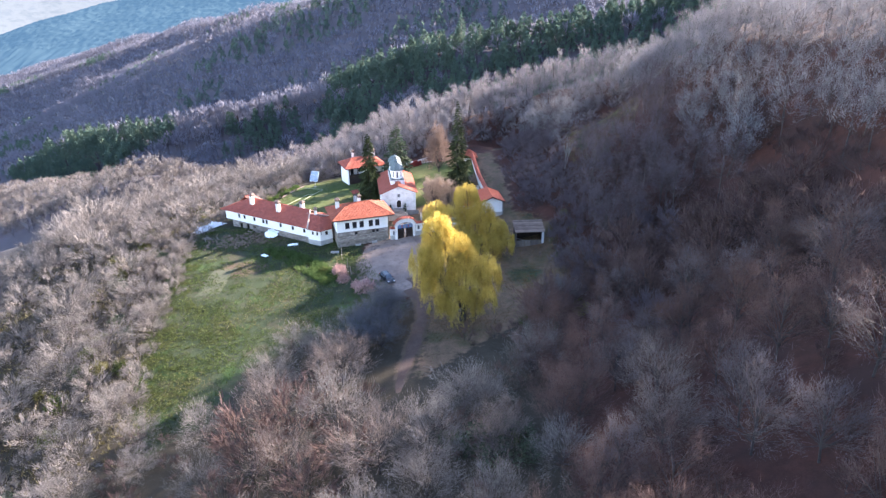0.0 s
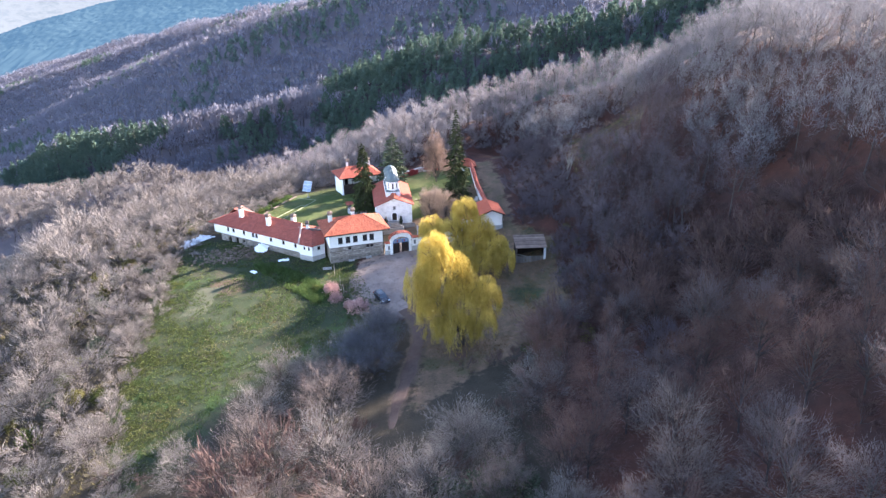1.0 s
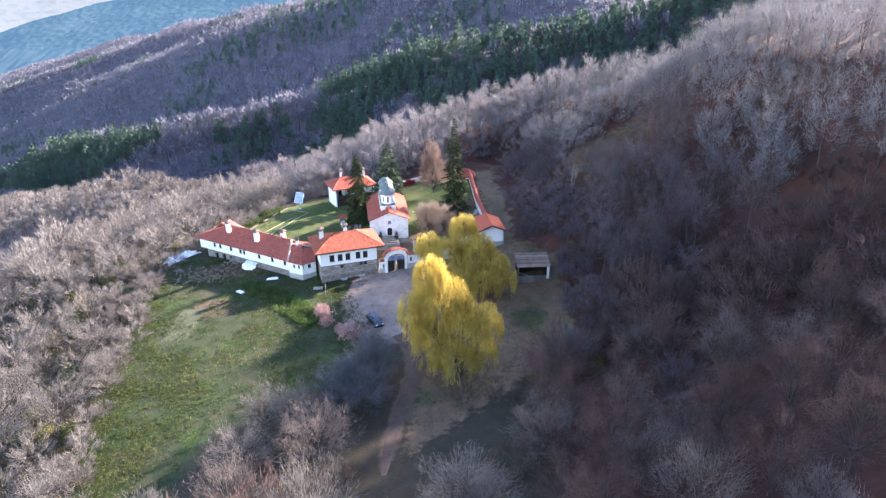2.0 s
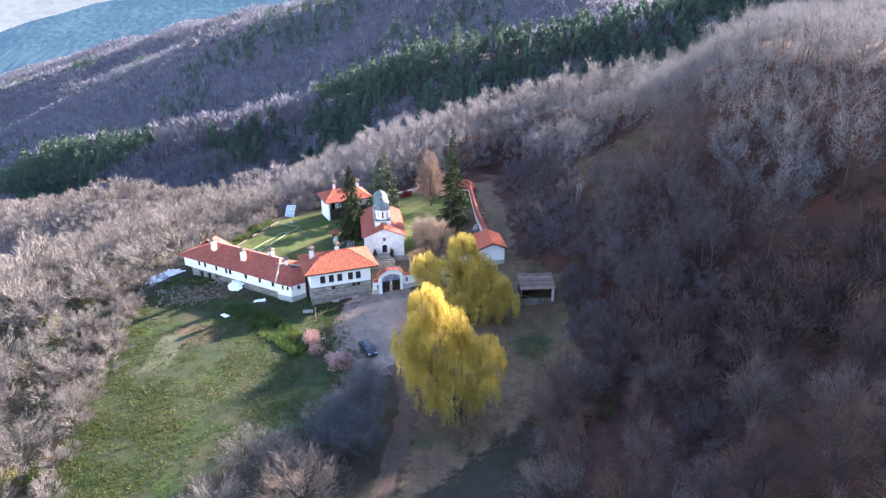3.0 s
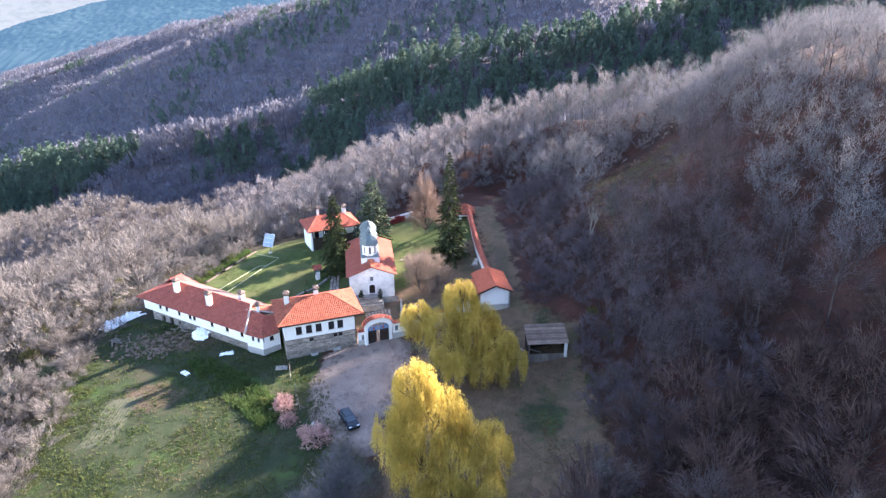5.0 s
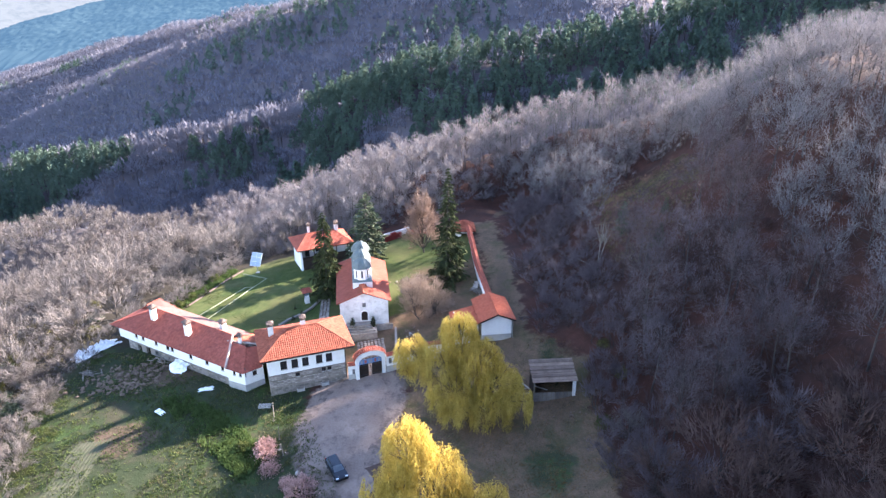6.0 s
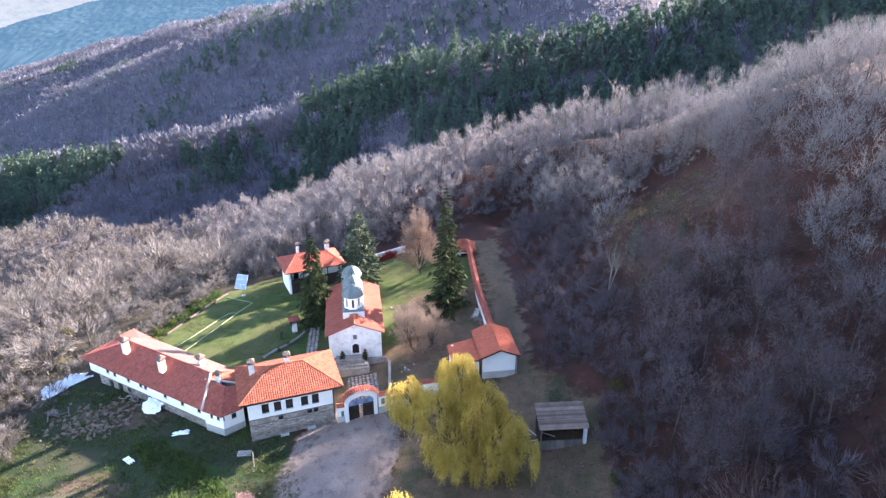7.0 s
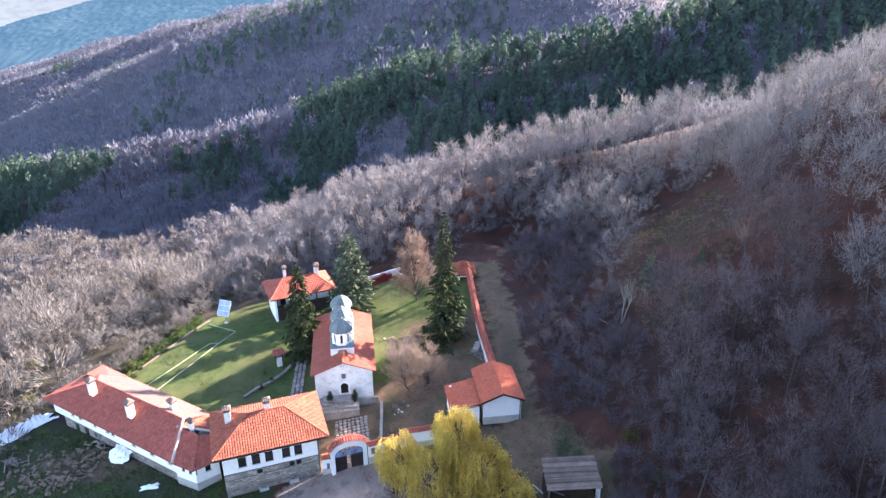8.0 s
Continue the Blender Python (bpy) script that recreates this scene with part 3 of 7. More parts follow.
def conifer(seed, tall=20.0, wide=3.4, rows=26, per=9, fronds=14, low=0.06, droop=0.55, size=0.5, bulge=0.9):
    """A spruce or fir: trunk and drooping sprays of needles."""
    rng = np.random.default_rng(seed)
    V, T, B, W, Ls, Ws = [], [], [], [], [], []
    prism(V, T, (0, 0, -0.4), (0, 0, tall * 0.55), 0.016 * tall, 0.009 * tall, 7)
    prism(V, T, (0, 0, tall * 0.55), (0, 0, tall * 0.99), 0.009 * tall, 0.01, 6)
    for i in range(rows):
        f = i / (rows - 1)
        z = tall * (low + (0.97 - low) * f**0.9)
        reach = wide * (1 - f) ** bulge * rng.uniform(0.85, 1.1) + 0.12
        for k in range(max(4, int(per * (1 - 0.5 * f)))):
            w = rng.uniform(0, 2 * math.pi)
            r = reach * rng.uniform(0.65, 1.12)
            tip = np.array([math.cos(w) * r, math.sin(w) * r, z - droop * r * 0.55 + 0.12 * r])
            root = np.array([0, 0, z])
            prism(V, T, root, tip, 0.035, 0.012, 3)
            m = max(4, int(fronds * (0.35 + 0.65 * r / wide)))
            t = rng.uniform(0.18, 1.04, (m, 1))
            p = root + (tip - root) * t
            d = (tip - root) / (np.linalg.norm(tip - root) + 1e-9)
            side = np.cross(d, (0, 0, 1.0))
            s = rng.choice((-1, 1), (m, 1))
            way = d * 0.75 + side * s * rng.uniform(0.2, 0.9, (m, 1)) + rng.normal(size=(m, 3)) * 0.18 + np.array([0, 0, -0.45 * droop])
            B.append(p), W.append(way / np.linalg.norm(way, axis=1, keepdims=True))
            Ls.append(size * rng.uniform(0.7, 1.4, m) * (0.5 + 0.6 * r / wide)), Ws.append(size * 0.42 * rng.uniform(0.7, 1.3, m) * (0.6 + 0.5 * r / wide))
    tv, tf = slivers(rng, np.concatenate(B), np.concatenate(W), np.concatenate(Ls), np.concatenate(Ws))
    return (np.array(V), np.array(T)), (tv, tf)


def scatter(rng, x0, x1, y0, y1, gap):
    """Jittered places over a rectangle."""
    gx, gy = np.meshgrid(np.arange(x0, x1, gap), np.arange(y0, y1, gap))
    x, y = gx.ravel(), gy.ravel()
    return x + rng.uniform(-0.48, 0.48, x.size) * gap, y + rng.uniform(-0.48, 0.48, y.size) * gap


def grove(name, rng, forms, x, y, scale, mats, label, category):
    """Many trees joined into one object. forms: pairs of (wood, twigs)."""
    z = lie(x, y) - 0.15
    pick, turn = rng.integers(0, len(forms), len(x)), rng.uniform(0, 2 * math.pi, len(x))
    Vs, Fs, Ms, at = [], [], [], 0
    for k, form in enumerate(forms):
        sel = np.nonzero(pick == k)[0]
        if not len(sel):
            continue
        c, s, g = np.cos(turn[sel]), np.sin(turn[sel]), scale[sel]
        for slot, (V, T) in enumerate(form):
            if not len(T):
                continue
            vx = (V[None, :, 0] * c[:, None] - V[None, :, 1] * s[:, None]) * g[:, None] + x[sel][:, None]
            vy = (V[None, :, 0] * s[:, None] + V[None, :, 1] * c[:, None]) * g[:, None] + y[sel][:, None]
            vz = V[None, :, 2] * g[:, None] + z[sel][:, None]
            Vs.append(np.stack([vx, vy, vz], -1).reshape(-1, 3))
            Fs.append((T[None] + (np.arange(len(sel)) * len(V))[:, None, None] + at).reshape(-1, 3))
            Ms.append(np.full(len(Fs[-1]), slot, np.int32))
            at += len(V) * len(sel)
    me = big_mesh(name, np.concatenate(Vs), np.concatenate(Fs))
    for m in mats:
        me.materials.append(m)
    me.polygons.foreach_set("material_index", np.concatenate(Ms))
    return tagged(new(name, me), label, category, kind="stuff")


def tree_parts(name, form, mats, names=("trunk", "crown")):
    """Meshes for one tree, to be shared by its copies."""
    out = []
    for (V, T), mat, part_name in zip(form, mats, names):
        me = big_mesh(part_name, V, T)
        me.materials.append(mat)
        out.append((part_name, me))
    return out


def plant(name, meshes, x, y, scale=1.0, turn=0.0, label="", category="tree", group="", sink=0.1, lean=0.0):
    """One tree as a thing: an empty at its foot with a trunk and a crown."""
    root = new(name)
    root.matrix_world = pose(x, y, hz(x, y) - sink, lean, 0, turn) @ Matrix.Diagonal((scale, scale, scale, 1))
    for part_name, me in meshes:
        p = new(part_name, me)
        p.parent = root
    return tagged(root, label, category, group)


def beech(seed, tall=17.0, wide=5.2, limbs=16, subs=2, twigs=850, twig_len=1.4, twig_wide=0.09, bole=0.22, lean=0.03):
    """A leafless forest tree: a clear bole, limbs that fan upwards into a broad dome, and fine twigs."""
    rng = np.random.default_rng(seed)
    V, T, bases = [], [], []
    r0 = 0.009 * tall + 0.03
    off = rng.normal(size=2) * lean * tall
    fork, crown = np.array([*(off * 0.5), tall * bole]), np.array([*off, tall * 0.74])
    prism(V, T, (0, 0, -0.5), fork, r0, r0 * 0.72, 5)
    prism(V, T, fork, crown, r0 * 0.7, r0 * 0.22, 4)
    for i in range(limbs):
        f = (i + rng.uniform(0, 1)) / limbs
        p = fork + (crown - fork) * f * 0.9
        w = 2 * math.pi * (i * 0.618 + rng.uniform(-0.08, 0.08))
        out = wide * math.sqrt(max(0.03, 1 - (1.25 * f - 0.28) ** 2)) * rng.uniform(0.62, 0.98)
        q = np.array([off[0] + math.cos(w) * out, off[1] + math.sin(w) * out, tall * (bole + 0.20 + (0.93 - bole - 0.20) * f) + rng.normal() * 0.04 * tall])
        h = p * 0.5 + q * 0.5 + np.array([math.cos(w), math.sin(w), -0.5]) * wide * 0.08
        prism(V, T, p, h, r0 * 0.30, r0 * 0.18, 3)
        prism(V, T, h, q, r0 * 0.18, r0 * 0.05, 3)
        bases.append((h, q))
        for _ in range(subs):
            a = h + (q - h) * rng.uniform(-0.4, 0.8)
            way = (q - h) / np.linalg.norm(q - h) + rng.normal(size=3) * 0.55 + np.array([0, 0, 0.2])
            b = a + way / np.linalg.norm(way) * wide * rng.uniform(0.25, 0.5)
            prism(V, T, a, b, r0 * 0.09, r0 * 0.03, 3)
            bases.append((a, b))
    pick = rng.integers(0, len(bases), twigs)
    A, E = (np.array([b[k] for b in bases])[pick] for k in range(2))
    D = (E - A) / (np.linalg.norm(E - A, axis=1, keepdims=True) + 1e-9)
    B = A + (E - A) * rng.uniform(-0.2, 1.02, (twigs, 1)) + rng.normal(size=(twigs, 3)) * 0.09 * wide
    W = D * 0.6 + rng.normal(size=(twigs, 3)) * 0.42 + np.array([0, 0, 0.28])
    W /= np.linalg.norm(W, axis=1, keepdims=True)
    tv, tf = slivers(rng, B, W, twig_len * rng.uniform(0.45, 1.25, twigs), twig_wide * rng.uniform(0.7, 1.4, twigs))
    return (np.array(V), np.array(T)), (tv, tf)


BEECH = [beech(11 + k, 17.0, 5.0 + 0.2 * k, 14, 1, 760, 1.5, 0.078) for k in range(6)]
BEECH_NEAR = [beech(141 + k, 16.0, 4.8 + 0.2 * k, 20, 2, 1500, 1.15, 0.052, 0.28) for k in range(4)]
BEECH_FAR = [beech(21 + k, 13.0, 4.6, 6, 1, 380, 1.4, 0.135, 0.15) for k in range(6)]
BEECH_RIDGE = [beech(26 + k, 17.0, 5.4, 4, 1, 110, 2.2, 0.45) for k in range(4)]
SLOPE_NEAR = [dome_tree(31 + k, 11.0 - 0.3 * k, 4.2 + 0.2 * k, 30, 1, 2700, 0.84, 0.038, 0.32, 1, 0.30, 0.42, 4) for k in range(5)]
SCRUB = [dome_tree(51 + k, 5.8, 3.2 + 0.2 * k, 16, 1, 600, 1.0, 0.092, 0.16, 1, 0.30, 0.30) for k in range(6)]
SCRUB_NEAR = [dome_tree(71 + k, 9.2 - 0.4 * k, 4.7 + 0.25 * k, 36, 1, 3400, 0.84, 0.037, 0.24, 1, 0.28, 0.42, 4) for k in range(5)]
KNOLL = [dome_tree(101 + k, 9.0, 4.0, 8, 1, 350, 1.25, 0.125, 0.25, 1, 0.3, 0.40) for k in range(6)]
BRUSH = [dome_tree(121 + k, 4.6, 2.4, 10, 1, 410, 1.0, 0.060, 0.12, 2, 0.45, 0.34) for k in range(5)]


def far_pine(seed, tall, wide, n, size, low=0.25):
    """A pine seen from afar: a stem and needle tufts over a pointed, uneven crown."""
    rng = np.random.default_rng(seed)
    V, T = [], []
    prism(V, T, (0, 0, -0.4), (0, 0, tall * 0.85), 0.20, 0.05, 3)
    w, u = rng.uniform(0, 2 * math.pi, n), rng.uniform(0, 1, n) ** 1.25
    lump = 1 + 0.22 * np.sin(3 * w + seed + 9 * u) + rng.normal(size=n) * 0.12
    r = wide * (1 - u) ** 0.75 * lump * np.sqrt(rng.uniform(0.6, 1, n)) + 0.1
    c = np.stack([np.cos(w) * r, np.sin(w) * r, tall * (low + (1 - low) * u) + 0.25 * size * rng.normal(size=n)], 1)
    way = np.stack([np.cos(w) * 0.8, np.sin(w) * 0.8, 0.35 + 0.6 * u], 1) + rng.normal(size=(n, 3)) * 0.35
    way /= np.linalg.norm(way, axis=1, keepdims=True)
    return (np.array(V), np.array(T)), slivers(rng, c - way * size * 0.4, way, size * 1.4 * rng.uniform(0.7, 1.3, n), size * 1.5 * rng.uniform(0.7, 1.3, n))


def puff_tree(seed, tall, wide, n, size, slim=1.0):
    """A round leafless crown seen from very far."""
    rng = np.random.default_rng(seed)
    d = rng.normal(size=(n, 3))
    d[:, 2] = np.abs(d[:, 2]) * 1.1
    d /= np.linalg.norm(d, axis=1, keepdims=True)
    c = d * np.array([wide, wide, tall * 0.5]) * rng.uniform(0.7, 1.05, (n, 1)) + np.array([0, 0, tall * 0.45])
    way = d * 0.7 + np.array([0, 0, 0.5 / slim]) + rng.normal(size=(n, 3)) * 0.3
    way /= np.linalg.norm(way, axis=1, keepdims=True)
    V, T = [], []
    prism(V, T, (0, 0, -0.4), (0, 0, tall * 0.6), 0.18, 0.08, 3)
    return (np.array(V), np.array(T)), slivers(rng, c - way * size * 0.5, way, size * 1.5 * rng.uniform(0.7, 1.3, n), slim * size * rng.uniform(0.6, 1.2, n))


PINE = [far_pine(131 + k, 13.0 + 0.5 * k, 3.3, 200, 0.80) for k in range(6)]
PINE_DOT = [far_pine(151 + k, 12.0, 2.8, 40, 1.4) for k in range(4)]
FAR_PUFF = [puff_tree(161 + k, 8.5, 3.8, 18, 1.8, 0.75) for k in range(6)]


def seen(x, y, margin=14):
    return np.abs(x - 2) < 0.70 * (y + 10) + margin


def make_woods():
    rng = np.random.default_rng(5)
    # single trees below the field and beside the road: place, reach, height, kind
    far_left = lambda u, v: u < -44 + 0.25 * (v - 100)
    forms = {k: [tree_parts("bare_tree", f, (M["bark"], M[m])) for f in fs] for k, fs, m in
             (("rose", SCRUB_NEAR, "twig_rose"), ("tan", SCRUB_NEAR, "twig_tan"), ("ash", SCRUB_NEAR, "twig_ash"), ("dusk", SLOPE_NEAR, "twig_shaded"), ("grey", SLOPE_NEAR, "twig_grey"))}
    words = {"rose": "leafless round-crowned tree with rose-brown twigs", "tan": "leafless round-crowned tree with tan twigs", "ash": "leafless tree with pale ash-grey twigs",
             "dusk": "leafless tree with twigs darkened for the shaded slope", "grey": "leafless grey tree on the slope below the road"}
    taken = []

    def stand(kind, px, py, reach, tall, k):
        base = 4.2 + 0.2 * (k % 5) if kind in ("dusk", "grey") else 4.7 + 0.25 * (k % 5)
        high = 11.0 - 0.3 * (k % 5) if kind in ("dusk", "grey") else 9.2 - 0.4 * (k % 5)
        root = plant("bare_tree", forms[kind][k % 5], px, py, 1.0, 77.0 * k, words[kind], "tree", "trees below the field" if px < 5 else "trees on the slope")
        root.matrix_world = root.matrix_world @ Matrix.Diagonal((reach / base, reach / base, tall / high, 1))
        taken.append((px, py, reach))

    for k, (kind, px, py, reach, tall) in enumerate((
            ("rose", -15.6, 84.0, 5.8, 10.5), ("ash", -26.0, 84.0, 4.6, 9.0), ("rose", -24.5, 74.5, 5.0, 10.5), ("ash", -34.0, 74.5, 4.6, 6.5), ("tan", -13.5, 68.5, 6.2, 10.5), ("rose", -7.0, 59.0, 6.4, 10.5),
            ("ash", 3.0, 71.5, 5.6, 8.5), ("grey", 21.5, 67.5, 4.0, 9.0), ("rose", 24.0, 60.5, 5.2, 10.5), ("dusk", 30.5, 60.5, 4.4, 9.5), ("rose", 22.5, 52.5, 4.8, 10.5), ("tan", 12.8, 54.0, 4.0, 8.0),
            ("tan", -1.5, 52.0, 4.6, 8.5), ("rose", -18.5, 60.0, 5.4, 9.5), ("ash", -29.0, 61.0, 4.4, 7.0), ("ash", -41.0, 68.5, 3.6, 5.0), ("ash", -37.0, 57.0, 4.2, 6.5), ("ash", -49.0, 65.0, 4.2, 6.0),
            ("grey", 23.0, 80.0, 3.6, 10.0), ("dusk", 37.5, 84.5, 4.6, 11.0), ("grey", 47.5, 71.5, 6.0, 12.5), ("dusk", 36.0, 70.0, 4.6, 10.5), ("grey", 29.0, 48.0, 5.0, 10.5), ("grey", 41.0, 52.0, 5.6, 11.5),
            ("ash", -50.5, 80.5, 4.6, 7.5), ("tan", -44.0, 76.0, 3.8, 6.0), ("ash", -60.5, 99.5, 5.4, 9.5), ("ash", -66.5, 93.0, 5.6, 9.0), ("tan", -57.0, 108.0, 4.6, 7.0), ("ash", -70.0, 106.0, 5.2, 8.5), ("tan", -62.0, 118.0, 4.4, 6.5), ("ash", -72.0, 120.0, 5.2, 8.0),
            ("tan", -8.0, 47.0, 5.6, 9.5), ("rose", 5.0, 43.0, 5.2, 10.0), ("ash", -20.0, 48.0, 5.6, 8.5), ("ash", -32.0, 50.0, 5.2, 8.0), ("tan", -44.0, 53.0, 5.2, 8.0), ("ash", -56.0, 76.0, 4.8, 6.5))):
        stand(kind, px, py, reach, tall, k)

    def sown(x0, x1, y0, y1, gap, ok, avoid=1.0):
        """Places over a rectangle that keep clear of one another and of what stands there."""
        x, y = scatter(rng, x0, x1, y0, y1, gap)
        m = ok(x, y)
        for px, py, r in taken:
            m &= np.hypot(x - px, y - py) > r * avoid
        return x[m], y[m]

    on_road = lambda x, y: (np.abs(x + 6.2) < 4.2) & (y > 60) & (y < 106)
    glade = lambda x, y, grow=0.0: near_edge(x, y, GLADE) > -grow
    thicket_zone = lambda x, y: (x < 31 + 2.5 * rolls(x, y, 4, 3)) & (y > 106) & (y < 206)
    lane = lambda x, y: (x > 8) & (x < 17.5) & (y > 144) & (y < 212)

    # the shaded slope, trees one by one where the camera passes nearest
    x, y = sown(-44, 62, 18, 118, 6.3, lambda x, y: ~far_left(x, y) & (near_edge(x, y, CLEARING) < -2.5) & ~on_road(x, y) & seen(x, y, 6) & ~((x < 12) & (y > 72)) & ~((x < -27) & (y > 54)), 0.85)
    order = np.argsort(np.hypot(x - 25, y - 60))
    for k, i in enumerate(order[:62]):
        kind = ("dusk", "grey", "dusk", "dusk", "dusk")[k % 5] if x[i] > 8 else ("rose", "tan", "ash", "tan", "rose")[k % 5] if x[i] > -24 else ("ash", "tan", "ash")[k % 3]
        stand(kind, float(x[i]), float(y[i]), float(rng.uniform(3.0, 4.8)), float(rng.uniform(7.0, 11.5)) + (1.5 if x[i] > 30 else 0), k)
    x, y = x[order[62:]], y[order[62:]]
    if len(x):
        grove("lower_wood", rng, SCRUB, x, y, rng.uniform(1.2, 1.8, x.size), (M["bark"], M["twig_shaded"]), "leafless trees with twigs darkened for the shaded slope", "wood")
    # tall beeches on the hill, thin over the steep bank and close above it
    bank = lambda x, y: (x < 47) & (y < 156)
    x, y = sown(14, 116, 96, 236, 5.6, lambda x, y: (near_edge(x, y, CLEARING) < -3) & ~glade(x, y, 0.5) & ~thicket_zone(x, y) & ~lane(x, y) & seen(x, y, 8) & ~((y < 119) & (x < 62)) & ~((y > 203) & (x < 24) & (y < 213)))
    x2, y2 = sown(26, 66, 198, 240, 5.0, lambda x, y: ~glade(x, y, 0.5) & (strip(x, y, LANE, 0.5) < 0.4))
    dense = (x > 26) & (x < 66) & (y > 198)
    x3, y3 = sown(54, 80, 178, 208, 4.6, lambda x, y: ~glade(x, y, 0.5))
    dense |= (x > 54) & (x < 80) & (y > 178) & (y < 208)
    x, y = np.concatenate([x[~dense], x2, x3]), np.concatenate([y[~dense], y2, y3])
    keep = ~bank(x, y) | (rng.random(x.size) < 0.85)
    x, y = x[keep], y[keep]
    size = rng.uniform(0.84, 1.12, x.size) * np.interp(x, [66, 78, 96], [1.0, 0.86, 0.62]) * np.interp(y, [182, 200], [0.84, 0.68])
    low = (x < 52) & (y < 172)
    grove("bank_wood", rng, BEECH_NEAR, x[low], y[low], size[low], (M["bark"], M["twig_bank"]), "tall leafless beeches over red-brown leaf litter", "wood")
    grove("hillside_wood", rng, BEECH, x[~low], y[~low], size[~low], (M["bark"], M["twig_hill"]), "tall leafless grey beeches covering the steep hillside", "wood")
    # unseen wood added along the hilltop so that it shades the slope below
    x, y = sown(62, 150, -70, 134, 9.5, lambda x, y: ~seen(x, y, 8))
    grove("hilltop_wood", rng, BEECH_RIDGE, x, y, rng.uniform(0.75, 0.95, x.size), (M["bark"], M["twig_hill"]), "unseen leafless beech wood added along the hilltop to shade the slope", "wood")
    # dark brush between the lane and the beeches
    x, y = sown(15, 46, 84, 214, 3.3, lambda x, y: (near_edge(x, y, CLEARING) < 0.6 + 1.2 * rolls(x, y, 3, 5)) & ~glade(x, y) & ~lane(x, y) & (thicket_zone(x, y) | (rolls(x, y, 5, 3) > 0.35)), 0.5)
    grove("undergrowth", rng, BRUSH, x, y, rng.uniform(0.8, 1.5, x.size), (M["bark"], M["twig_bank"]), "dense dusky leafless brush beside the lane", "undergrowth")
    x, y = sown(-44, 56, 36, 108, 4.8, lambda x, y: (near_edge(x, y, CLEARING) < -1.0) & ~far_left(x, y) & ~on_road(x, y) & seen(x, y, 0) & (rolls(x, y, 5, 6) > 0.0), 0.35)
    grove("forest_brush", rng, BRUSH, x, y, rng.uniform(0.5, 0.95, x.size), (M["bark"], M["twig_shaded"]), "dark leafless brush under the slope's trees", "undergrowth")
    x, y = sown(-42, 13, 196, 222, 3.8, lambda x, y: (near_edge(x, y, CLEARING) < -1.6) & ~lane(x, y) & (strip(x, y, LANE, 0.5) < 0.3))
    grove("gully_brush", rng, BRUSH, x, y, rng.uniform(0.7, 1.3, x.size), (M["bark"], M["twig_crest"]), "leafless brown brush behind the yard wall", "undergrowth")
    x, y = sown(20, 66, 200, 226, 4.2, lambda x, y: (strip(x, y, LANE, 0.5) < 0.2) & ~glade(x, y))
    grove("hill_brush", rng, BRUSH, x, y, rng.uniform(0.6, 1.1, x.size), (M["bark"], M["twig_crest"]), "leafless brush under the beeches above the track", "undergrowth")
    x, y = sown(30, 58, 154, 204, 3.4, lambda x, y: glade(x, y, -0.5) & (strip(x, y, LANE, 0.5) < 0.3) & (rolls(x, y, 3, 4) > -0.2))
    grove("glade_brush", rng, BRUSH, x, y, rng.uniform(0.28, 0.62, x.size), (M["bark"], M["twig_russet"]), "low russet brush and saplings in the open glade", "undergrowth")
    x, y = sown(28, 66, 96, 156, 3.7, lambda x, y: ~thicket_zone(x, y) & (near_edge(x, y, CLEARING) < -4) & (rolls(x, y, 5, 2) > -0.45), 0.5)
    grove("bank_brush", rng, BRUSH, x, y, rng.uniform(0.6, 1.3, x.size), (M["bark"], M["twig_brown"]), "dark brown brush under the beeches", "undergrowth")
    # scrub to the far side of the field
    x, y = sown(-124, -24, 30, 228, 4.9, lambda x, y: far_left(x, y) & (near_edge(x, y, CLEARING) < 1.2 + 2.5 * rolls(x, y, 5, 2)) & seen(x, y, 12), 0.8)
    clumps = rolls(x, y, 5.5, 6) + 0.4 * rolls(x, y, 2.3, 2)
    keep = (rng.random(x.size) < np.where(clumps > -0.30, 0.98, 0.40))
    x, y, clumps = x[keep], y[keep], clumps[keep]
    size = rng.uniform(0.62, 1.45, x.size) * (1 + 0.45 * np.clip(clumps, -0.4, 1)) * np.where(near_edge(x, y, CLEARING) > -7, 0.62, 1.0)
    mixed = rolls(x, y, 7, 4) + rng.normal(size=x.size) * 0.3
    for name, m, mat, label in (("scrub_wood", mixed > 0.12, "twig_tan", "tangled tan leafless scrub beside the field"), ("thicket", mixed <= 0.12, "twig_ash", "ash-grey leafless thicket on the sunny slope")):
        grove(name, rng, SCRUB, x[m], y[m], size[m], (M["bark"], M[mat]), label, "scrub")
    # the valley and the ridges beyond it
    x, y = scatter(rng, -430, 230, 226, 500, 5.6)
    ok = seen(x, y, 20)
    x, y = x[ok], y[ok]
    z = height(x, y)
    patch = rolls(x, y, 21, 2) + 0.5 * rolls(x, y, 9, 4)
    below = np.interp(x, [p[0] for p in RIDGE_MID], [p[1] for p in RIDGE_MID]) - y
    piny = ((rng.random(x.size) < 0.9) & (x > -84) & (below > -14) & (below < 56 + 14 * patch + 0.12 * np.clip(x + 40, 0, 120)) & (patch > -0.75 + 0.02 * np.clip(below - 20, 0, 40) - np.clip(x, 0, 120) / 90))
    piny |= (x < -176) & (below > -8) & (below < np.clip(10 + 0.7 * (-176 - x), 10, 54)) & (patch > -0.6)
    piny |= (x >= -138) & (x <= -84) & (below > 12) & (below < 34) & (patch > -0.15 - 0.004 * (x + 184)) & (rng.random(x.size) < 0.6)
    hidden = (y < 300) & (below > 80)
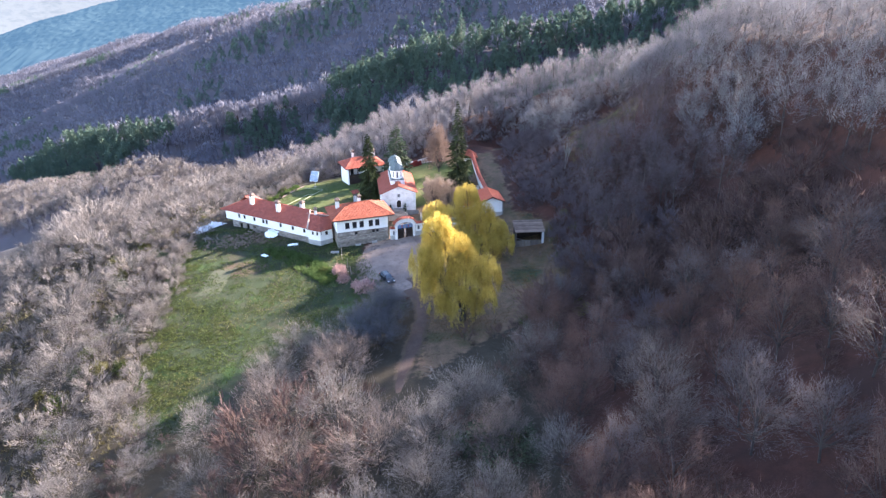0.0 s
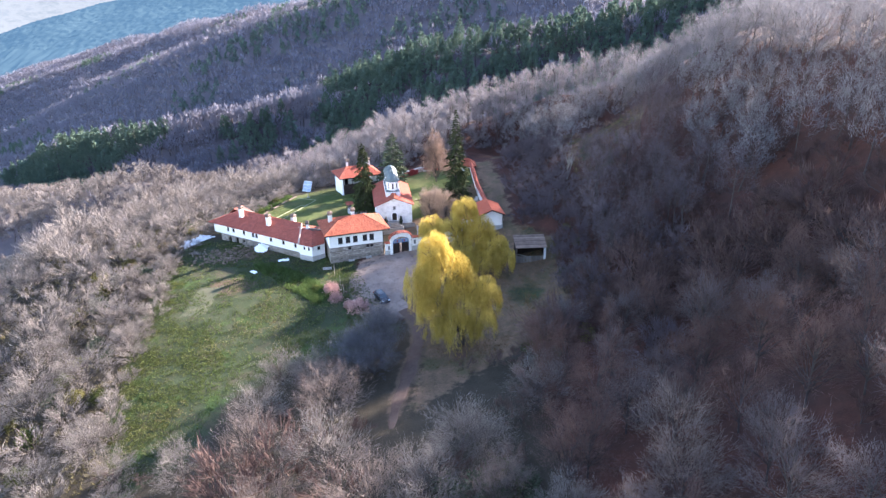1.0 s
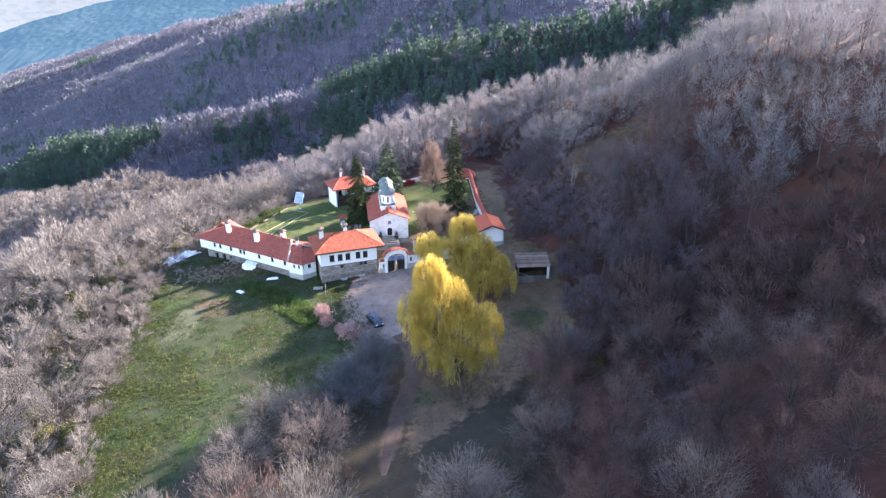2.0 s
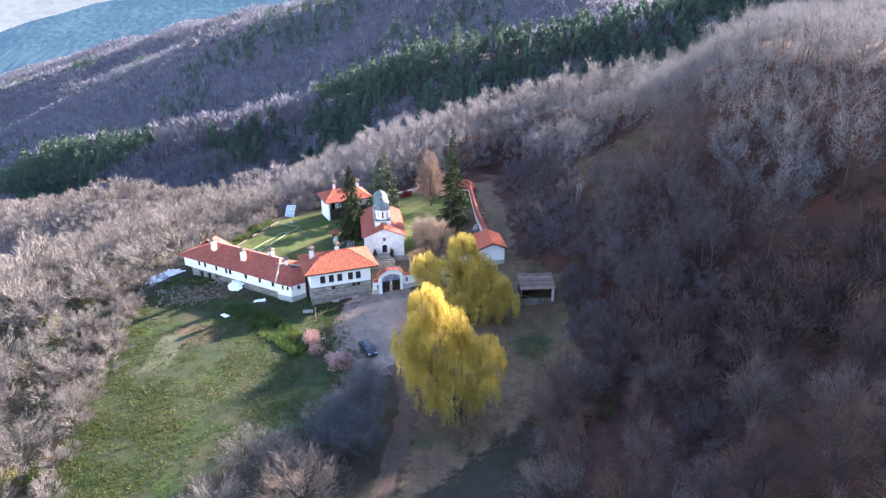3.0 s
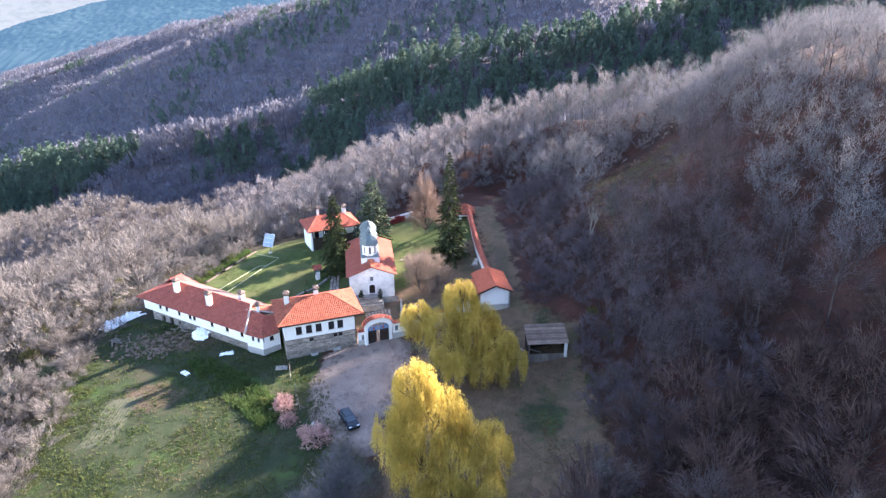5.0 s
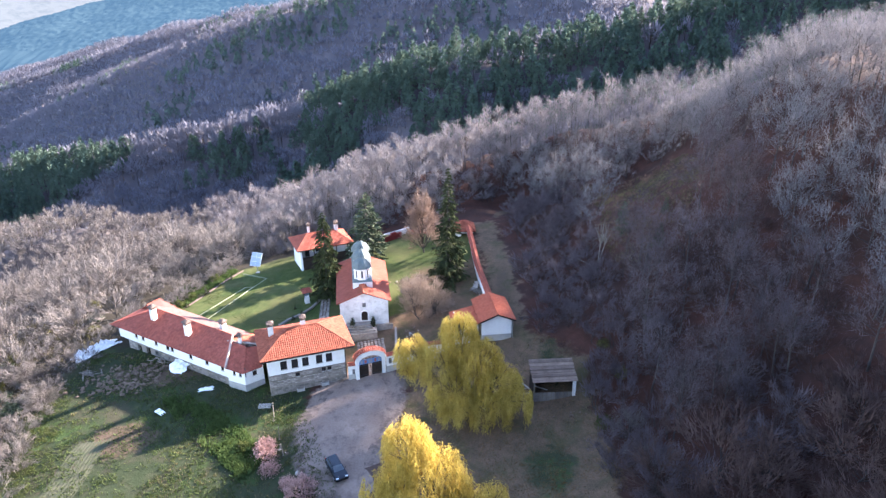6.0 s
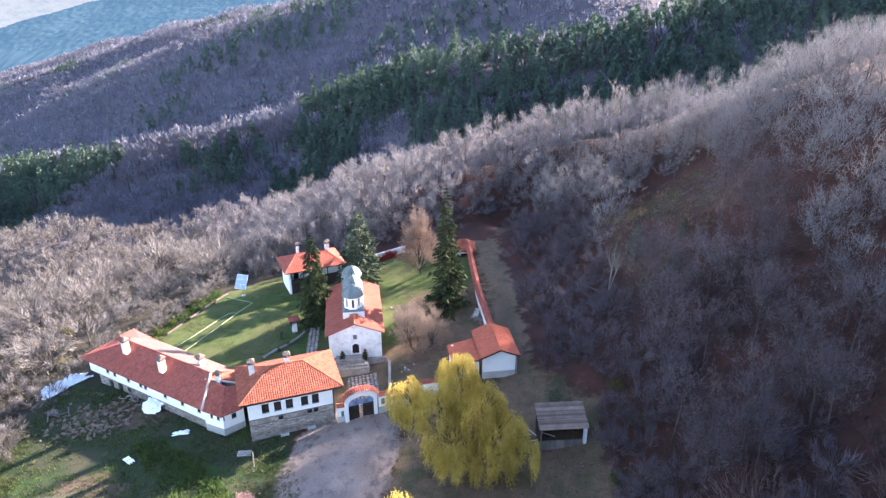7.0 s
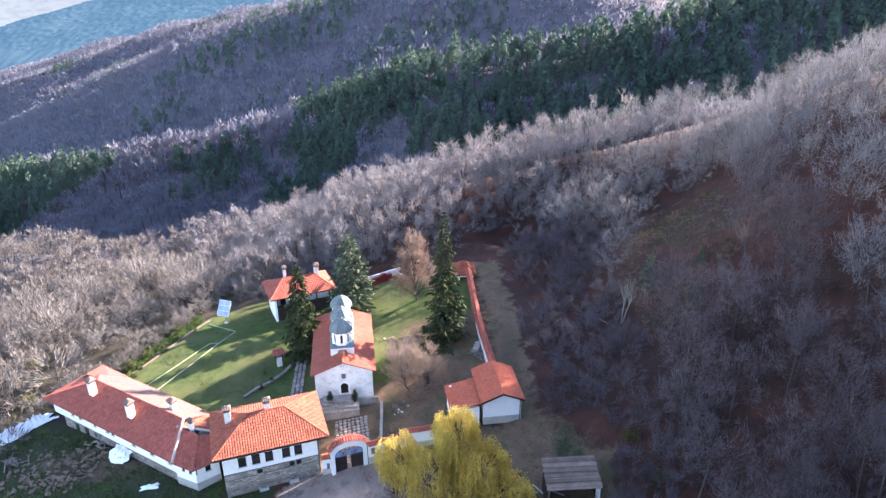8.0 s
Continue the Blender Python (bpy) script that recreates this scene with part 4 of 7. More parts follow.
    kx, ky = scatter(rng, -250, 160, 204, 300, 4.9)
    kb = np.interp(kx, [p[0] for p in RIDGE_MID], [p[1] for p in RIDGE_MID]) - ky
    crest = (kx > -62 - 0.55 * (ky - 236)) & (kx < 160)
    behind = ky - np.interp(kx, [p[0] for p in RIDGE_NEAR], [p[1] for p in RIDGE_NEAR])
    ok = seen(kx, ky, 16) & (kb > 80) & (behind < 13) & ((ky > 228) | (crest & (ky > 199) & (kx > -44) & (kx < 26) & (near_edge(kx, ky, CLEARING) < -3))) & ~((kx > 6) & (kx < 26) & (ky < 213))
    kx, ky, crest = kx[ok], ky[ok], crest[ok]
    grove("crest_wood", rng, BEECH_FAR, kx[crest], ky[crest], rng.uniform(0.78, 1.15, crest.sum()), (M["bark"], M["twig_crest"]), "leafless grey-brown beeches along the crest", "wood")
    grove("knoll_wood", rng, KNOLL, kx[~crest], ky[~crest], rng.uniform(0.75, 1.2, (~crest).sum()), (M["bark"], M["twig_ash"]), "leafless ash-grey trees over the sunny knoll", "wood")
    bare = ~piny & (below < 135) & ~hidden
    far = [puff_tree(171 + k, 9.5, 3.4, 72, 1.05, 0.6) for k in range(7)]
    grove("valley_wood", rng, far, x[bare], y[bare], rng.uniform(0.8, 1.25, bare.sum()) * np.where(np.abs(below[bare] - 5) < 16, 1.35, 1.0), (M["bark"], M["twig_far"]), "leafless purple-grey wood on the ridge across the valley, blued for haze", "wood")
    thinner = piny & (rng.random(x.size) < 0.97)
    grove("pine_wood", rng, PINE, x[thinner], y[thinner], rng.uniform(0.75, 1.2, thinner.sum()), (M["bark"], M["pine"]), "dark green pine wood along the ridge", "wood")
    # the big slope behind
    x, y = scatter(rng, -960, 330, 480, 1330, 7.8)
    ok = seen(x, y, 20) & (y < 1240 - 0.62 * (x + 437))
    x, y = x[ok], y[ok]
    patch = rolls(x, y, 60, 7) + 0.6 * rolls(x, y, 24, 3)
    piny = (rng.random(x.size) < 0.8) & (patch > 0.50 - np.clip((x + 150) / 400, 0, 0.9)) & (y < 1040)
    piny |= (rng.random(x.size) < 0.85) & (x > -236) & (x < -70) & (np.abs(y - 618 - 14 * patch) < 30) & (patch > -0.7)
    bare = ~piny
    grove("mountain_wood", rng, FAR_PUFF, x[bare], y[bare], rng.uniform(0.85, 1.2, bare.sum()), (M["bark"], M["twig_far"]), "leafless purple-brown wood on the far mountainside, blued for haze", "wood")
    grove("mountain_pines", rng, PINE_DOT, x[piny], y[piny], rng.uniform(0.65, 0.95, piny.sum()), (M["bark"], M["pine"]), "dark pine stands on the far mountainside", "wood")


make_woods()


# ---- building kit ----
def part(name, bm, mat, parent, label="", m=None, kind=""):
    """Links a bmesh as one mesh object under a thing or under a part."""
    me = bpy.data.meshes.new(name)
    bmesh.ops.recalc_face_normals(bm, faces=bm.faces)
    bm.to_mesh(me)
    bm.free()
    me.materials.append(mat)
    ob = new(name, me)
    ob.parent = parent
    if m is not None:
        ob.matrix_local = m
    return tagged(ob, label, kind=kind)


def raw_part(name, V, Fs, mat, parent, label="", kind=""):
    me = bpy.data.meshes.new(name)
    me.from_pydata([tuple(v) for v in V], [], Fs)
    me.materials.append(mat)
    ob = new(name, me)
    ob.parent = parent
    return tagged(ob, label, kind=kind)


def thing(name, x, y, z, ang, label, category, group=""):
    ob = new(name)
    ob.matrix_world = pose(x, y, z, 0, 0, ang)
    return tagged(ob, label, category, group)


def box(bm, x0, x1, y0, y1, z0, z1, m=None):
    vs = [bm.verts.new((x, y, z)) for z in (z0, z1) for x, y in ((x0, y0), (x1, y0), (x1, y1), (x0, y1))]
    if m is not None:
        bmesh.ops.transform(bm, matrix=m, verts=vs)
    for f in ((0, 3, 2, 1), (4, 5, 6, 7), (0, 1, 5, 4), (1, 2, 6, 5), (2, 3, 7, 6), (3, 0, 4, 7)):
        bm.faces.new([vs[i] for i in f])
    return vs


def new_box(*a, bevel=0.0, m=None):
    bm = bmesh.new()
    box(bm, *a, m=m)
    if bevel:
        bmesh.ops.bevel(bm, geom=bm.edges[:], offset=bevel, segments=2, affect="EDGES")
    return bm


def extrude_poly(bm, pts, thick, m=None):
    """A flat polygon of (x, z) made thick along y."""
    a, b = [bm.verts.new((x, 0, z)) for x, z in pts], [bm.verts.new((x, thick, z)) for x, z in pts]
    bm.faces.new(a), bm.faces.new(b[::-1])
    for i in range(len(pts)):
        j = (i + 1) % len(pts)
        bm.faces.new((a[i], b[i], b[j], a[j]))
    if m is not None:
        bmesh.ops.transform(bm, matrix=m, verts=a + b)


def wall_panel(bm, length, z0, z1, thick, openings=(), m=None):
    """A wall along x with its outer face at y = 0 and openings right through it."""
    xs = sorted({0, length, *(v for o in openings for v in o[:2])})
    for xa, xb in zip(xs, xs[1:]):
        cut = sorted((o[2], o[3]) for o in openings if o[0] < xb - 1e-6 and o[1] > xa + 1e-6)
        z = z0
        for lo, hi in cut + [(z1, z1)]:
            if lo > z + 1e-6:
                box(bm, xa, xb, 0, thick, z, lo, m)
            z = max(z, hi)


def window(parent, m, w, h, frame=None, deep=0.12):
    """A casement: frame with a cross bar, and its panes."""
    bm = bmesh.new()
    t = 0.09
    for a in ((-w / 2, -w / 2 + t, -h / 2, h / 2), (w / 2 - t, w / 2, -h / 2, h / 2), (-w / 2 + t, w / 2 - t, h / 2 - t, h / 2), (-w / 2 + t, w / 2 - t, -h / 2, -h / 2 + t),
              (-0.03, 0.03, -h / 2 + t, h / 2 - t)):
        box(bm, a[0], a[1], deep - 0.04, deep + 0.05, a[2], a[3])
    box(bm, -w / 2 + t, -0.03, deep - 0.02, deep + 0.03, h * 0.18, h * 0.18 + 0.05)
    box(bm, 0.03, w / 2 - t, deep - 0.02, deep + 0.03, h * 0.18, h * 0.18 + 0.05)
    win = part("window", bm, frame or M["dark_wood"], parent, "", m)
    part("pane", new_box(-w / 2 + 0.05, w / 2 - 0.05, deep + 0.06, deep + 0.09, -h / 2 + 0.05, h / 2 - 0.05), M["glass"], win)
    part("sill", new_box(-w / 2 - 0.06, w / 2 + 0.06, -0.07, deep, -h / 2 - 0.07, -h / 2), M["plinth"], win)
    return win


def tiles(poly, gap=0.30, course=0.42, rise=0.075):
    """Barrel tiles over a flat slope whose first two corners are its eave: places and faces."""
    P = [Vector(p) for p in poly]
    u = (P[1] - P[0]).normalized()
    n = (P[1] - P[0]).cross(P[-1] - P[0]).normalized()
    if n.z < 0:
        n = -n
    v = n.cross(u)
    flat = [((p - P[0]).dot(u), (p - P[0]).dot(v)) for p in P]
    V, Fs = [], []
    lo, hi = min(a for a, _ in flat), max(a for a, _ in flat)
    k = max(1, int((hi - lo) / gap))
    step = (hi - lo) / k
    for c in range(k):
        a = lo + (c + 0.5) * step
        cuts = []
        for (ua, va), (ub, vb) in zip(flat, flat[1:] + flat[:1]):
            if (ua <= a) != (ub <= a):
                cuts.append(va + (vb - va) * (a - ua) / (ub - ua))
        if len(cuts) < 2:
            continue
        b0, b1 = min(cuts), max(cuts)
        b = b0 - 0.05
        while b < b1 - 0.05:
            e = min(b + course, b1)
            i = len(V)
            jig = 0.012 * math.sin(12.9 * a + 7.7 * b)
            for bb, r, lift in ((b, 0.50, 0.03), (e, 0.42, 0.0)):
                for s, h in ((-1, 0), (-0.55, 0.8), (0.55, 0.8), (1, 0)):
                    V.append(P[0] + u * (a + s * r * step + jig) + v * bb + n * (h * rise + lift + 0.01))
            Fs += [(i, i + 1, i + 5, i + 4), (i + 1, i + 2, i + 6, i + 5), (i + 2, i + 3, i + 7, i + 6), (i, i + 3, i + 2, i + 1)]
            b = e
    return V, Fs


def slope(parent, poly, mat, gap=0.30, course=0.42, rise=0.075, thick=0.16):
    """A roof slope: boarding below and clay tiles above."""
    bm = bmesh.new()
    P = [Vector(p) for p in poly]
    n = (P[1] - P[0]).cross(P[-1] - P[0]).normalized()
    n = n if n.z > 0 else -n
    a, b = [bm.verts.new(p) for p in P], [bm.verts.new(p - n * thick) for p in P]
    bm.faces.new(a), bm.faces.new(b[::-1])
    for i in range(len(P)):
        j = (i + 1) % len(P)
        bm.faces.new((a[i], b[i], b[j], a[j]))
    s = part("roof", bm, mat, parent)
    V, Fs = tiles(poly, gap, course, rise)
    raw_part("roof_tiles", V, Fs, mat, s, kind="stuff")
    return s


def cap(parent, a, b, mat, r=0.14, name="ridge"):
    """A row of half-round ridge tiles."""
    V, Fs = [], []
    a, b = Vector(a), Vector(b)
    k = max(1, round((b - a).length / 0.42))
    d = (b - a).normalized()
    side = d.cross(Vector((0, 0, 1))).normalized()
    up = side.cross(d)
    for i in range(k):
        p, q = a + (b - a) * i / k, a + (b - a) * (i + 1) / k
        at = len(V)
        for c, s in ((p, 1.12), (q, 0.92)):
            for w in range(5):
                g = math.pi * w / 4
                V.append(c + side * (math.cos(g) * r * s) + up * (math.sin(g) * r * s - 0.01))
        for w in range(4):
            Fs.append((at + w, at + w + 1, at + w + 6, at + w + 5))
        Fs.append((at, at + 1, at + 2, at + 3, at + 4))
    raw_part(name, V, Fs, mat, parent)


def hip_roof(parent, W, D, z, rise, mat, ridge_half, capmat=None, gap=0.30, course=0.42, height_=0.075, gable=()):
    """A hipped roof over a W x D eave rectangle centred at the origin."""
    a, b, c, d = (-W / 2, -D / 2, z), (W / 2, -D / 2, z), (W / 2, D / 2, z), (-W / 2, D / 2, z)
    e, f = (-ridge_half, 0, z + rise), (ridge_half, 0, z + rise)
    for poly in ((a, b, f, e), (b, c, f), (c, d, e, f), (d, a, e)):
        slope(parent, poly, mat, gap, course, height_)
    for p, q in ((e, f), (a, e), (b, f), (c, f), (d, e)):
        cap(parent, p, q, capmat or mat)
    eaves = bmesh.new()
    t = 0.5
    for x0, x1, y0, y1 in ((-W / 2 + 0.1, W / 2 - 0.1, -D / 2 + 0.1, -D / 2 + 0.1 + t), (-W / 2 + 0.1, W / 2 - 0.1, D / 2 - 0.1 - t, D / 2 - 0.1), (-W / 2 + 0.1, -W / 2 + 0.1 + t, -D / 2 + 0.6, D / 2 - 0.6), (W / 2 - 0.1 - t, W / 2 - 0.1, -D / 2 + 0.6, D / 2 - 0.6)):
        box(eaves, x0, x1, y0, y1, z - 0.26, z - 0.17)
    part("eaves", eaves, M["dark_wood"], parent)


def chimney(parent, x, y, z0, z1, s=0.75, cap_mat=None):
    """A white stack with a corbel and a clay hood on short legs."""
    s *= 0.86
    ch = part("chimney", new_box(x - s / 2, x + s / 2, y - s / 2, y + s / 2, z0, z1 - 0.1, bevel=0.03), M["old_white"], parent, "whitewashed chimney stack")
    k = s / 2 + 0.07
    part("corbel", new_box(x - k, x + k, y - k, y + k, z1 - 0.1, z1 + 0.02, bevel=0.02), M["hood"], ch)
    h = s / 2 + 0.16
    for sx in (-1, 1):
        for sy in (-1, 1):
            part("vent_leg", new_box(x + sx * s * 0.38 - 0.08, x + sx * s * 0.38 + 0.08, y + sy * s * 0.38 - 0.08, y + sy * s * 0.38 + 0.08, z1 + 0.02, z1 + 0.28), M["hood"], ch)
    bm = bmesh.new()
    box(bm, x - h, x + h, y - h, y + h, z1 + 0.28, z1 + 0.36)
    part("hood_slab", bm, cap_mat or M["hood"], ch)
    V = [(x - h, y - h, z1 + 0.364), (x + h, y - h, z1 + 0.364), (x + h, y + h, z1 + 0.364), (x - h, y + h, z1 + 0.364), (x - h * 0.5, y, z1 + 0.74), (x + h * 0.5, y, z1 + 0.74)]
    raw_part("hood", V, [(0, 1, 5, 4), (1, 2, 5), (2, 3, 4, 5), (3, 0, 4), (3, 2, 1, 0)], cap_mat or M["hood"], ch, "weathered clay tile hood")
    V, Fs = tiles(((x - h, y - h, z1 + 0.37), (x + h, y - h, z1 + 0.37), (x + h * 0.5, y, z1 + 0.746), (x - h * 0.5, y, z1 + 0.746)), 0.24, 0.5, 0.06)
    raw_part("hood_tiles", V, Fs, cap_mat or M["hood"], ch)


M["hood"] = mottled("lichened_clay", (0.085, 0.060, 0.050), (0.175, 0.125, 0.105), 6.0, 1.5, 0.9)
M["icon"] = mottled("dim_painted_panel", (0.05, 0.07, 0.10), (0.16, 0.14, 0.12), 6.0, 2.0, 0.6)
M["icon_blue"] = mottled("blue_painted_panel", (0.06, 0.15, 0.30), (0.12, 0.24, 0.42), 3.0, 1.0, 0.6)
M["icon_dim"] = mottled("dim_painted_panel", (0.16, 0.19, 0.24), (0.26, 0.28, 0.32), 3.0, 1.0, 0.6)
M["icon_red"] = mottled("red_painted_panel", (0.26, 0.07, 0.06), (0.34, 0.11, 0.09), 3.0, 1.0, 0.6)


def stone_face(parent, length, z0, z1, m, rng, course=0.27, width=0.52, mat=None, proud=0.05):
    """Rough stones in courses, standing proud of their mortar, on a wall face along x."""
    V, Fs = [], []
    z, row = z0, 0
    while z < z1 - 0.08:
        h = min(course * rng.uniform(0.8, 1.2), z1 - z)
        x = -rng.uniform(0, 0.3)
        while x < length:
            w = width * rng.uniform(0.6, 1.5)
            a, b = max(x + 0.025, 0), min(x + w - 0.025, length)
            if b - a > 0.1:
                i, p = len(V), -proud * rng.uniform(0.5, 1.4)
                g = 0.03
                V += [m @ Vector(q) for q in ((a, 0, z + 0.02), (b, 0, z + 0.02), (b, 0, z + h - 0.02), (a, 0, z + h - 0.02), (a + g, p, z + 0.02 + g), (b - g, p, z + 0.02 + g), (b - g, p, z + h - 0.02 - g), (a + g, p, z + h - 0.02 - g))]
                Fs += [(i + 4, i + 5, i + 6, i + 7), (i, i + 1, i + 5, i + 4), (i + 1, i + 2, i + 6, i + 5), (i + 2, i + 3, i + 7, i + 6), (i + 3, i, i + 4, i + 7)]
            x += w
        z += h
        row += 1
    raw_part("stonework", V, Fs, mat or M["stone"], parent, "coursed grey rubble stones", kind="stuff")


# ---- the gate house ----
def gate_house():
    g = thing("gate_house", -20.87, 145.08, 0.0, 19.9, "two-storey white gate house on a grey stone base under orange tiles", "house")
    x0, x1, y0, y1, zs = -6.2, 5.8, -4.4, 4.3, 3.15
    wins = [(c - 0.5, c + 0.5, 3.92, 5.42) for c in (2.4, 4.1, 5.75, 7.9, 9.45)]
    low = [(4.05, 4.7, 2.25, 2.95), (8.15, 8.8, 2.3, 3.0), (9.05, 9.7, 2.3, 3.0)]
    bm = bmesh.new()
    wall_panel(bm, x1 - x0, zs, 6.3, 0.4, wins, Matrix.Translation((x0, y0, 0)))
    side = pose(x0, y1, 0, 0, 0, -90)
    wall_panel(bm, y1 - y0 - 0.4, zs, 6.3, 0.4, (), side)
    wall_panel(bm, y1 - y0 - 0.4, zs, 6.3, 0.4, (), pose(x1, y0 + 0.4, 0, 0, 0, 90))
    wall_panel(bm, x1 - x0 - 0.8, zs, 6.3, 0.4, (), pose(x1 - 0.4, y1, 0, 0, 0, 180))
    part("wall", bm, M["white"], g, "smooth whitewashed upper wall")
    bm = bmesh.new()
    q = 0.06
    wall_panel(bm, x1 - x0, -0.8, zs, 0.46, low, Matrix.Translation((x0, y0 - q + 0.06, 0)))
    wall_panel(bm, y1 - y0 - 0.46, -0.8, zs, 0.46, (), side)
    wall_panel(bm, y1 - y0 - 0.46, -0.8, zs, 0.46, (), pose(x1, y0 + 0.46, 0, 0, 0, 90))
    wall_panel(bm, x1 - x0 - 0.92, -0.8, zs, 0.46, (), pose(x1 - 0.46, y1, 0, 0, 0, 180))
    base = part("stone_base", bm, M["joint"], g, "grey rubble stone ground storey")
    rng = np.random.default_rng(3)
    for lo, hi in ((-0.2, 0.9), (1.02, 2.12), (2.24, 3.05)):
        stone_face(base, x1 - x0, lo, hi, Matrix.Translation((x0, y0 - 0.004, 0)), rng) if hi < 2.2 else [stone_face(base, b - a, lo, hi, Matrix.Translation((x0 + a, y0 - 0.004, 0)), rng) for a, b in ((0, 3.95), (4.8, 8.05), (9.8, 12.0))]
    for z in (0.9, 2.12, 3.05):
        spans = ((0, 12.0),) if z != 2.12 else ((0, 12.0),)
        for a, b in spans:
            part("timber_belt", new_box(x0 + a, x0 + b, y0 - 0.05, y0 + 0.02, z, z + 0.12), M["old_wood"], base)
    for a, b, lo, hi in wins:
        window(g, pose(x0 + (a + b) / 2, y0, (lo + hi) / 2), b - a, hi - lo)
    for a, b, lo, hi in low:
        window(g, pose(x0 + (a + b) / 2, y0, (lo + hi) / 2), b - a, hi - lo)
    for x, z in ((-1.6, -0.05), (2.3, 0.25)):
        bm = bmesh.new()
        for a in ((x - 0.6, x + 0.6, y0 - 0.5, y0 - 0.38), (x - 0.6, x - 0.48, y0 - 0.38, y0 - 0.06), (x + 0.48, x + 0.6, y0 - 0.38, y0 - 0.06)):
            box(bm, *a, z - 0.6, z + 0.12)
        part("light_well", bm, M["plinth"], g)
    hip_roof(g, 14.5, 10.3, 6.4, 2.25, M["tile_orange"], 2.35, gap=0.31)
    chimney(g, -4.9, 0.9, 6.8, 9.2, 0.95)
    chimney(g, 0.2, 0.55, 7.6, 9.6, 0.85)
    bm = bmesh.new()
    box(bm, x1 - 0.06, x1 + 0.06, y0 - 0.16, y0 - 0.04, 0.3, 6.0)
    box(bm, -7.15, 7.2, -5.33, -5.18, 6.2, 6.32)
    part("gutter", bm, M["iron"], g, "dark metal gutter and downpipe")


gate_house()


# ---- the long house ----
def long_house():
    W, D, z, h = 28.4, 9.8, 3.6, 2.55
    g = thing("long_house", -42.55, 151.8, 0.0, -29.0, "long low white house with a dark red tiled roof", "house")
    fx = lambda f: 28.4 * 0.833 * f / (1 - 0.167 * f)
    wins = [(fx((p - 73) / 230) - 0.9 - 0.36, fx((p - 73) / 230) - 0.9 + 0.36, 2.0, 2.95) for p in (125, 141, 170, 194, 203, 238, 266, 291)]
    x0, x1, y0, y1 = -W / 2 + 0.9, W / 2 - 0.5, -D / 2 + 0.85, D / 2 - 0.8
    bm = bmesh.new()
    wall_panel(bm, x1 - x0, 1.05, 3.45, 0.4, wins, Matrix.Translation((x0, y0, 0)))
    wall_panel(bm, y1 - y0 - 0.4, 1.05, 3.45, 0.4, (), pose(x0, y1, 0, 0, 0, -90))
    wall_panel(bm, y1 - y0 - 0.8, 1.05, 3.45, 0.4, (), pose(x1 - 1.4, y0 + 0.4, 0, 0, 0, 90))
    wall_panel(bm, x1 - x0 - 3.4, -0.6, 3.45, 0.4, (), pose(x1 - 3.0, y1, 0, 0, 0, 180))
    part("wall", bm, M["white"], g, "whitewashed plaster wall with small windows")
    bm = bmesh.new()
    holes = [(4.3, 5.3, -0.9, 0.6), (6.6, 7.6, -0.7, 0.75), (8.9, 9.7, -0.2, 0.65)]
    wall_panel(bm, x1 - x0 - 2.2, -2.4, 1.05, 0.4, [(a - 1.9, b - 1.9, c, d) for a, b, c, d in holes], Matrix.Translation((x0 + 2.0, y0 + 0.10, 0)))
    wall_panel(bm, y1 - y0 - 0.6, -2.4, 1.05, 0.4, (), pose(x0 + 2.0, y1 - 0.1, 0, 0, 0, -90))
    wall_panel(bm, x1 - x0 - 2.2, -2.4, -0.9, 0.3, (), Matrix.Translation((x0 + 2.0, y0 + 2.2, 0)))
    base = part("stone_base", bm, M["joint"], g, "grey stone footing partly dug bare")
    rng = np.random.default_rng(9)
    stone_face(base, 16.0, -0.9, 0.95, Matrix.Translation((x0 + 10.0, y0 + 0.095, 0)), rng)
    stone_face(base, 2.0, -1.6, 0.95, Matrix.Translation((x0 + 2.2, y0 + 0.095, 0)), rng)
    for a, b, lo, hi in wins:
        window(g, pose(x0 + (a + b) / 2, y0, (lo + hi) / 2), b - a, hi - lo)
    a, b, c, d = (-W / 2, -D / 2, z), (W / 2, -D / 2, z), (10.9, D / 2, z), (-W / 2, D / 2, z)
    e, f = (-7.4, 0, z + h), (11.2, 0, z + h)
    slope(g, (a, b, f, e), M["tile_red"], 0.24, 0.36, 0.035)
    # the sunward side has its own tone for the glare, not another tile
    slope(g, (c, d, e, f), M["tile_sunward"], 0.24, 0.36, 0.035)
    slope(g, (d, a, e), M["tile_red"], 0.24, 0.36, 0.035)
    cap(g, e, f, M["tile_red"], 0.13)
    cap(g, a, e, M["tile_red"], 0.13)
    cap(g, b, f, M["mortar"], 0.2, "verge")
    # the short wing behind its far end
    w = [(-W / 2 + 0.1, 4.4, z + 0.02), (-W / 2 + 0.1, 5.0, z + 0.02), (-8.0, 5.0, z + 0.02), (-7.6, 4.2, z + 0.02)]
    r0, r1 = (-10.9, 0.6, z + 2.1), (-10.9, 3.4, z + 2.1)
    slope(g, (w[1], (w[0][0], 1.5, z + 0.02), r0, r1), M["tile_red"], 0.24, 0.36, 0.035)
    slope(g, ((-7.5, 2.4, z + 0.05), w[2], r1, r0), M["tile_sunward"], 0.24, 0.36, 0.035)
    slope(g, (w[2], w[1], r1), M["tile_red"], 0.24, 0.36, 0.035)
    cap(g, r0, r1, M["tile_red"], 0.13)
    inv = g.matrix_world.inverted()
    for (cx, cy), top in (((-48.6, 153.1), 8.0), ((-40.9, 148.3), 7.7), ((-35.3, 149.3), 7.3)):
        p = inv @ Vector((cx, cy, 0))
        chimney(g, p.x, p.y, top - 2.7, top - 0.5, 1.0)


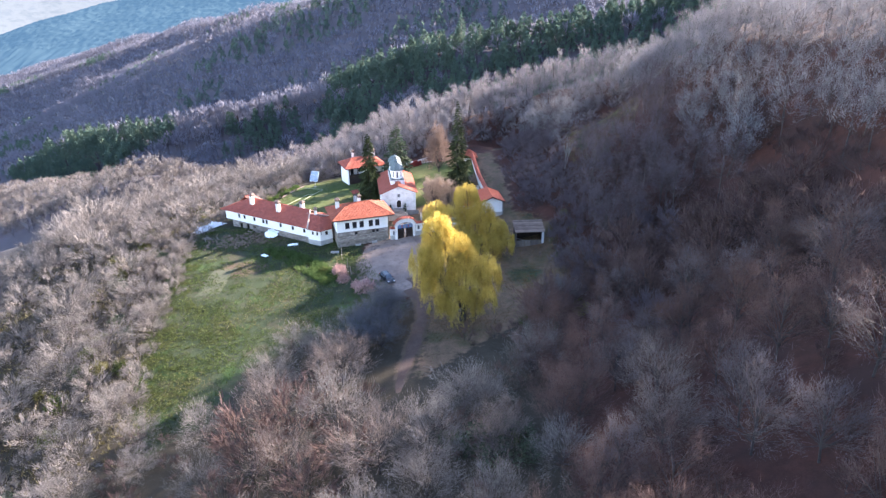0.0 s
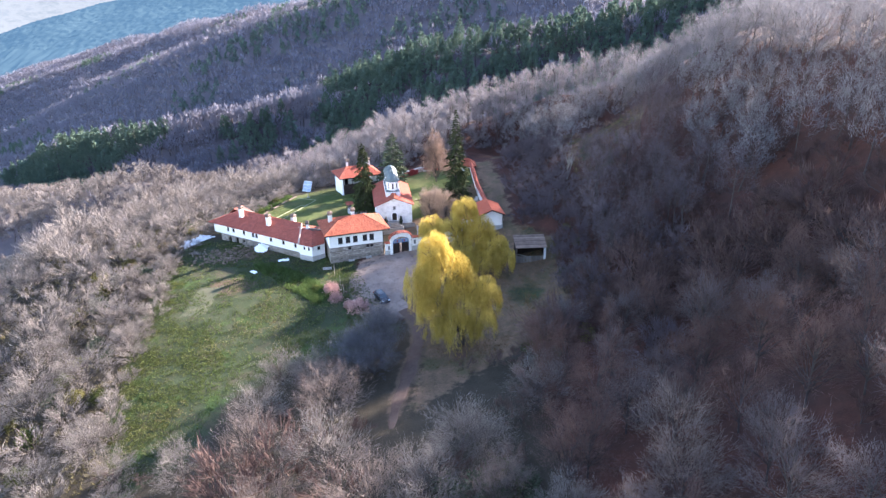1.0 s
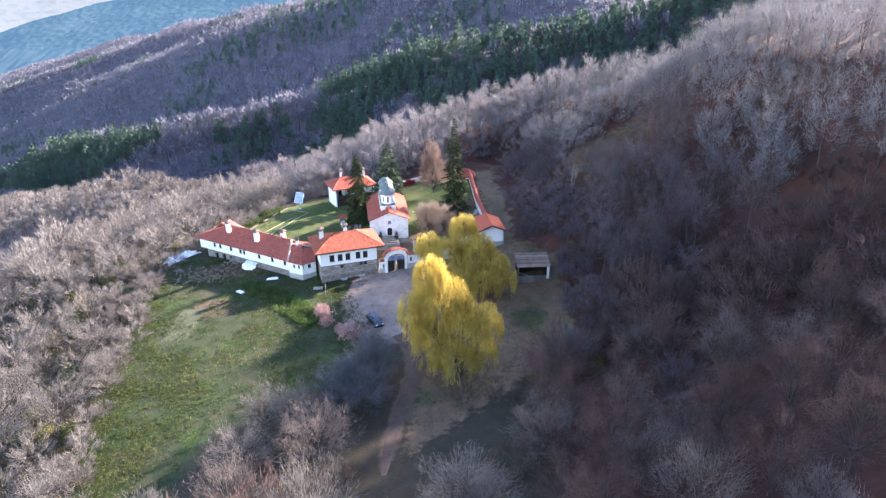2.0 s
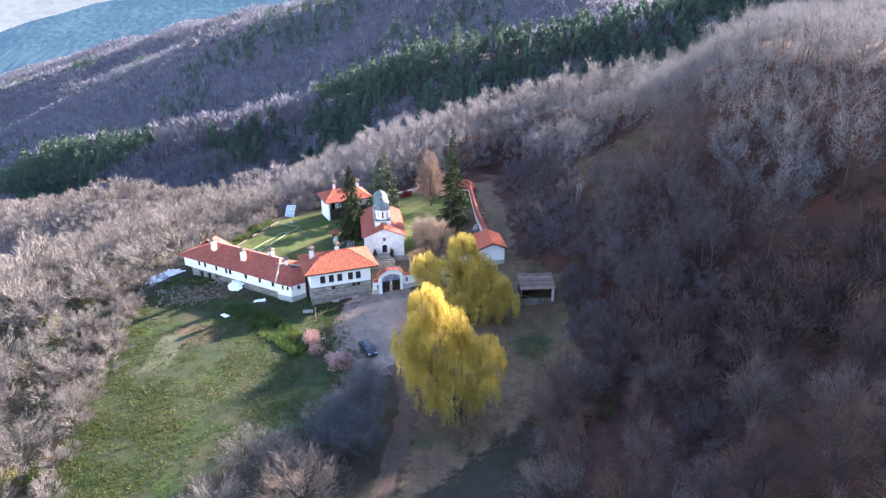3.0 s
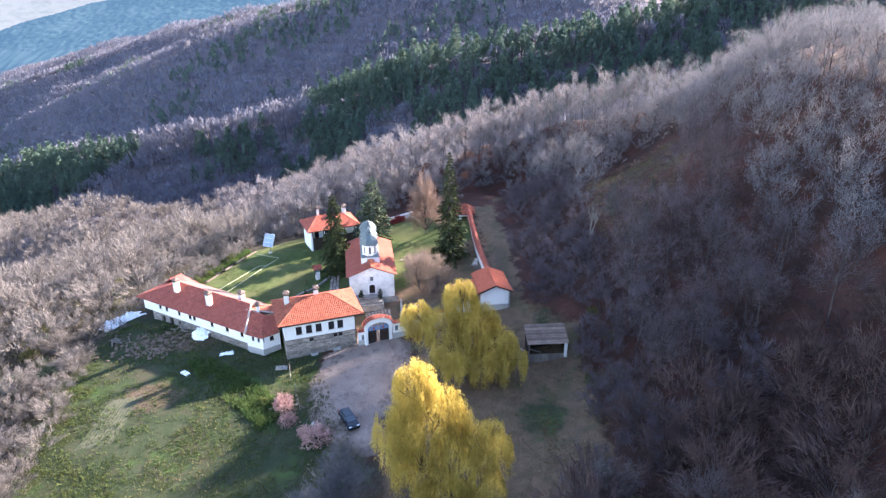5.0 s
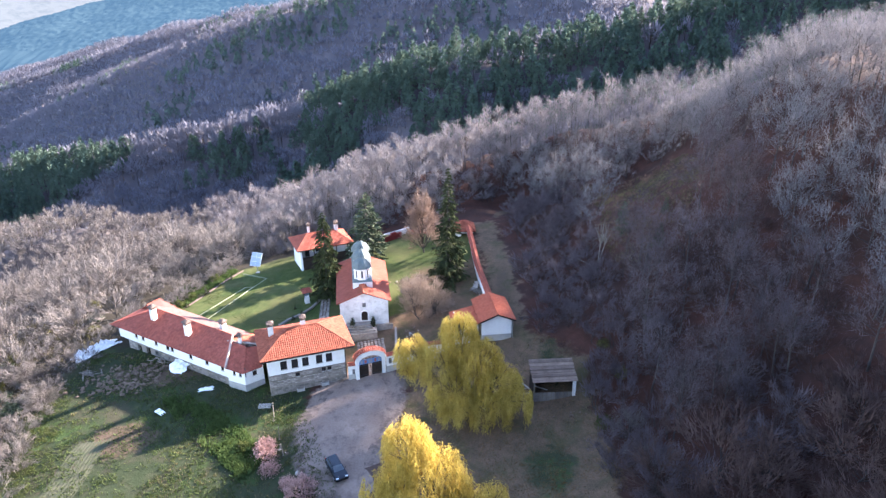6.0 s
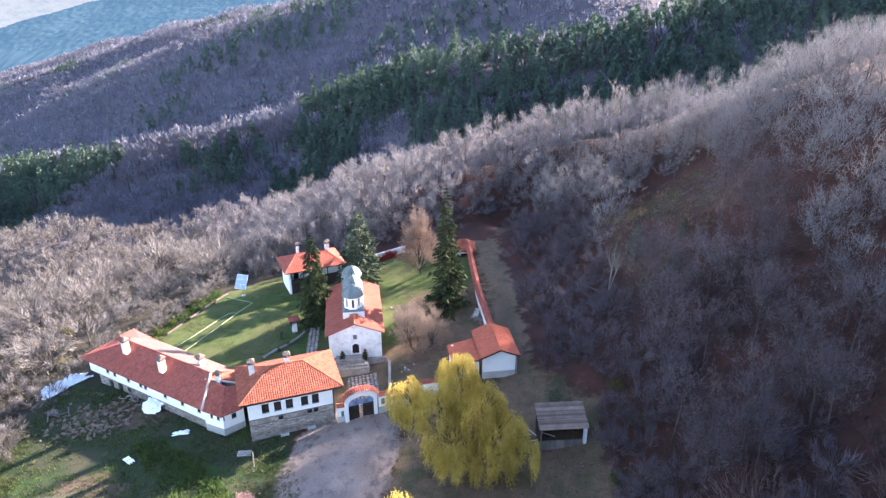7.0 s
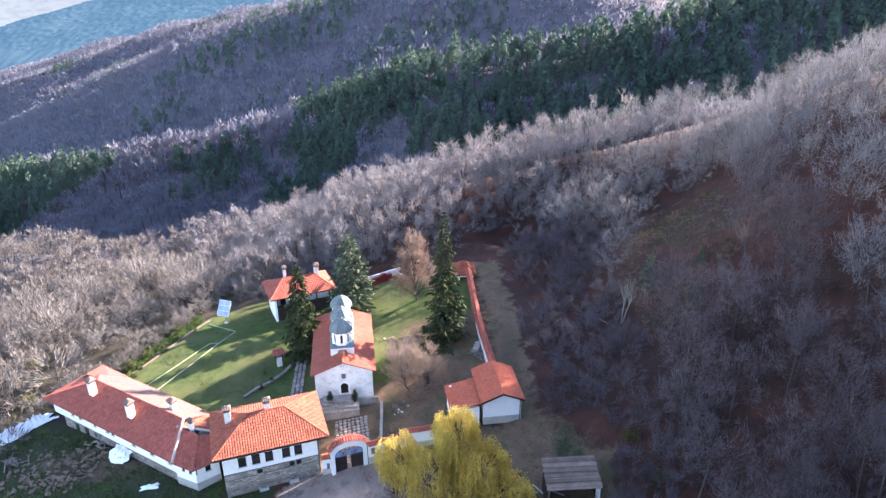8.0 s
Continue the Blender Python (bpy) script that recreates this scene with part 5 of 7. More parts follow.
def corner_house():
    """The low link between the long house and the gate house."""
    g = thing("corner_house", -30.0, 143.0, 0.0, 0.0, "small white link house with dark red hipped tiles", "house")
    L = lambda x, y, z: (x + 30.0, y - 143.0, z)
    a, b, c = L(-32.6, 140.75, 3.42), L(-29.4, 139.35, 3.35), L(-26.9, 141.4, 3.35)
    e, f, h = L(-33.4, 145.5, 5.55), L(-29.9, 144.1, 5.25), L(-27.4, 145.0, 5.1)
    slope(g, (a, b, f, e), M["tile_red"], 0.3, 0.42, 0.07)
    slope(g, (b, c, h, f), M["tile_red"], 0.3, 0.42, 0.07)
    slope(g, (L(-28.2, 149.6, 3.9), L(-32.2, 151.0, 3.9), e, h), M["tile_orange"], 0.34, 0.42, 0.08)
    cap(g, b, f, M["tile_red"], 0.13)
    cap(g, e, h, M["mortar"], 0.18)
    pts = [Vector(L(-32.6, 141.5, 0)), Vector(L(-29.45, 140.15, 0)), Vector(L(-27.0, 142.1, 0))]
    sb = bmesh.new()
    for (p, q), ws in zip(zip(pts, pts[1:]), ([(1.1, 1.6, 2.0, 2.75), (2.3, 2.8, 2.0, 2.75)], [(1.3, 2.0, 1.9, 2.75)])):
        ang = math.degrees(math.atan2(q.y - p.y, q.x - p.x))
        m = pose(p.x, p.y, 0, 0, 0, ang)
        bm = bmesh.new()
        wall_panel(bm, (q - p).length, 0.65, 3.3, 0.35, ws, m)
        part("wall", bm, M["white"], g)
        wall_panel(sb, (q - p).length, -1.0, 0.65, 0.42, (), m @ Matrix.Translation((0, -0.05, 0)))
        for o in ws:
            window(g, m @ pose((o[0] + o[1]) / 2, 0, (o[2] + o[3]) / 2), o[1] - o[0], o[3] - o[2])
    part("back_wall", new_box(-1.9, 1.6, 6.0, 6.4, 0.5, 3.8), M["white"], g)
    part("footing", sb, M["plinth"], g)
    part("stove_pipe", new_box(0.75, 0.87, -3.1, -2.98, 2.3, 3.9), M["iron"], g, "black iron stove pipe")
    chimney(g, -1.25, 2.2, 4.7, 6.6, 0.6, M["hood"])


long_house()
corner_house()


# ---- the church ----
def church():
    g = thing("church", -12.35, 156.0, 0.0, 8.9, "whitewashed stone church with three blue-grey octagonal domes", "church")
    hw, L, ze, zr = 4.25, 16.6, 7.3, 9.15
    door = (hw - 0.55, hw + 0.55, 3.3, 5.3)
    bm = bmesh.new()
    wall_panel(bm, 2 * hw, 1.0, 7.2, 0.6, [door], Matrix.Translation((-hw, 0, 0)))
    extrude_poly(bm, [(-hw, 7.2), (hw, 7.2), (0, zr - 0.12)], 0.6)
    part("front_wall", bm, M["old_white"], g, "stained white gable wall with a dark doorway")
    bm = bmesh.new()
    slits = [(x - 0.3, x + 0.3, 4.6, 6.0) for x in (4, 9, 13)]
    wall_panel(bm, L - 0.6, 1.0, 7.2, 0.6, slits, pose(hw, 0.6, 0, 0, 0, 90))
    wall_panel(bm, L - 0.6, 1.0, 7.2, 0.6, slits, pose(-hw, L, 0, 0, 0, -90))
    wall_panel(bm, 2 * hw - 1.2, 1.0, 7.2, 0.6, (), pose(hw - 0.6, L, 0, 0, 0, 180))
    extrude_poly(bm, [(-hw, 7.2), (hw, 7.2), (0, zr - 0.12)], 0.5, Matrix.Translation((0, L - 0.5, 0)))
    part("wall", bm, M["old_white"], g)
    bm = bmesh.new()
    for a0 in range(8):
        w0, w1 = math.pi * a0 / 8, math.pi * (a0 + 1) / 8
        p = [(2.3 * math.cos(w), L + 2.0 * math.sin(w)) for w in (w0, w1)]
        vs = [bm.verts.new((*p[0], 1)), bm.verts.new((*p[1], 1)), bm.verts.new((*p[1], 5.6)), bm.verts.new((*p[0], 5.6)), bm.verts.new((0, L, 6.6))]
        bm.faces.new(vs[:4]), bm.faces.new((vs[3], vs[2], vs[4]))
    part("apse", bm, M["old_white"], g)
    o, k = 0.5, (zr - ze) / hw
    zl = ze - o * k * 0.3
    e0, e1, r0, r1 = (hw + o, -0.35, zl), (hw + o, L + 0.35, zl), (0, -0.35, zr), (0, L + 0.35, zr)
    slope(g, (e0, e1, r1, r0), M["tile_brick"], 0.26, 0.36, 0.04)
    slope(g, ((-hw - o, L + 0.35, zl), (-hw - o, -0.35, zl), r0, r1), M["tile_brick"], 0.26, 0.36, 0.04)
    cap(g, r0, (0, 2.0, zr), M["tile_brick"], 0.16)
    cap(g, e0, r0, M["tile_brick"], 0.12, "verge")
    cap(g, (-hw - o, -0.35, zl), r0, M["tile_brick"], 0.12, "verge")
    # a little tiled gablet before the first dome
    for s in (1, -1):
        p = ((0.95 * s, 0.2, zr - 0.28), (0.55 * s, 2.3, zr + 0.3), (0, 2.3, zr + 0.52), (0, 0.0, zr + 0.05))
        slope(g, p if s > 0 else (p[1], p[0], p[3], p[2]), M["tile_orange"], 0.3, 0.4, 0.07, 0.06)
    d = part("door_leaf", new_box(-0.55, 0.55, 0.35, 0.42, 3.3, 5.3), M["dark_wood"], g, "dark arched church door")
    bm = bmesh.new()
    for i in range(9):
        w0, w1 = math.pi * i / 9, math.pi * (i + 1) / 9
        pts = [(math.cos(w) * r, 4.75 + math.sin(w) * r) for r, w in ((0.58, w0), (0.82, w0), (0.82, w1), (0.58, w1))]
        extrude_poly(bm, pts, 0.1, Matrix.Translation((0, -0.08, 0)))
    box(bm, -0.82, -0.58, -0.08, 0.02, 3.3, 4.75)
    box(bm, 0.58, 0.82, -0.08, 0.02, 3.3, 4.75)
    part("door_frame", bm, M["white"], g)
    bm = bmesh.new()
    for sx in (-1, 1):
        extrude_poly(bm, [(sx * 0.58, 4.75), (sx * 0.58, 5.33), (0, 5.33)] + [(sx * 0.58 * math.cos(w), 4.75 + 0.58 * math.sin(w)) for w in (1.3, 1.0, 0.7, 0.35)], 0.2, Matrix.Translation((0, -0.02, 0)))
    part("arch_filling", bm, M["old_white"], g)
    part("icon_panel", new_box(-0.3, 0.3, -0.05, 0.02, 6.15, 6.95), M["icon"], g, "small dim painted panel above the door")
    # domes
    for s in (4.4, 8.2, 12.0):
        R, zb, zt = 1.42, 9.75, 12.15
        tw = part("tower_base", new_box(-1.75, 1.75, s - 1.75, s + 1.75, 7.6, zb, bevel=0.03), M["white"], g, "square white tower base")
        bm = bmesh.new()
        vs = [(-1.8, s - 1.8), (1.8, s - 1.8), (1.8, s + 1.8), (-1.8, s + 1.8)]
        lo = [bm.verts.new((x, y, zb)) for x, y in vs]
        hi = [bm.verts.new(((x) * 0.72, s + (y - s) * 0.72, zb + 0.3)) for x, y in vs]
        for i in range(4):
            bm.faces.new((lo[i], lo[(i + 1) % 4], hi[(i + 1) % 4], hi[i]))
        bm.faces.new(hi)
        part("flashing", bm, M["zinc"], tw)
        side = 2 * R * math.tan(math.pi / 8)
        bm, panes, trims = bmesh.new(), [], bmesh.new()
        for i in range(8):
            w = 2 * math.pi * i / 8
            c = Vector((math.cos(w) * R, s + math.sin(w) * R, 0))
            m = Matrix.Translation(c) @ pose(0, 0, 0, 0, 0, math.degrees(w) + 90) @ Matrix.Translation((-side / 2, 0, 0))
            wall_panel(bm, side, zb + 0.1, zt, 0.25, [(side / 2 - 0.17, side / 2 + 0.17, zb + 0.55, zt - 0.4)], m)
            panes.append(m)
            box(trims, -0.03, side + 0.03, -0.07, 0.0, zt - 0.18, zt, m)
        dr = part("drum", bm, M["white"], g, "white octagonal drum with slit windows")
        part("cornice", trims, M["white"], dr)
        for m in panes:
            part("pane", new_box(side / 2 - 0.17, side / 2 + 0.17, 0.12, 0.15, zb + 0.55, zt - 0.4, m=m), M["glass"], dr)
        bm = bmesh.new()
        prof = [(1.88, 0), (1.72, 0.34), (1.36, 0.92), (0.78, 1.42), (0.12, 1.72)]
        rings = [[bm.verts.new((math.cos(2 * math.pi * (i + 0.5) / 8) * r, s + math.sin(2 * math.pi * (i + 0.5) / 8) * r, zt + h)) for i in range(8)] for r, h in prof]
        for A, B in zip(rings, rings[1:]):
            for i in range(8):
                bm.faces.new((A[i], A[(i + 1) % 8], B[(i + 1) % 8], B[i]))
        bm.faces.new(rings[-1]), bm.faces.new(rings[0][::-1])
        dm = part("dome", bm, M["zinc"], g, "faceted blue-grey sheet-metal dome")
        bm = bmesh.new()
        for i in range(8):
            w = 2 * math.pi * (i + 0.5) / 8
            pts = [Vector((math.cos(w) * r, s + math.sin(w) * r, zt + h + 0.02)) for r, h in prof]
            for p, q in zip(pts, pts[1:]):
                mid, dd = (p + q) / 2, (q - p)
                box(bm, -0.035, 0.035, -0.035, 0.035, -dd.length / 2, dd.length / 2, Matrix.Translation(mid) @ dd.to_track_quat("Z", "Y").to_matrix().to_4x4())
        part("seam", bm, M["zinc"], dm)
        part("finial", new_box(-0.05, 0.05, s - 0.05, s + 0.05, zt + 1.7, zt + 2.3), M["iron"], dm)


def church_steps():
    g = thing("church_steps", -12.75, 154.3, 0.0, 8.9, "broad grey stone steps before the church door", "steps")
    for i, (w, d) in enumerate(((4.3, 2.9), (3.8, 2.4), (3.2, 1.9), (2.6, 1.45))):
        z = 2.05 + 0.30 * i
        part("step", new_box(-w, w * 0.62, 1.7 - d, 1.7, z - (1.4 if i == 0 else 0), z + 0.30, bevel=0.03), M["stone"], g)
    part("parapet", new_box(2.5, 5.6, 0.9, 1.35, 1.4, 2.7, bevel=0.04), M["stone"], g, "low stained wall beside the steps")


church()
church_steps()


# ---- storehouse, back house, corner tower, shed ----
def storehouse():
    g = thing("storehouse", 10.2, 153.0, 0.0, 8.4, "white storehouse with plain red tiled gable roof", "house")
    hw, L, ze, zr, zg = 2.65, 7.6, 7.35, 8.55, 3.4
    bm = bmesh.new()
    for y in (-L / 2, L / 2 - 0.35):
        wall_panel(bm, 2 * hw, 4.6, ze, 0.35, (), Matrix.Translation((-hw, y, 0)))
        extrude_poly(bm, [(-hw, ze), (hw, ze), (0, zr - 0.15)], 0.35, Matrix.Translation((0, y, 0)))
    wall_panel(bm, L - 0.7, 4.6, ze, 0.35, (), pose(hw, -L / 2 + 0.35, 0, 0, 0, 90))
    wall_panel(bm, L - 0.7, 4.6, ze, 0.35, (), pose(-hw, L / 2 - 0.35, 0, 0, 0, -90))
    part("wall", bm, M["white"], g)
    part("plinth", new_box(-hw - 0.05, hw + 0.05, -L / 2 - 0.05, L / 2 + 0.05, zg, 4.6), M["plinth"], g, "grey cement plinth")
    o = 0.4
    e0, e1 = (hw + o, -L / 2 - o, ze - 0.05), (hw + o, L / 2 + o, ze - 0.05)
    r0, r1 = (0, -L / 2 - o, zr), (0, L / 2 + o, zr)
    slope(g, (e0, e1, r1, r0), M["tile_new"], 0.26, 0.36, 0.03)
    slope(g, ((-hw - o, L / 2 + o, ze - 0.05), (-hw - o, -L / 2 - o, ze - 0.05), r0, r1), M["tile_new"], 0.26, 0.36, 0.03)
    cap(g, r0, r1, M["tile_new"], 0.12)
    bm = bmesh.new()
    for s in (-1, 1):
        a, b = Vector((s * (hw + o), -L / 2 - o - 0.03, ze - 0.17)), Vector((0, -L / 2 - o - 0.03, zr - 0.1))
        dd = b - a
        box(bm, -0.03, 0.03, -0.12, 0.12, -dd.length / 2, dd.length / 2, Matrix.Translation((a + b) / 2) @ dd.to_track_quat("Z", "Y").to_matrix().to_4x4())
    part("bargeboard", bm, M["dark_wood"], g)
    bm = bmesh.new()
    box(bm, hw - 0.2, hw - 0.1, -L / 2 - 0.12, -L / 2 - 0.02, zg + 0.3, ze - 0.1)
    box(bm, hw + o - 0.02, hw + o + 0.08, -L / 2 - o, L / 2 + o, ze - 0.2, ze - 0.1)
    part("downpipe", bm, M["iron"], g, "dark metal downpipe")


def lean_to():
    g = thing("lean_to", 5.0, 151.3, 0.0, 8.4, "low lean-to with a red tiled roof beside the storehouse", "shed")
    slope(g, ((-1.9, 3.3, 6.05), (-1.9, -2.9, 6.05), (2.35, -2.9, 7.05), (2.35, 3.3, 7.05)), M["tile_new"], 0.26, 0.36, 0.03)
    bm = bmesh.new()
    box(bm, -1.6, 2.2, -2.7, -2.4, 3.2, 6.3)
    box(bm, -1.6, -1.3, -2.4, 2.9, 3.0, 5.95)
    box(bm, -1.3, 2.2, 2.6, 2.9, 3.0, 6.3)
    part("wall", bm, M["white"], g)
    part("gutter", new_box(2.36, 2.5, -3.3, 3.3, 7.0, 7.14), M["dark_wood"], g)


def back_house():
    W, D = 12.4, 8.6
    g = thing("back_house", -25.6, 186.6, 0.0, 24.5, "white farmhouse with an open timber veranda and red tiles", "house")
    bm = bmesh.new()
    x0, x1, y0, y1 = -W / 2 + 0.8, W / 2 - 0.7, -D / 2 + 0.7, D / 2 - 0.7
    wall_panel(bm, y1 - y0, 1.0, 6.4, 0.4, (), pose(x0, y1, 0, 0, 0, -90))
    wall_panel(bm, x1 - x0 - 0.8, 1.0, 6.4, 0.4, (), pose(x1 - 0.4, y1, 0, 0, 0, 180))
    wall_panel(bm, y1 - y0, 1.0, 6.4, 0.4, (), pose(x1, y0, 0, 0, 0, 90))
    wall_panel(bm, x1 - x0 - 0.8, 1.0, 6.4, 0.4, [(1.0, 2.0, 3.6, 5.6), (3.4, 4.4, 4.4, 5.6), (6.0, 7.0, 4.4, 5.6)], Matrix.Translation((x0 + 0.4, y0 + 2.2, 0)))
    part("wall", bm, M["white"], g)
    bm = bmesh.new()
    box(bm, x0 + 0.4, x1 - 0.4, y0, y0 + 2.2, 1.2, 3.5)
    part("veranda_floor", bm, M["dark_wood"], g, "dark boarded veranda base")
    bm = bmesh.new()
    for i in range(5):
        x = x0 + 0.5 + (x1 - x0 - 1.0) * i / 4
        box(bm, x - 0.09, x + 0.09, y0, y0 + 0.18, 3.5, 6.3)
    box(bm, x0 + 0.4, x1 - 0.4, y0 + 0.03, y0 + 0.13, 4.3, 4.42)
    box(bm, x0 + 0.4, x1 - 0.4, y0 + 0.05, y0 + 0.11, 3.55, 4.25)
    part("veranda_rail", bm, M["dark_wood"], g, "dark timber veranda posts and boarded rail")
    for c, lo, hi, w in ((1.5, 3.6, 5.6, 1.0), (3.9, 4.4, 5.6, 1.0), (6.5, 4.4, 5.6, 1.0)):
        window(g, pose(x0 + 0.4 + c, y0 + 2.2, (lo + hi) / 2), w, hi - lo)
    hip_roof(g, W, D, 6.4, 2.0, M["tile_brick"], 2.9, M["tile_brick"], 0.32)
    chimney(g, -2.2, 1.6, 7.4, 9.6, 0.6)
    chimney(g, 3.6, 0.2, 7.8, 9.7, 0.9)


def corner_tower():
    g = thing("corner_tower", 5.9, 191.2, 0.0, 3.0, "small white corner pavilion with a tiled hip roof", "pavilion")
    bm = bmesh.new()
    s = 1.9
    wall_panel(bm, 2 * s, 3.5, 7.4, 0.3, [(1.2, 2.6, 4.6, 6.8)], Matrix.Translation((-s, -s, 0)))
    wall_panel(bm, 2 * s - 0.6, 3.5, 7.4, 0.3, (), pose(s, -s + 0.3, 0, 0, 0, 90))
    wall_panel(bm, 2 * s - 0.6, 3.5, 7.4, 0.3, (), pose(-s, s - 0.3, 0, 0, 0, -90))
    wall_panel(bm, 2 * s, 3.5, 7.4, 0.3, (), pose(s, s, 0, 0, 0, 180))
    part("wall", bm, M["white"], g)
    hip_roof(g, 4.9, 4.9, 7.5, 1.7, M["tile_orange"], 0.5, M["tile_brick"], 0.3)


M["roof_wood"] = mottled("brown_weathered_board", (0.100, 0.066, 0.048), (0.225, 0.158, 0.120), 6.0, 0.8, 0.9)
piecewise(M["roof_wood"], 0.38)


def shed():
    g = thing("shed", 18.2, 136.5, 0.0, 4.5, "open timber shed with a grey board roof", "shed")
    W, D = 6.7, 3.8
    a, b = Vector((-W / 2, -D / 2 - 0.1, 5.15)), Vector((-W / 2, D / 2 + 0.2, 6.45))
    for i in range(13):
        p = a + (b - a) * i / 13
        q = a + (b - a) * ((i + 1) / 13 + 0.02)
        dd = q - p
        m = Matrix.Translation((0, 0, 0.05 + 0.05 * (i % 2)))
        bm = bmesh.new()
        vs = [bm.verts.new((x + 0.05 * math.sin(i * 2.3), y, z + t)) for x, y, z in ((-W / 2, p.y, p.z), (W / 2, p.y, p.z), (W / 2, q.y, q.z), (-W / 2, q.y, q.z)) for t in (0.0, 0.06)]
        for f in ((0, 2, 4, 6), (1, 7, 5, 3), (0, 1, 3, 2), (2, 3, 5, 4), (4, 5, 7, 6), (6, 7, 1, 0)):
            bm.faces.new([vs[k] for k in f])
        part("roof_board", bm, M["roof_wood"], g, "", m)
    for x in (-W / 2 + 0.35, W / 2 - 0.35):
        part("post", new_box(x - (0.09 if x < 0 else 0.22), x + (0.09 if x < 0 else 0.22), -D / 2 + 0.2, -D / 2 + (0.38 if x < 0 else 0.6), 1.6, 5.15), M["old_wood"] if x < 0 else M["old_white"], g, "" if x < 0 else "whitewashed brick pier")
    # near-black walls stand in for the shade inside the open shed
    bm = bmesh.new()
    box(bm, -W / 2 + 0.3, W / 2 - 0.3, D / 2 - 0.35, D / 2 - 0.2, 1.5, 6.2)
    box(bm, -W / 2 + 0.25, -W / 2 + 0.4, -D / 2 + 0.4, D / 2 - 0.35, 1.5, 5.3)
    box(bm, W / 2 - 0.4, W / 2 - 0.25, -D / 2 + 0.6, D / 2 - 0.35, 1.5, 5.3)
    part("wall", bm, M["dark_wood"], g, "boarded walls coloured near black for the shade inside")
    for k in range(9):
        x = -W / 2 + 0.5 + k * 0.62
        part("front_board", new_box(x, x + 0.58, -D / 2 + 0.30, -D / 2 + 0.34, 1.6, 3.15 + 0.08 * math.sin(3.1 * k)), M["old_wood"], g)
    bm = bmesh.new()
    for y, z in ((-D / 2 + 0.25, 5.02), (D / 2 - 0.3, 6.22)):
        box(bm, -W / 2 + 0.1, W / 2 - 0.1, y - 0.07, y + 0.07, z, z + 0.14)
    part("beam", bm, M["old_wood"], g)


storehouse()
lean_to()
back_house()
corner_tower()
shed()


# ---- the gate and the yard walls ----
def gateway():
    g = thing("gateway", -9.9, 143.1, 0.0, 21.5, "white arched gateway with curved red tile coping", "gate")
    hw, oh, zs, zg = 2.45, 1.92, 3.15, -0.2
    inner = [(oh * math.cos(w), zs + 1.15 * math.sin(w)) for w in [math.pi * i / 14 for i in range(15)]]
    outer = [(hw * math.cos(w) if 0 < i < 14 else hw * math.cos(w), zs + 0.5 + 1.5 * math.sin(w)) for i, w in enumerate([math.pi * i / 14 for i in range(15)])]
    bm = bmesh.new()
    for (p, q), (r, s) in zip(zip(inner, inner[1:]), zip(outer, outer[1:])):
        extrude_poly(bm, [p, r, s, q], 0.95)
    for sx in (-1, 1):
        box(bm, min(sx * oh, sx * hw), max(sx * oh, sx * hw), 0, 0.95, zg, zs)
        extrude_poly(bm, [(sx * oh, zs), (sx * hw, zs), (sx * hw, zs + 0.5)], 0.95)
    bmesh.ops.remove_doubles(bm, verts=bm.verts[:], dist=0.002)
    part("arch", bm, M["white"], g)
    V, Fs = [], []
    for i in range(24):
        for side, (ya, yb) in ((0, (-0.28, 0.5)), (1, (0.5, 1.25))):
            k = len(V)
            for y in (ya, yb):
                up = 0.34 if abs(y - 0.5) < 0.01 else 0.0
                for j in range(4):
                    w = math.pi * (1 - (i + (0.04, 0.3, 0.7, 0.96)[j]) / 24)
                    r = 0.05 if j in (0, 3) else 0.13
                    V.append(((hw + 0.12 + r) * math.cos(w), y, zs + 0.52 + up + (1.52 + r) * math.sin(w)))
            Fs += [(k, k + 1, k + 5, k + 4), (k + 1, k + 2, k + 6, k + 5), (k + 2, k + 3, k + 7, k + 6)]
    raw_part("coping_tiles", V, Fs, M["tile_brick"], g, "red barrel tiles over the arch", kind="stuff")
    for sx, turn in ((-1, 5), (1, -4)):
        leaf = part("gate_leaf", new_box(0 if sx < 0 else -1.62, 1.62 if sx < 0 else 0, 0.0, 0.08, 0.06, 3.1), M["dark_wood"], g, "dark boarded gate leaf standing ajar", pose(sx * (oh - 0.02), 0.26, 0, 0, 0, turn))
        for z in (0.6, 2.4):
            part("ledge", new_box(0.05 if sx < 0 else -1.57, 1.57 if sx < 0 else -0.05, -0.04, 0.0, z, z + 0.12), M["iron"], leaf)
    ban = part("banner", new_box(-1.86, 1.86, 0.10, 0.14, 2.85, 3.70), M["icon_blue"], g, "blue painted banner with plain pale figures")
    for x, w, mt in ((-1.45, 0.36, "icon_dim"), (-0.8, 0.34, "icon_red"), (0.0, 0.6, "icon_dim"), (0.8, 0.34, "icon_red"), (1.45, 0.36, "icon_dim")):
        part("figure_patch", new_box(x - w / 2, x + w / 2, 0.088, 0.10, 2.98, 3.55), M[mt], ban)
    bm = bmesh.new()
    for i in range(7):
        x = -1.35 + 0.45 * i
        box(bm, x - 0.02, x + 0.02, 0.16, 0.20, 3.6, zs + 1.15 * math.sqrt(max(0, 1 - (x / oh) ** 2)))
    part("grille", bm, M["iron"], g)
    for sx in (-1,):
        part("niche_panel", new_box(-3.05, -2.65, -0.03, 0.02, 1.5, 2.4), M["icon"], g, "dim painted niche panel")


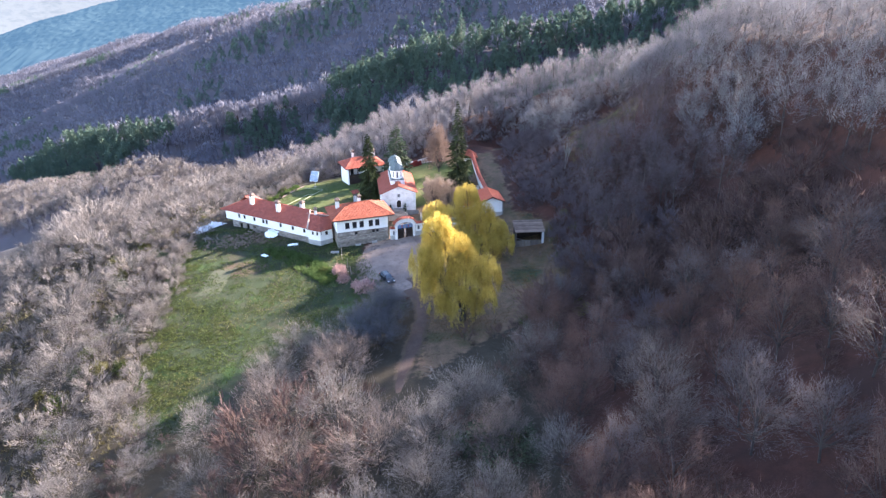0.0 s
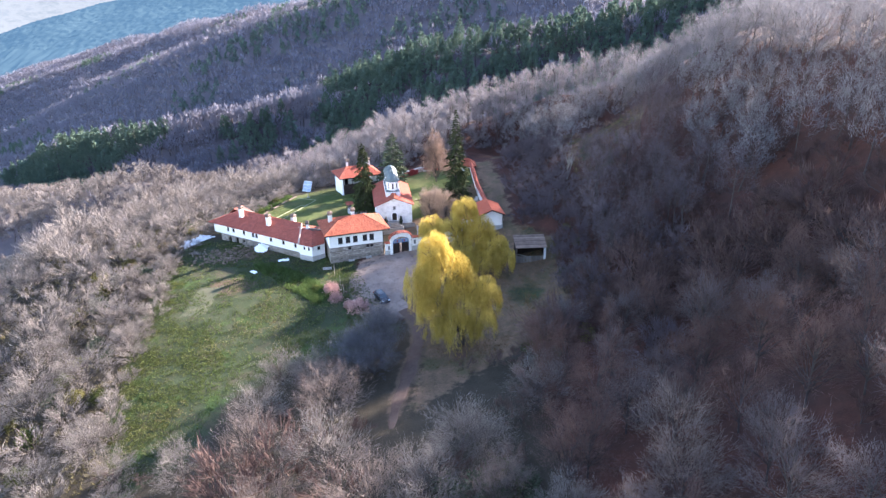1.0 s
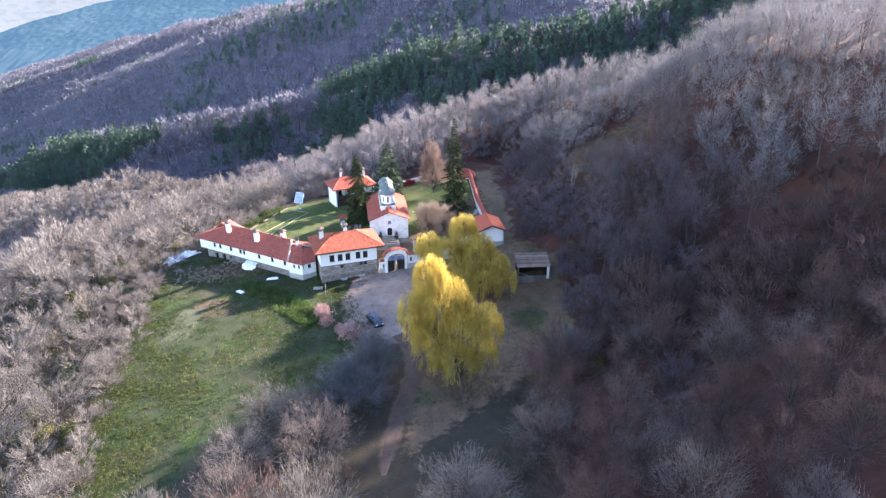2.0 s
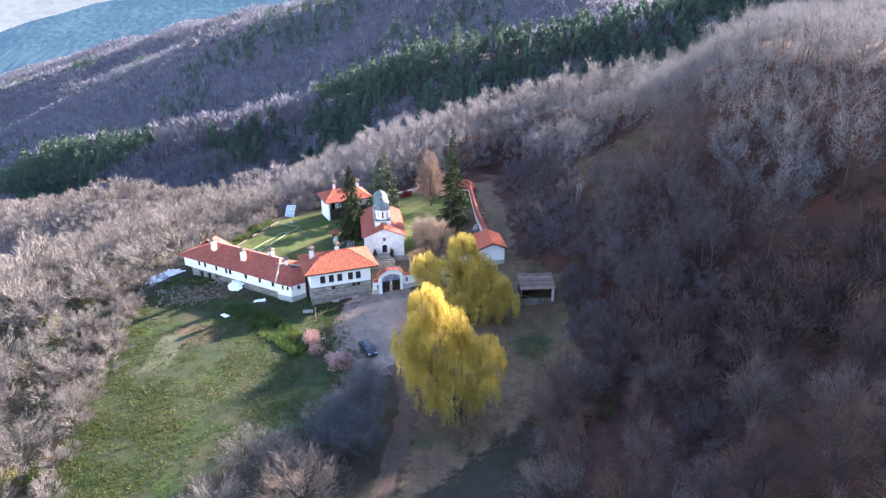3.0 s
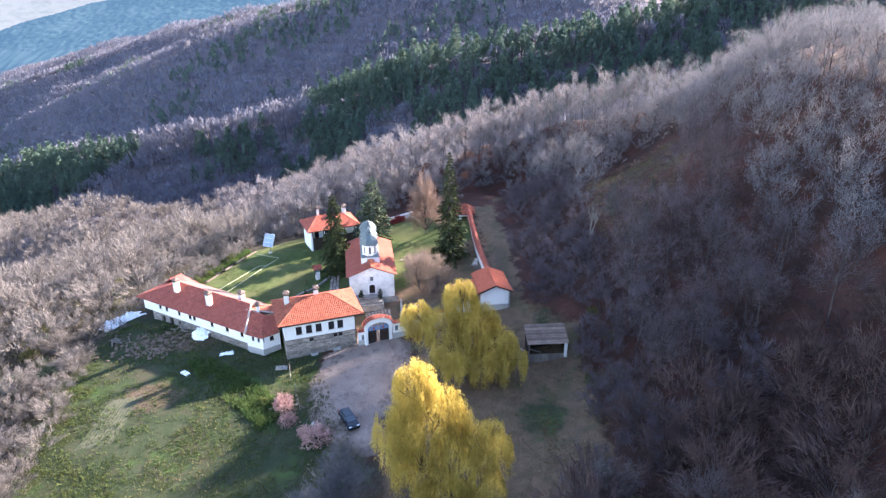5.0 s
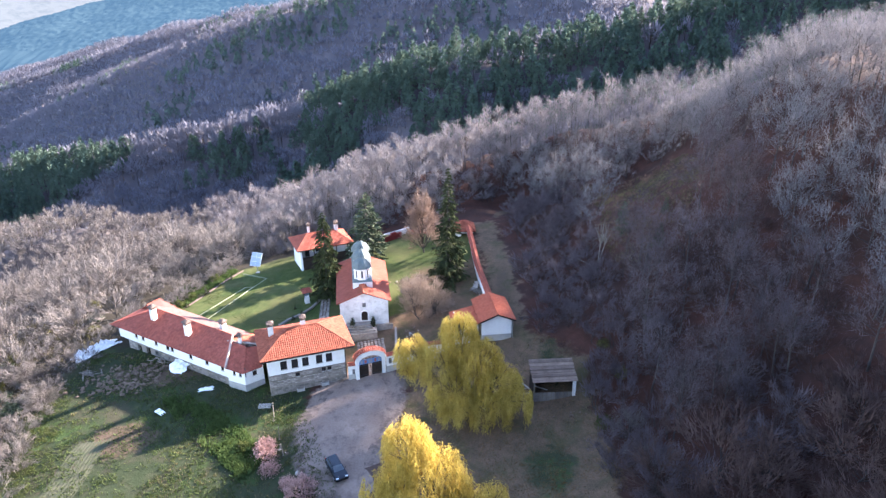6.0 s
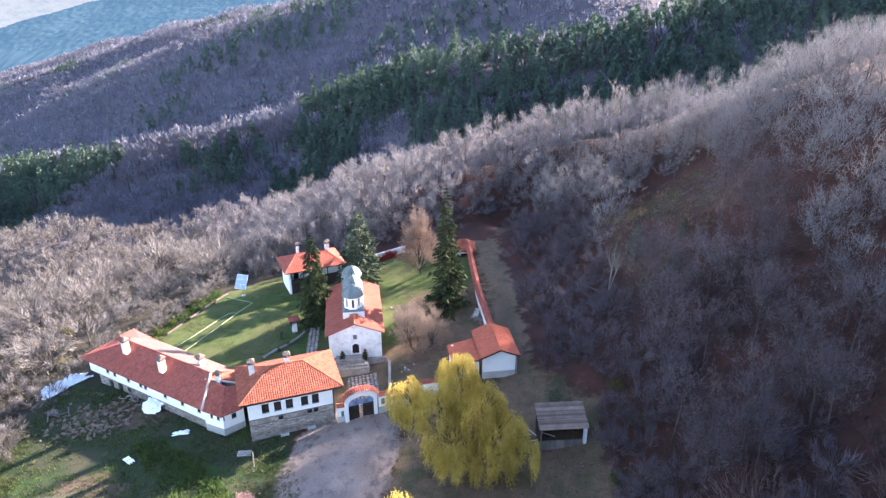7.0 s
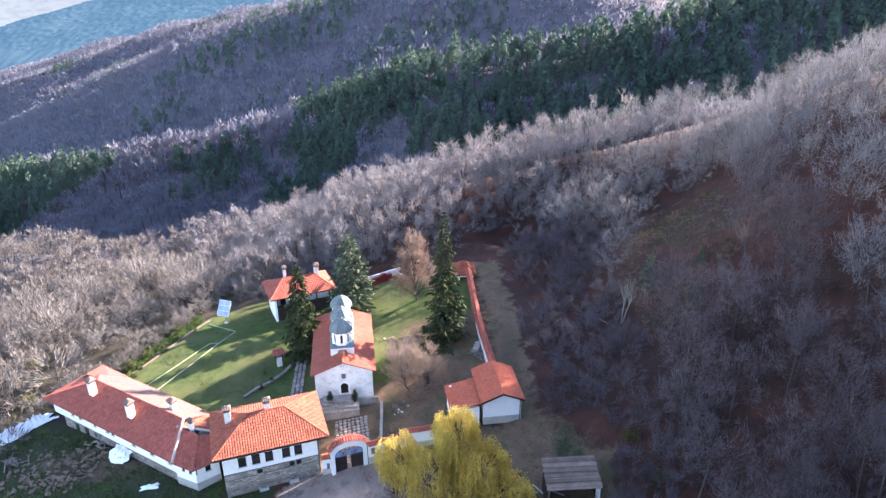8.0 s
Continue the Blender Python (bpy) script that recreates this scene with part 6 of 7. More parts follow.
def yard_wall(name, ax, ay, bx, by, z0, z1a, z1b, label, slant=0.0, niche=False):
    """A plastered wall with a little tiled roof along its top."""
    d = Vector((bx - ax, by - ay))
    g = thing(name, ax, ay, 0, math.degrees(math.atan2(d.y, d.x)), label, "wall")
    L = d.length
    bm = bmesh.new()
    extrude_poly(bm, [(0, z0 + 0.5), (L, z0 + 0.5 + slant), (L, z1b), (0, z1a)], 0.42, Matrix.Translation((0, -0.21, 0)))
    part("wall", bm, M["white"], g)
    bm = bmesh.new()
    extrude_poly(bm, [(0, z0 - 1.5), (L, z0 - 1.5 + slant), (L, z0 + 0.5 + slant), (0, z0 + 0.5)], 0.52, Matrix.Translation((0, -0.26, 0)))
    part("footing", bm, M["plinth"], g)
    for s in (-1, 1):
        p = ((0, s * 0.52, z1a - 0.03), (L, s * 0.52, z1b - 0.03), (L, 0, z1b + 0.24), (0, 0, z1a + 0.24))
        slope(g, p if s < 0 else (p[1], p[0], p[3], p[2]), M["tile_brick"], 0.28, 0.6, 0.07, 0.08)
    cap(g, (0, 0, z1a + 0.26), (L, 0, z1b + 0.26), M["tile_brick"], 0.12)
    if niche:
        part("niche_panel", new_box(0.35, 0.85, -0.24, -0.19, z0 + 0.9, z0 + 1.9), M["icon"], g, "dim painted niche panel")
    return g


gateway()
yard_wall("yard_wall", -13.5, 142.6, -12.25, 142.95, 0.6, 2.9, 2.9, "short white wall between house and gate")
yard_wall("yard_wall", -7.5, 144.2, -3.0, 146.0, 1.2, 3.75, 3.75, "white yard wall with red tile coping beside the gate", niche=True)
yard_wall("yard_wall", -3.0, 146.05, 3.2, 147.6, 1.9, 4.35, 4.35, "white yard wall with red tile coping behind the willow")
yard_wall("yard_wall", 10.0, 157.2, 8.2, 171.0, 4.6, 7.3, 7.6, "white yard wall with red coping running uphill", 0.3)
yard_wall("yard_wall", 8.2, 171.0, 6.9, 190.0, 4.9, 7.6, 8.2, "white yard wall with red coping up to the pavilion", 0.7)
yard_wall("yard_wall", 3.9, 192.2, -7.0, 196.5, 3.2, 5.2, 4.6, "pale yard wall closing the back of the lawn")


# ---- trees and plants of the yard ----
def willow(x, y, lobes, seed, label):
    rng = np.random.default_rng(seed)
    root = tagged(new("willow_tree"), label, "tree", "yellow willows by the gate")
    z0 = hz(x, y) - 0.3
    root.matrix_world = pose(x, y, z0)
    V, T = [], []
    fork = np.array([0.3, 0.6, 3.2])
    prism(V, T, (0, 0, -0.3), fork, 0.62, 0.45, 9)
    B, W, Ls, Ws = [], [], [], []
    for lx, ly, lz, rx, ry, rz, n in lobes:
        n = int(n * 1.35)
        c = np.array([lx - x, ly - y, lz - z0])
        elbow = fork * 0.4 + c * 0.6 + np.array([0, 0, -1.0])
        prism(V, T, fork, elbow, 0.3, 0.18, 6)
        prism(V, T, elbow, c + np.array([0, 0, rz * 0.4]), 0.18, 0.06, 5)
        for _ in range(9):
            d = rng.normal(size=3)
            d[2] = abs(d[2]) * 0.7
            d /= np.linalg.norm(d)
            prism(V, T, elbow * 0.4 + c * 0.6, c + d * (rx, ry, rz) * 0.85, 0.09, 0.025, 4)
        bunches = max(12, n // 17)
        e = rng.normal(size=(bunches, 3))
        e[:, 2] = np.abs(e[:, 2]) * 0.9 - 0.15
        e /= np.linalg.norm(e, axis=1, keepdims=True)
        of = rng.integers(0, bunches, n)
        d = e[of] + rng.normal(size=(n, 3)) * 0.17
        d /= np.linalg.norm(d, axis=1, keepdims=True)
        start = c + d * np.array([rx, ry, rz]) * (rng.uniform(0.66, 1.06, bunches)[of] * rng.uniform(0.93, 1.05, n))[:, None]
        fall = (rng.uniform(0.45, 1.0, bunches)[of] * rng.uniform(0.6, 1.05, n)) * rz * 1.8 * (1 - 0.35 * np.clip(d[:, 2], 0, 1))
        fall = np.minimum(fall, start[:, 2] - 0.9)
        sway = e[of][:, :2] * rng.uniform(0.1, 0.6, (bunches, 1))[of] + rng.normal(size=(n, 2)) * 0.10
        for k in range(11):
            f = (k + rng.uniform(0, 1, n)) / 11
            p = start + np.stack([sway[:, 0] * f, sway[:, 1] * f, -fall * f], 1) + rng.normal(size=(n, 3)) * 0.07
            way = rng.normal(size=(n, 3)) * 0.42
            way[:, 2] -= 1.0
            way[:, :2] += d[:, :2] * 0.25
            B.append(p), W.append(way / np.linalg.norm(way, axis=1, keepdims=True))
            Ls.append(rng.uniform(0.35, 0.75, n)), Ws.append(rng.uniform(0.05, 0.10, n))
    tv, tf = slivers(rng, np.concatenate(B), np.concatenate(W), np.concatenate(Ls), np.concatenate(Ws))
    for nm, (v, t), mt in (("trunk", (np.array(V), np.array(T)), M["bark"]), ("crown", (tv, tf), M["willow"])):
        me = big_mesh(nm, v, t)
        me.materials.append(mt)
        new(nm, me).parent = root


willow(3.1, 103.2, [(-1.2, 107.2, 16.4, 2.9, 2.9, 3.4, 640), (0.6, 105.8, 13.0, 4.4, 3.9, 4.2, 900), (-3.2, 105.4, 12.2, 2.8, 2.9, 3.6, 500), (6.8, 104.8, 10.2, 2.9, 3.0, 3.0, 460), (3.8, 104.2, 10.0, 3.4, 3.3, 3.8, 540),
                    (-1.6, 103.2, 8.4, 2.9, 2.5, 3.6, 420), (6.9, 102.6, 6.4, 2.1, 2.2, 2.8, 300), (2.2, 101.8, 5.6, 3.4, 2.5, 2.8, 420), (-0.6, 101.6, 4.4, 2.2, 2.0, 2.0, 220)], 1, "tall golden weeping willow beside the dirt road")
willow(5.2, 132.0, [(4.2, 135.4, 13.4, 2.7, 2.6, 3.0, 620), (-2.6, 135.8, 9.6, 2.5, 2.6, 2.8, 480), (1.4, 134.2, 9.2, 3.4, 3.0, 3.2, 560), (7.2, 133.4, 9.8, 3.6, 3.4, 3.4, 700), (9.8, 131.6, 7.2, 3.4, 3.2, 3.2, 620), (3.0, 131.0, 6.4, 3.4, 2.7, 2.6, 440), (12.4, 130.2, 5.4, 2.4, 2.6, 2.6, 340), (8.6, 129.6, 5.0, 3.2, 2.4, 2.4, 400), (4.6, 129.0, 4.6, 2.2, 2.0, 1.8, 240)], 2, "yellow weeping willow leaning over the yard wall")


def conifer_at(name, x, y, form, mat, label):
    plant(name, tree_parts(name, form, (M["bark"], mat)), x, y, 1.0, 0.0, label, "tree")


conifer_at("spruce_tree", 2.5, 169.6, conifer(201, 24.0, 3.7, 36, 15, 26, 0.05, 0.75, 0.75, 0.85), M["needle"], "tall dark green spruce standing in the yard")
conifer_at("spruce_tree", -21.2, 168.9, conifer(202, 18.0, 3.0, 32, 15, 26, 0.05, 1.0, 0.75, 0.55), M["needle"], "dark drooping spruce beside the church")
conifer_at("fir_tree", -15.0, 184.6, conifer(203, 15.6, 4.3, 28, 16, 26, 0.05, 0.3, 0.75, 0.62), M["needle_blue"], "grey-green fir behind the church")
plant("larch_tree", tree_parts("larch_tree", dome_tree(210, 13.5, 3.6, 46, 4, 8500, 0.9, 0.050, 0.16, 1, 0.35, 0.42), (M["bark"], M["twig_larch"])), -2.8, 184.0, 1.2, 40, "leafless rosy tan tree with fine dense twigs", "tree")
yard_tree = tree_parts("bare_tree", dome_tree(211, 9.4, 2.9, 40, 4, 7500, 0.85, 0.036, 0.10, 2, 0.3, 0.45), (M["bark"], M["twig_yard"]))
plant("bare_tree", yard_tree, -2.0, 158.4, 1.22, 10, "leafless brown tree beside the church", "tree", "yard trees")
plant("bare_tree", yard_tree, -4.6, 163.5, 0.8, 100, "leafless brown tree beside the church", "tree", "yard trees")
dark_shrub = tree_parts("shrub", SCRUB_NEAR[0], (M["bark"], M["twig_slate"]))
for k, (sx, sy, sc) in enumerate(((-11.6, 103.5, 0.95), (-10.6, 108.2, 0.85), (-13.0, 99.6, 0.9), (-12.6, 111.2, 0.6), (-10.0, 98.8, 0.8), (-10.8, 95.0, 0.75), (-14.2, 95.6, 0.8), (-16.6, 100.6, 0.7), (-10.3, 106.0, 0.8), (-15.0, 103.6, 0.65))):
    plant("shrub", dark_shrub, sx, sy, sc, 70 * k, "dark leafless shrub beside the dirt road", "shrub", "roadside shrubs")
pale_shrub = tree_parts("shrub", SCRUB_NEAR[2], (M["bark"], M["twig_tan"]))
for k, (sx, sy, sc) in enumerate(((-11.9, 115.2, 0.42), (-10.2, 114.4, 0.35), (16.5, 98.5, 0.7), (20.5, 101.5, 0.8), (26.2, 117, 0.55), (26.5, 124, 0.6), (13.0, 78.0, 1.0), (-20.5, 93.5, 0.9), (-25.5, 95.0, 0.8), (-17.5, 90.5, 0.85))):
    plant("shrub", pale_shrub, sx, sy, sc, 50 * k, "pale tan leafless shrub", "shrub")


def leaf_dome(rng, r, h, n, size):
    d = rng.normal(size=(n, 3))
    d[:, 2] = np.abs(d[:, 2])
    d /= np.linalg.norm(d, axis=1, keepdims=True)
    lump = 1 + 0.25 * np.sin(d[:, 0] * 5) * np.sin(d[:, 1] * 6 + 1) + 0.12 * np.sin(d[:, 2] * 13)
    p = d * np.array([r, r, h]) * (rng.uniform(0.55, 1.02, n) * lump)[:, None]
    way = d * 0.6 + rng.normal(size=(n, 3)) * 0.6
    way /= np.linalg.norm(way, axis=1, keepdims=True)
    V, T = [], []
    for k in range(7):
        w = 2 * math.pi * k / 7
        prism(V, T, (0, 0, -0.2), (math.cos(w) * r * 0.6, math.sin(w) * r * 0.6, h * 0.7), 0.05, 0.015, 4)
    return (np.array(V), np.array(T)), slivers(rng, p, way, size * rng.uniform(0.6, 1.3, n), size * 0.5 * rng.uniform(0.6, 1.3, n))


brng = np.random.default_rng(77)
BALL = dome_tree(95, 4.4, 3.3, 34, 1, 4200, 0.6, 0.04, 0.10, 1, 0.25, 0.45, 4)
ash_ball, tan_ball = (tree_parts("shrub", BALL, (M["bark"], M[m])) for m in ("twig_ash", "twig_tan"))
M["olive_leaf"] = leafy("olive_leaves", (0.085, 0.085, 0.028), (0.20, 0.185, 0.070), 1.2, 0.3)
rose = tree_parts("bush", leaf_dome(brng, 1.7, 1.9, 1500, 0.28), (M["bark"], M["rose_leaf"]), ("stems", "leaves"))
green = tree_parts("bush", leaf_dome(brng, 1.4, 1.7, 1300, 0.26), (M["bark"], M["green_leaf"]), ("stems", "leaves"))
for sx, sy, sc in ((-16.6, 119.2, 1.3), (-23.2, 127.4, 0.95), (-23.0, 126.2, 1.0), (-21.6, 123.2, 0.8), (-18.6, 120.6, 0.7)):
    plant("bush", rose, sx, sy, sc, sx * 40, "rounded bush with faded rose-pink leaves", "bush", "pink bushes by the forecourt")
for sx, sy, sc in ((7.3, 61.5, 1.5), (6.2, 63.2, 1.0), (14.2, 98.0, 1.0), (17.0, 100.0, 1.1), (24.5, 128.5, 0.9), (-26.5, 127.5, 0.7), (-49.5, 165.0, 0.8), (-51.0, 168.5, 0.9), (-50.0, 172.0, 0.8), (-47.5, 180.0, 0.9), (-53.5, 163.0, 0.9), (-56.5, 96.0, 1.2), (-64.0, 88.0, 1.4), (-61.0, 80.0, 1.2), (-66.0, 102.0, 1.1)):
    plant("bush", green, sx, sy, sc, sx * 31, "bushy olive-green shrub among dry grass", "bush")
olive = tree_parts("bush", leaf_dome(brng, 1.9, 2.2, 1100, 0.34), (M["bark"], M["olive_leaf"]), ("stems", "leaves"))
dark_bush = tree_parts("bush", leaf_dome(brng, 2.1, 2.4, 1100, 0.36), (M["bark"], M["needle_blue"]), ("stems", "leaves"))
for sx, sy, sc in ((7.0, 64.6, 1.1), (5.2, 62.0, 1.25), (9.4, 61.8, 1.0), (3.0, 61.5, 0.9), (6.6, 58.6, 1.2), (10.2, 57.6, 0.9), (1.2, 64.0, 0.8), (15.2, 92.5, 0.8), (17.5, 94.0, 0.7)):
    plant("bush", dark_bush, sx, sy, sc, sx * 53, "dark green ivy-covered bush below the road", "bush", "dark bushes below the road")
for kind, sx, sy, sc in ((ash_ball, -62.6, 139.6, 1.0), (tan_ball, -66.5, 134.0, 0.9), (tan_ball, -63.5, 128.0, 0.8), (ash_ball, -69.0, 146.0, 0.9)):
    plant("shrub", kind, sx, sy, sc, sx * 29, "large round leafless bush at the field corner", "shrub", "bushes at the field corner")
for k in range(46):
    sx, sy = brng.uniform(-78, -40), brng.uniform(52, 175)
    if sx < -46 + 0.25 * (sy - 100) - 2 and near_edge(sx, sy, CLEARING) < -1:
        plant("bush", (olive, dark_bush)[k % 5 < 2], float(sx), float(sy), float(brng.uniform(0.5, 1.1)), float(sx * 31), "dark evergreen bush among the scrub" if k % 5 < 2 else "yellow-olive bush among the scrub", "bush", "bushes in the scrub")
cone = tree_parts("dwarf_cypress", conifer(221, 2.0, 0.55, 14, 9, 9, 0.03, 0.1, 0.22, 0.7), (M["bark"], M["needle"]))
for sx, sy, sc in ((-47.1, 173.0, 0.95), (-45.6, 176.6, 0.65), (-44.2, 180.0, 0.6), (-49.2, 168.0, 0.55), (-26.4, 160.5, 0.6), (-25.2, 162.3, 0.55), (-26.9, 164.4, 0.4)):
    plant("dwarf_cypress", cone, sx, sy, sc, sx * 17, "small clipped dark green cypress on the lawn edge", "shrub", "cypresses round the lawn")


def potted(x, y, z):
    g = thing("potted_cypress", x, y, z, 0, "slim dark cypress in a dark pot on the church steps", "plant", "potted cypresses by the door")
    bm = bmesh.new()
    bmesh.ops.create_cone(bm, cap_ends=True, segments=12, radius1=0.2, radius2=0.28, depth=0.45, matrix=Matrix.Translation((0, 0, 0.225)))
    part("pot", bm, M["iron"], g)
    for nm, me in tree_parts("cypress", conifer(222, 1.8, 0.3, 14, 9, 8, 0.02, 0.0, 0.2, 0.5), (M["bark"], M["needle"])):
        p = new(nm, me)
        p.parent = g
        p.location = (0, 0, 0.4)


potted(-14.35, 154.6, 2.62)
potted(-10.75, 155.15, 2.62)


# ---- car ----
def car():
    M["car_paint"] = mottled("dark_blue_car_paint", (0.006, 0.012, 0.020), (0.010, 0.018, 0.029), 3.0, 0.8, 0.22, 0.35, 0.0, 0.6)
    M["tyre"] = mottled("tyre_rubber", (0.012, 0.012, 0.012), (0.03, 0.03, 0.03), 9.0, 2.0, 0.9)
    M["rim"] = mottled("alloy", (0.35, 0.36, 0.38), (0.5, 0.5, 0.52), 9.0, 2.0, 0.35, 0.8)
    M["lamp"] = mottled("lamp_glass", (0.55, 0.57, 0.6), (0.7, 0.72, 0.75), 9.0, 2.0, 0.1)
    M["tail"] = mottled("tail_lamp", (0.25, 0.015, 0.012), (0.35, 0.03, 0.02), 9.0, 2.0, 0.2)
    x, y = -12.35, 122.6
    g = thing("car", x, y, hz(x, y) + 0.09, -60.5, "dark blue estate car parked on the gravel", "car")
    side = [(-2.2, 0.32), (-2.22, 0.75), (-2.15, 0.98), (-1.95, 1.05), (1.05, 1.0), (1.75, 0.88), (2.15, 0.72), (2.22, 0.45), (2.15, 0.3)]
    bm = bmesh.new()
    rows = [[bm.verts.new((px, s * (0.88 - (0.06 if pz > 0.9 else 0)), pz)) for px, pz in side] for s in (-1, 1)]
    bm.faces.new(rows[0]), bm.faces.new(rows[1][::-1])
    for i in range(len(side)):
        j = (i + 1) % len(side)
        bm.faces.new((rows[0][i], rows[1][i], rows[1][j], rows[0][j]))
    bmesh.ops.bevel(bm, geom=bm.edges[:], offset=0.05, segments=2, affect="EDGES")
    part("body", bm, M["car_paint"], g)
    lo, hi = [(-2.05, 1.0), (1.15, 0.98)], [(-1.75, 1.5), (0.25, 1.52)]
    bm = bmesh.new()
    a = [bm.verts.new((px, s * 0.80, pz)) for s in (-1, 1) for px, pz in lo]
    b = [bm.verts.new((px, s * 0.64, pz)) for s in (-1, 1) for px, pz in hi]
    bm.faces.new((a[0], a[1], b[1], b[0])), bm.faces.new((a[2], b[2], b[3], a[3]))
    bm.faces.new((a[0], b[0], b[2], a[2])), bm.faces.new((a[1], a[3], b[3], b[1])), bm.faces.new((b[0], b[1], b[3], b[2]))
    bmesh.ops.bevel(bm, geom=bm.edges[:], offset=0.05, segments=2, affect="EDGES")
    part("cabin", bm, M["car_paint"], g)

    def pane(nm, pts):
        bm = bmesh.new()
        bm.faces.new([bm.verts.new(p) for p in pts])
        bmesh.ops.solidify(bm, geom=bm.faces[:], thickness=0.02)
        part(nm, bm, M["car_glass"], g)

    M["car_glass"] = mottled("car_glass", (0.10, 0.13, 0.16), (0.18, 0.22, 0.26), 2.0, 0.5, 0.08, 0.0, 0.0, 0.7)
    pane("windscreen", [(1.10, -0.72, 1.035), (1.10, 0.72, 1.035), (0.36, 0.60, 1.49), (0.36, -0.60, 1.49)])
    pane("rear_window", [(-2.03, -0.70, 1.10), (-1.82, -0.58, 1.46), (-1.82, 0.58, 1.46), (-2.03, 0.70, 1.10)])
    for s in (-1, 1):
        for xa, xb in ((-1.75, -0.85), (-0.75, 0.05), (0.12, 0.78)):
            pane("side_window", [(xa, s * 0.81, 1.06), (xb, s * 0.81, 1.06), (min(xb, 0.25 + (xb > 0.5) * 0.1), s * 0.67, 1.44), (xa + 0.05, s * 0.67, 1.44)])
        part("headlight", new_box(1.95, 2.17, s * 0.62 - 0.2, s * 0.62 + 0.2, 0.66, 0.80, bevel=0.03), M["lamp"], g)
        part("tail_light", new_box(-2.24, -2.12, s * 0.74 - 0.1, s * 0.74 + 0.1, 0.75, 1.05, bevel=0.02), M["tail"], g)
        part("mirror", new_box(0.72, 0.86, s * 0.95 - 0.09, s * 0.95 + 0.09, 1.0, 1.14, bevel=0.03), M["car_paint"], g)
        part("roof_rail", new_box(-1.6, 0.15, s * 0.58 - 0.02, s * 0.58 + 0.02, 1.53, 1.57), M["iron"], g)
        for wx in (-1.35, 1.38):
            bm = bmesh.new()
            bmesh.ops.create_cone(bm, cap_ends=True, segments=18, radius1=0.33, radius2=0.33, depth=0.21, matrix=pose(wx, s * 0.8, 0.33, 90))
            w = part("wheel", bm, M["tyre"], g)
            bm = bmesh.new()
            bmesh.ops.create_cone(bm, cap_ends=True, segments=14, radius1=0.21, radius2=0.21, depth=0.02, matrix=pose(wx, s * 0.915, 0.33, 90))
            part("rim", bm, M["rim"], w)
    part("bumper", new_box(2.1, 2.28, -0.8, 0.8, 0.32, 0.55, bevel=0.04), M["car_paint"], g)
    part("grille", new_box(2.17, 2.25, -0.38, 0.38, 0.58, 0.70), M["iron"], g)


car()


# ---- solar panel, wayside shrine ----
def solar_panel():
    x, y = -39.0, 182.4
    # the cells' pale blue is sky reflection put into the base colour
    M["cell"] = mottled("reflected_sky_solar_glass", (0.20, 0.26, 0.33), (0.30, 0.36, 0.43), 2.0, 0.6, 0.15, 0.0, 0.0, 0.6)
    g = thing("solar_panel", x, y, hz(x, y), -16, "white-framed solar panel of six modules on a post", "solar panel")
    bm = bmesh.new()
    bmesh.ops.create_cone(bm, cap_ends=True, segments=12, radius1=0.09, radius2=0.08, depth=2.9, matrix=Matrix.Translation((0, 0, 1.35)))
    part("post", bm, M["rim"], g)
    m = pose(0, -0.12, 3.2, 58, 0, 0)
    fr = part("panel_frame", new_box(-1.25, 1.25, -1.5, 1.5, -0.05, 0.0, bevel=0.01), M["white"], g, "", m)
    for i in range(2):
        for j in range(3):
            part("module", new_box(-1.19 + 1.22 * i, -0.03 + 1.22 * i, -1.44 + 0.97 * j, -0.52 + 0.97 * j, 0.001, 0.025), M["cell"], fr)
    part("foot", new_box(-0.35, 0.35, -0.35, 0.35, -0.3, 0.12), M["plinth"], g)


def shrine():
    x, y = -25.0, 166.7
    g = thing("wayside_shrine", x, y, hz(x, y), 25, "small white pillar shrine with a rust-red tile roof", "shrine")
    part("pillar", new_box(-0.42, 0.42, -0.42, 0.42, -0.3, 1.7, bevel=0.04), M["old_white"], g)
    for sx in (-0.55, 0.55):
        for sy in (-0.55, 0.55):
            part("post", new_box(sx - 0.06, sx + 0.06, sy - 0.06, sy + 0.06, 1.3, 2.6), M["dark_wood"], g)
    part("lantern_house", new_box(-0.4, 0.4, -0.4, 0.4, 1.7, 2.4), M["icon"], g)
    for poly in (((-1.0, -0.9, 2.5), (1.0, -0.9, 2.5), (0.8, 0, 3.1), (-0.8, 0, 3.1)), ((1.0, 0.9, 2.5), (-1.0, 0.9, 2.5), (-0.8, 0, 3.1), (0.8, 0, 3.1))):
        slope(g, poly, M["tile_red"], 0.28, 0.4, 0.07, 0.06)
    cap(g, (-0.85, 0, 3.12), (0.85, 0, 3.12), M["tile_red"], 0.1)


solar_panel()
shrine()


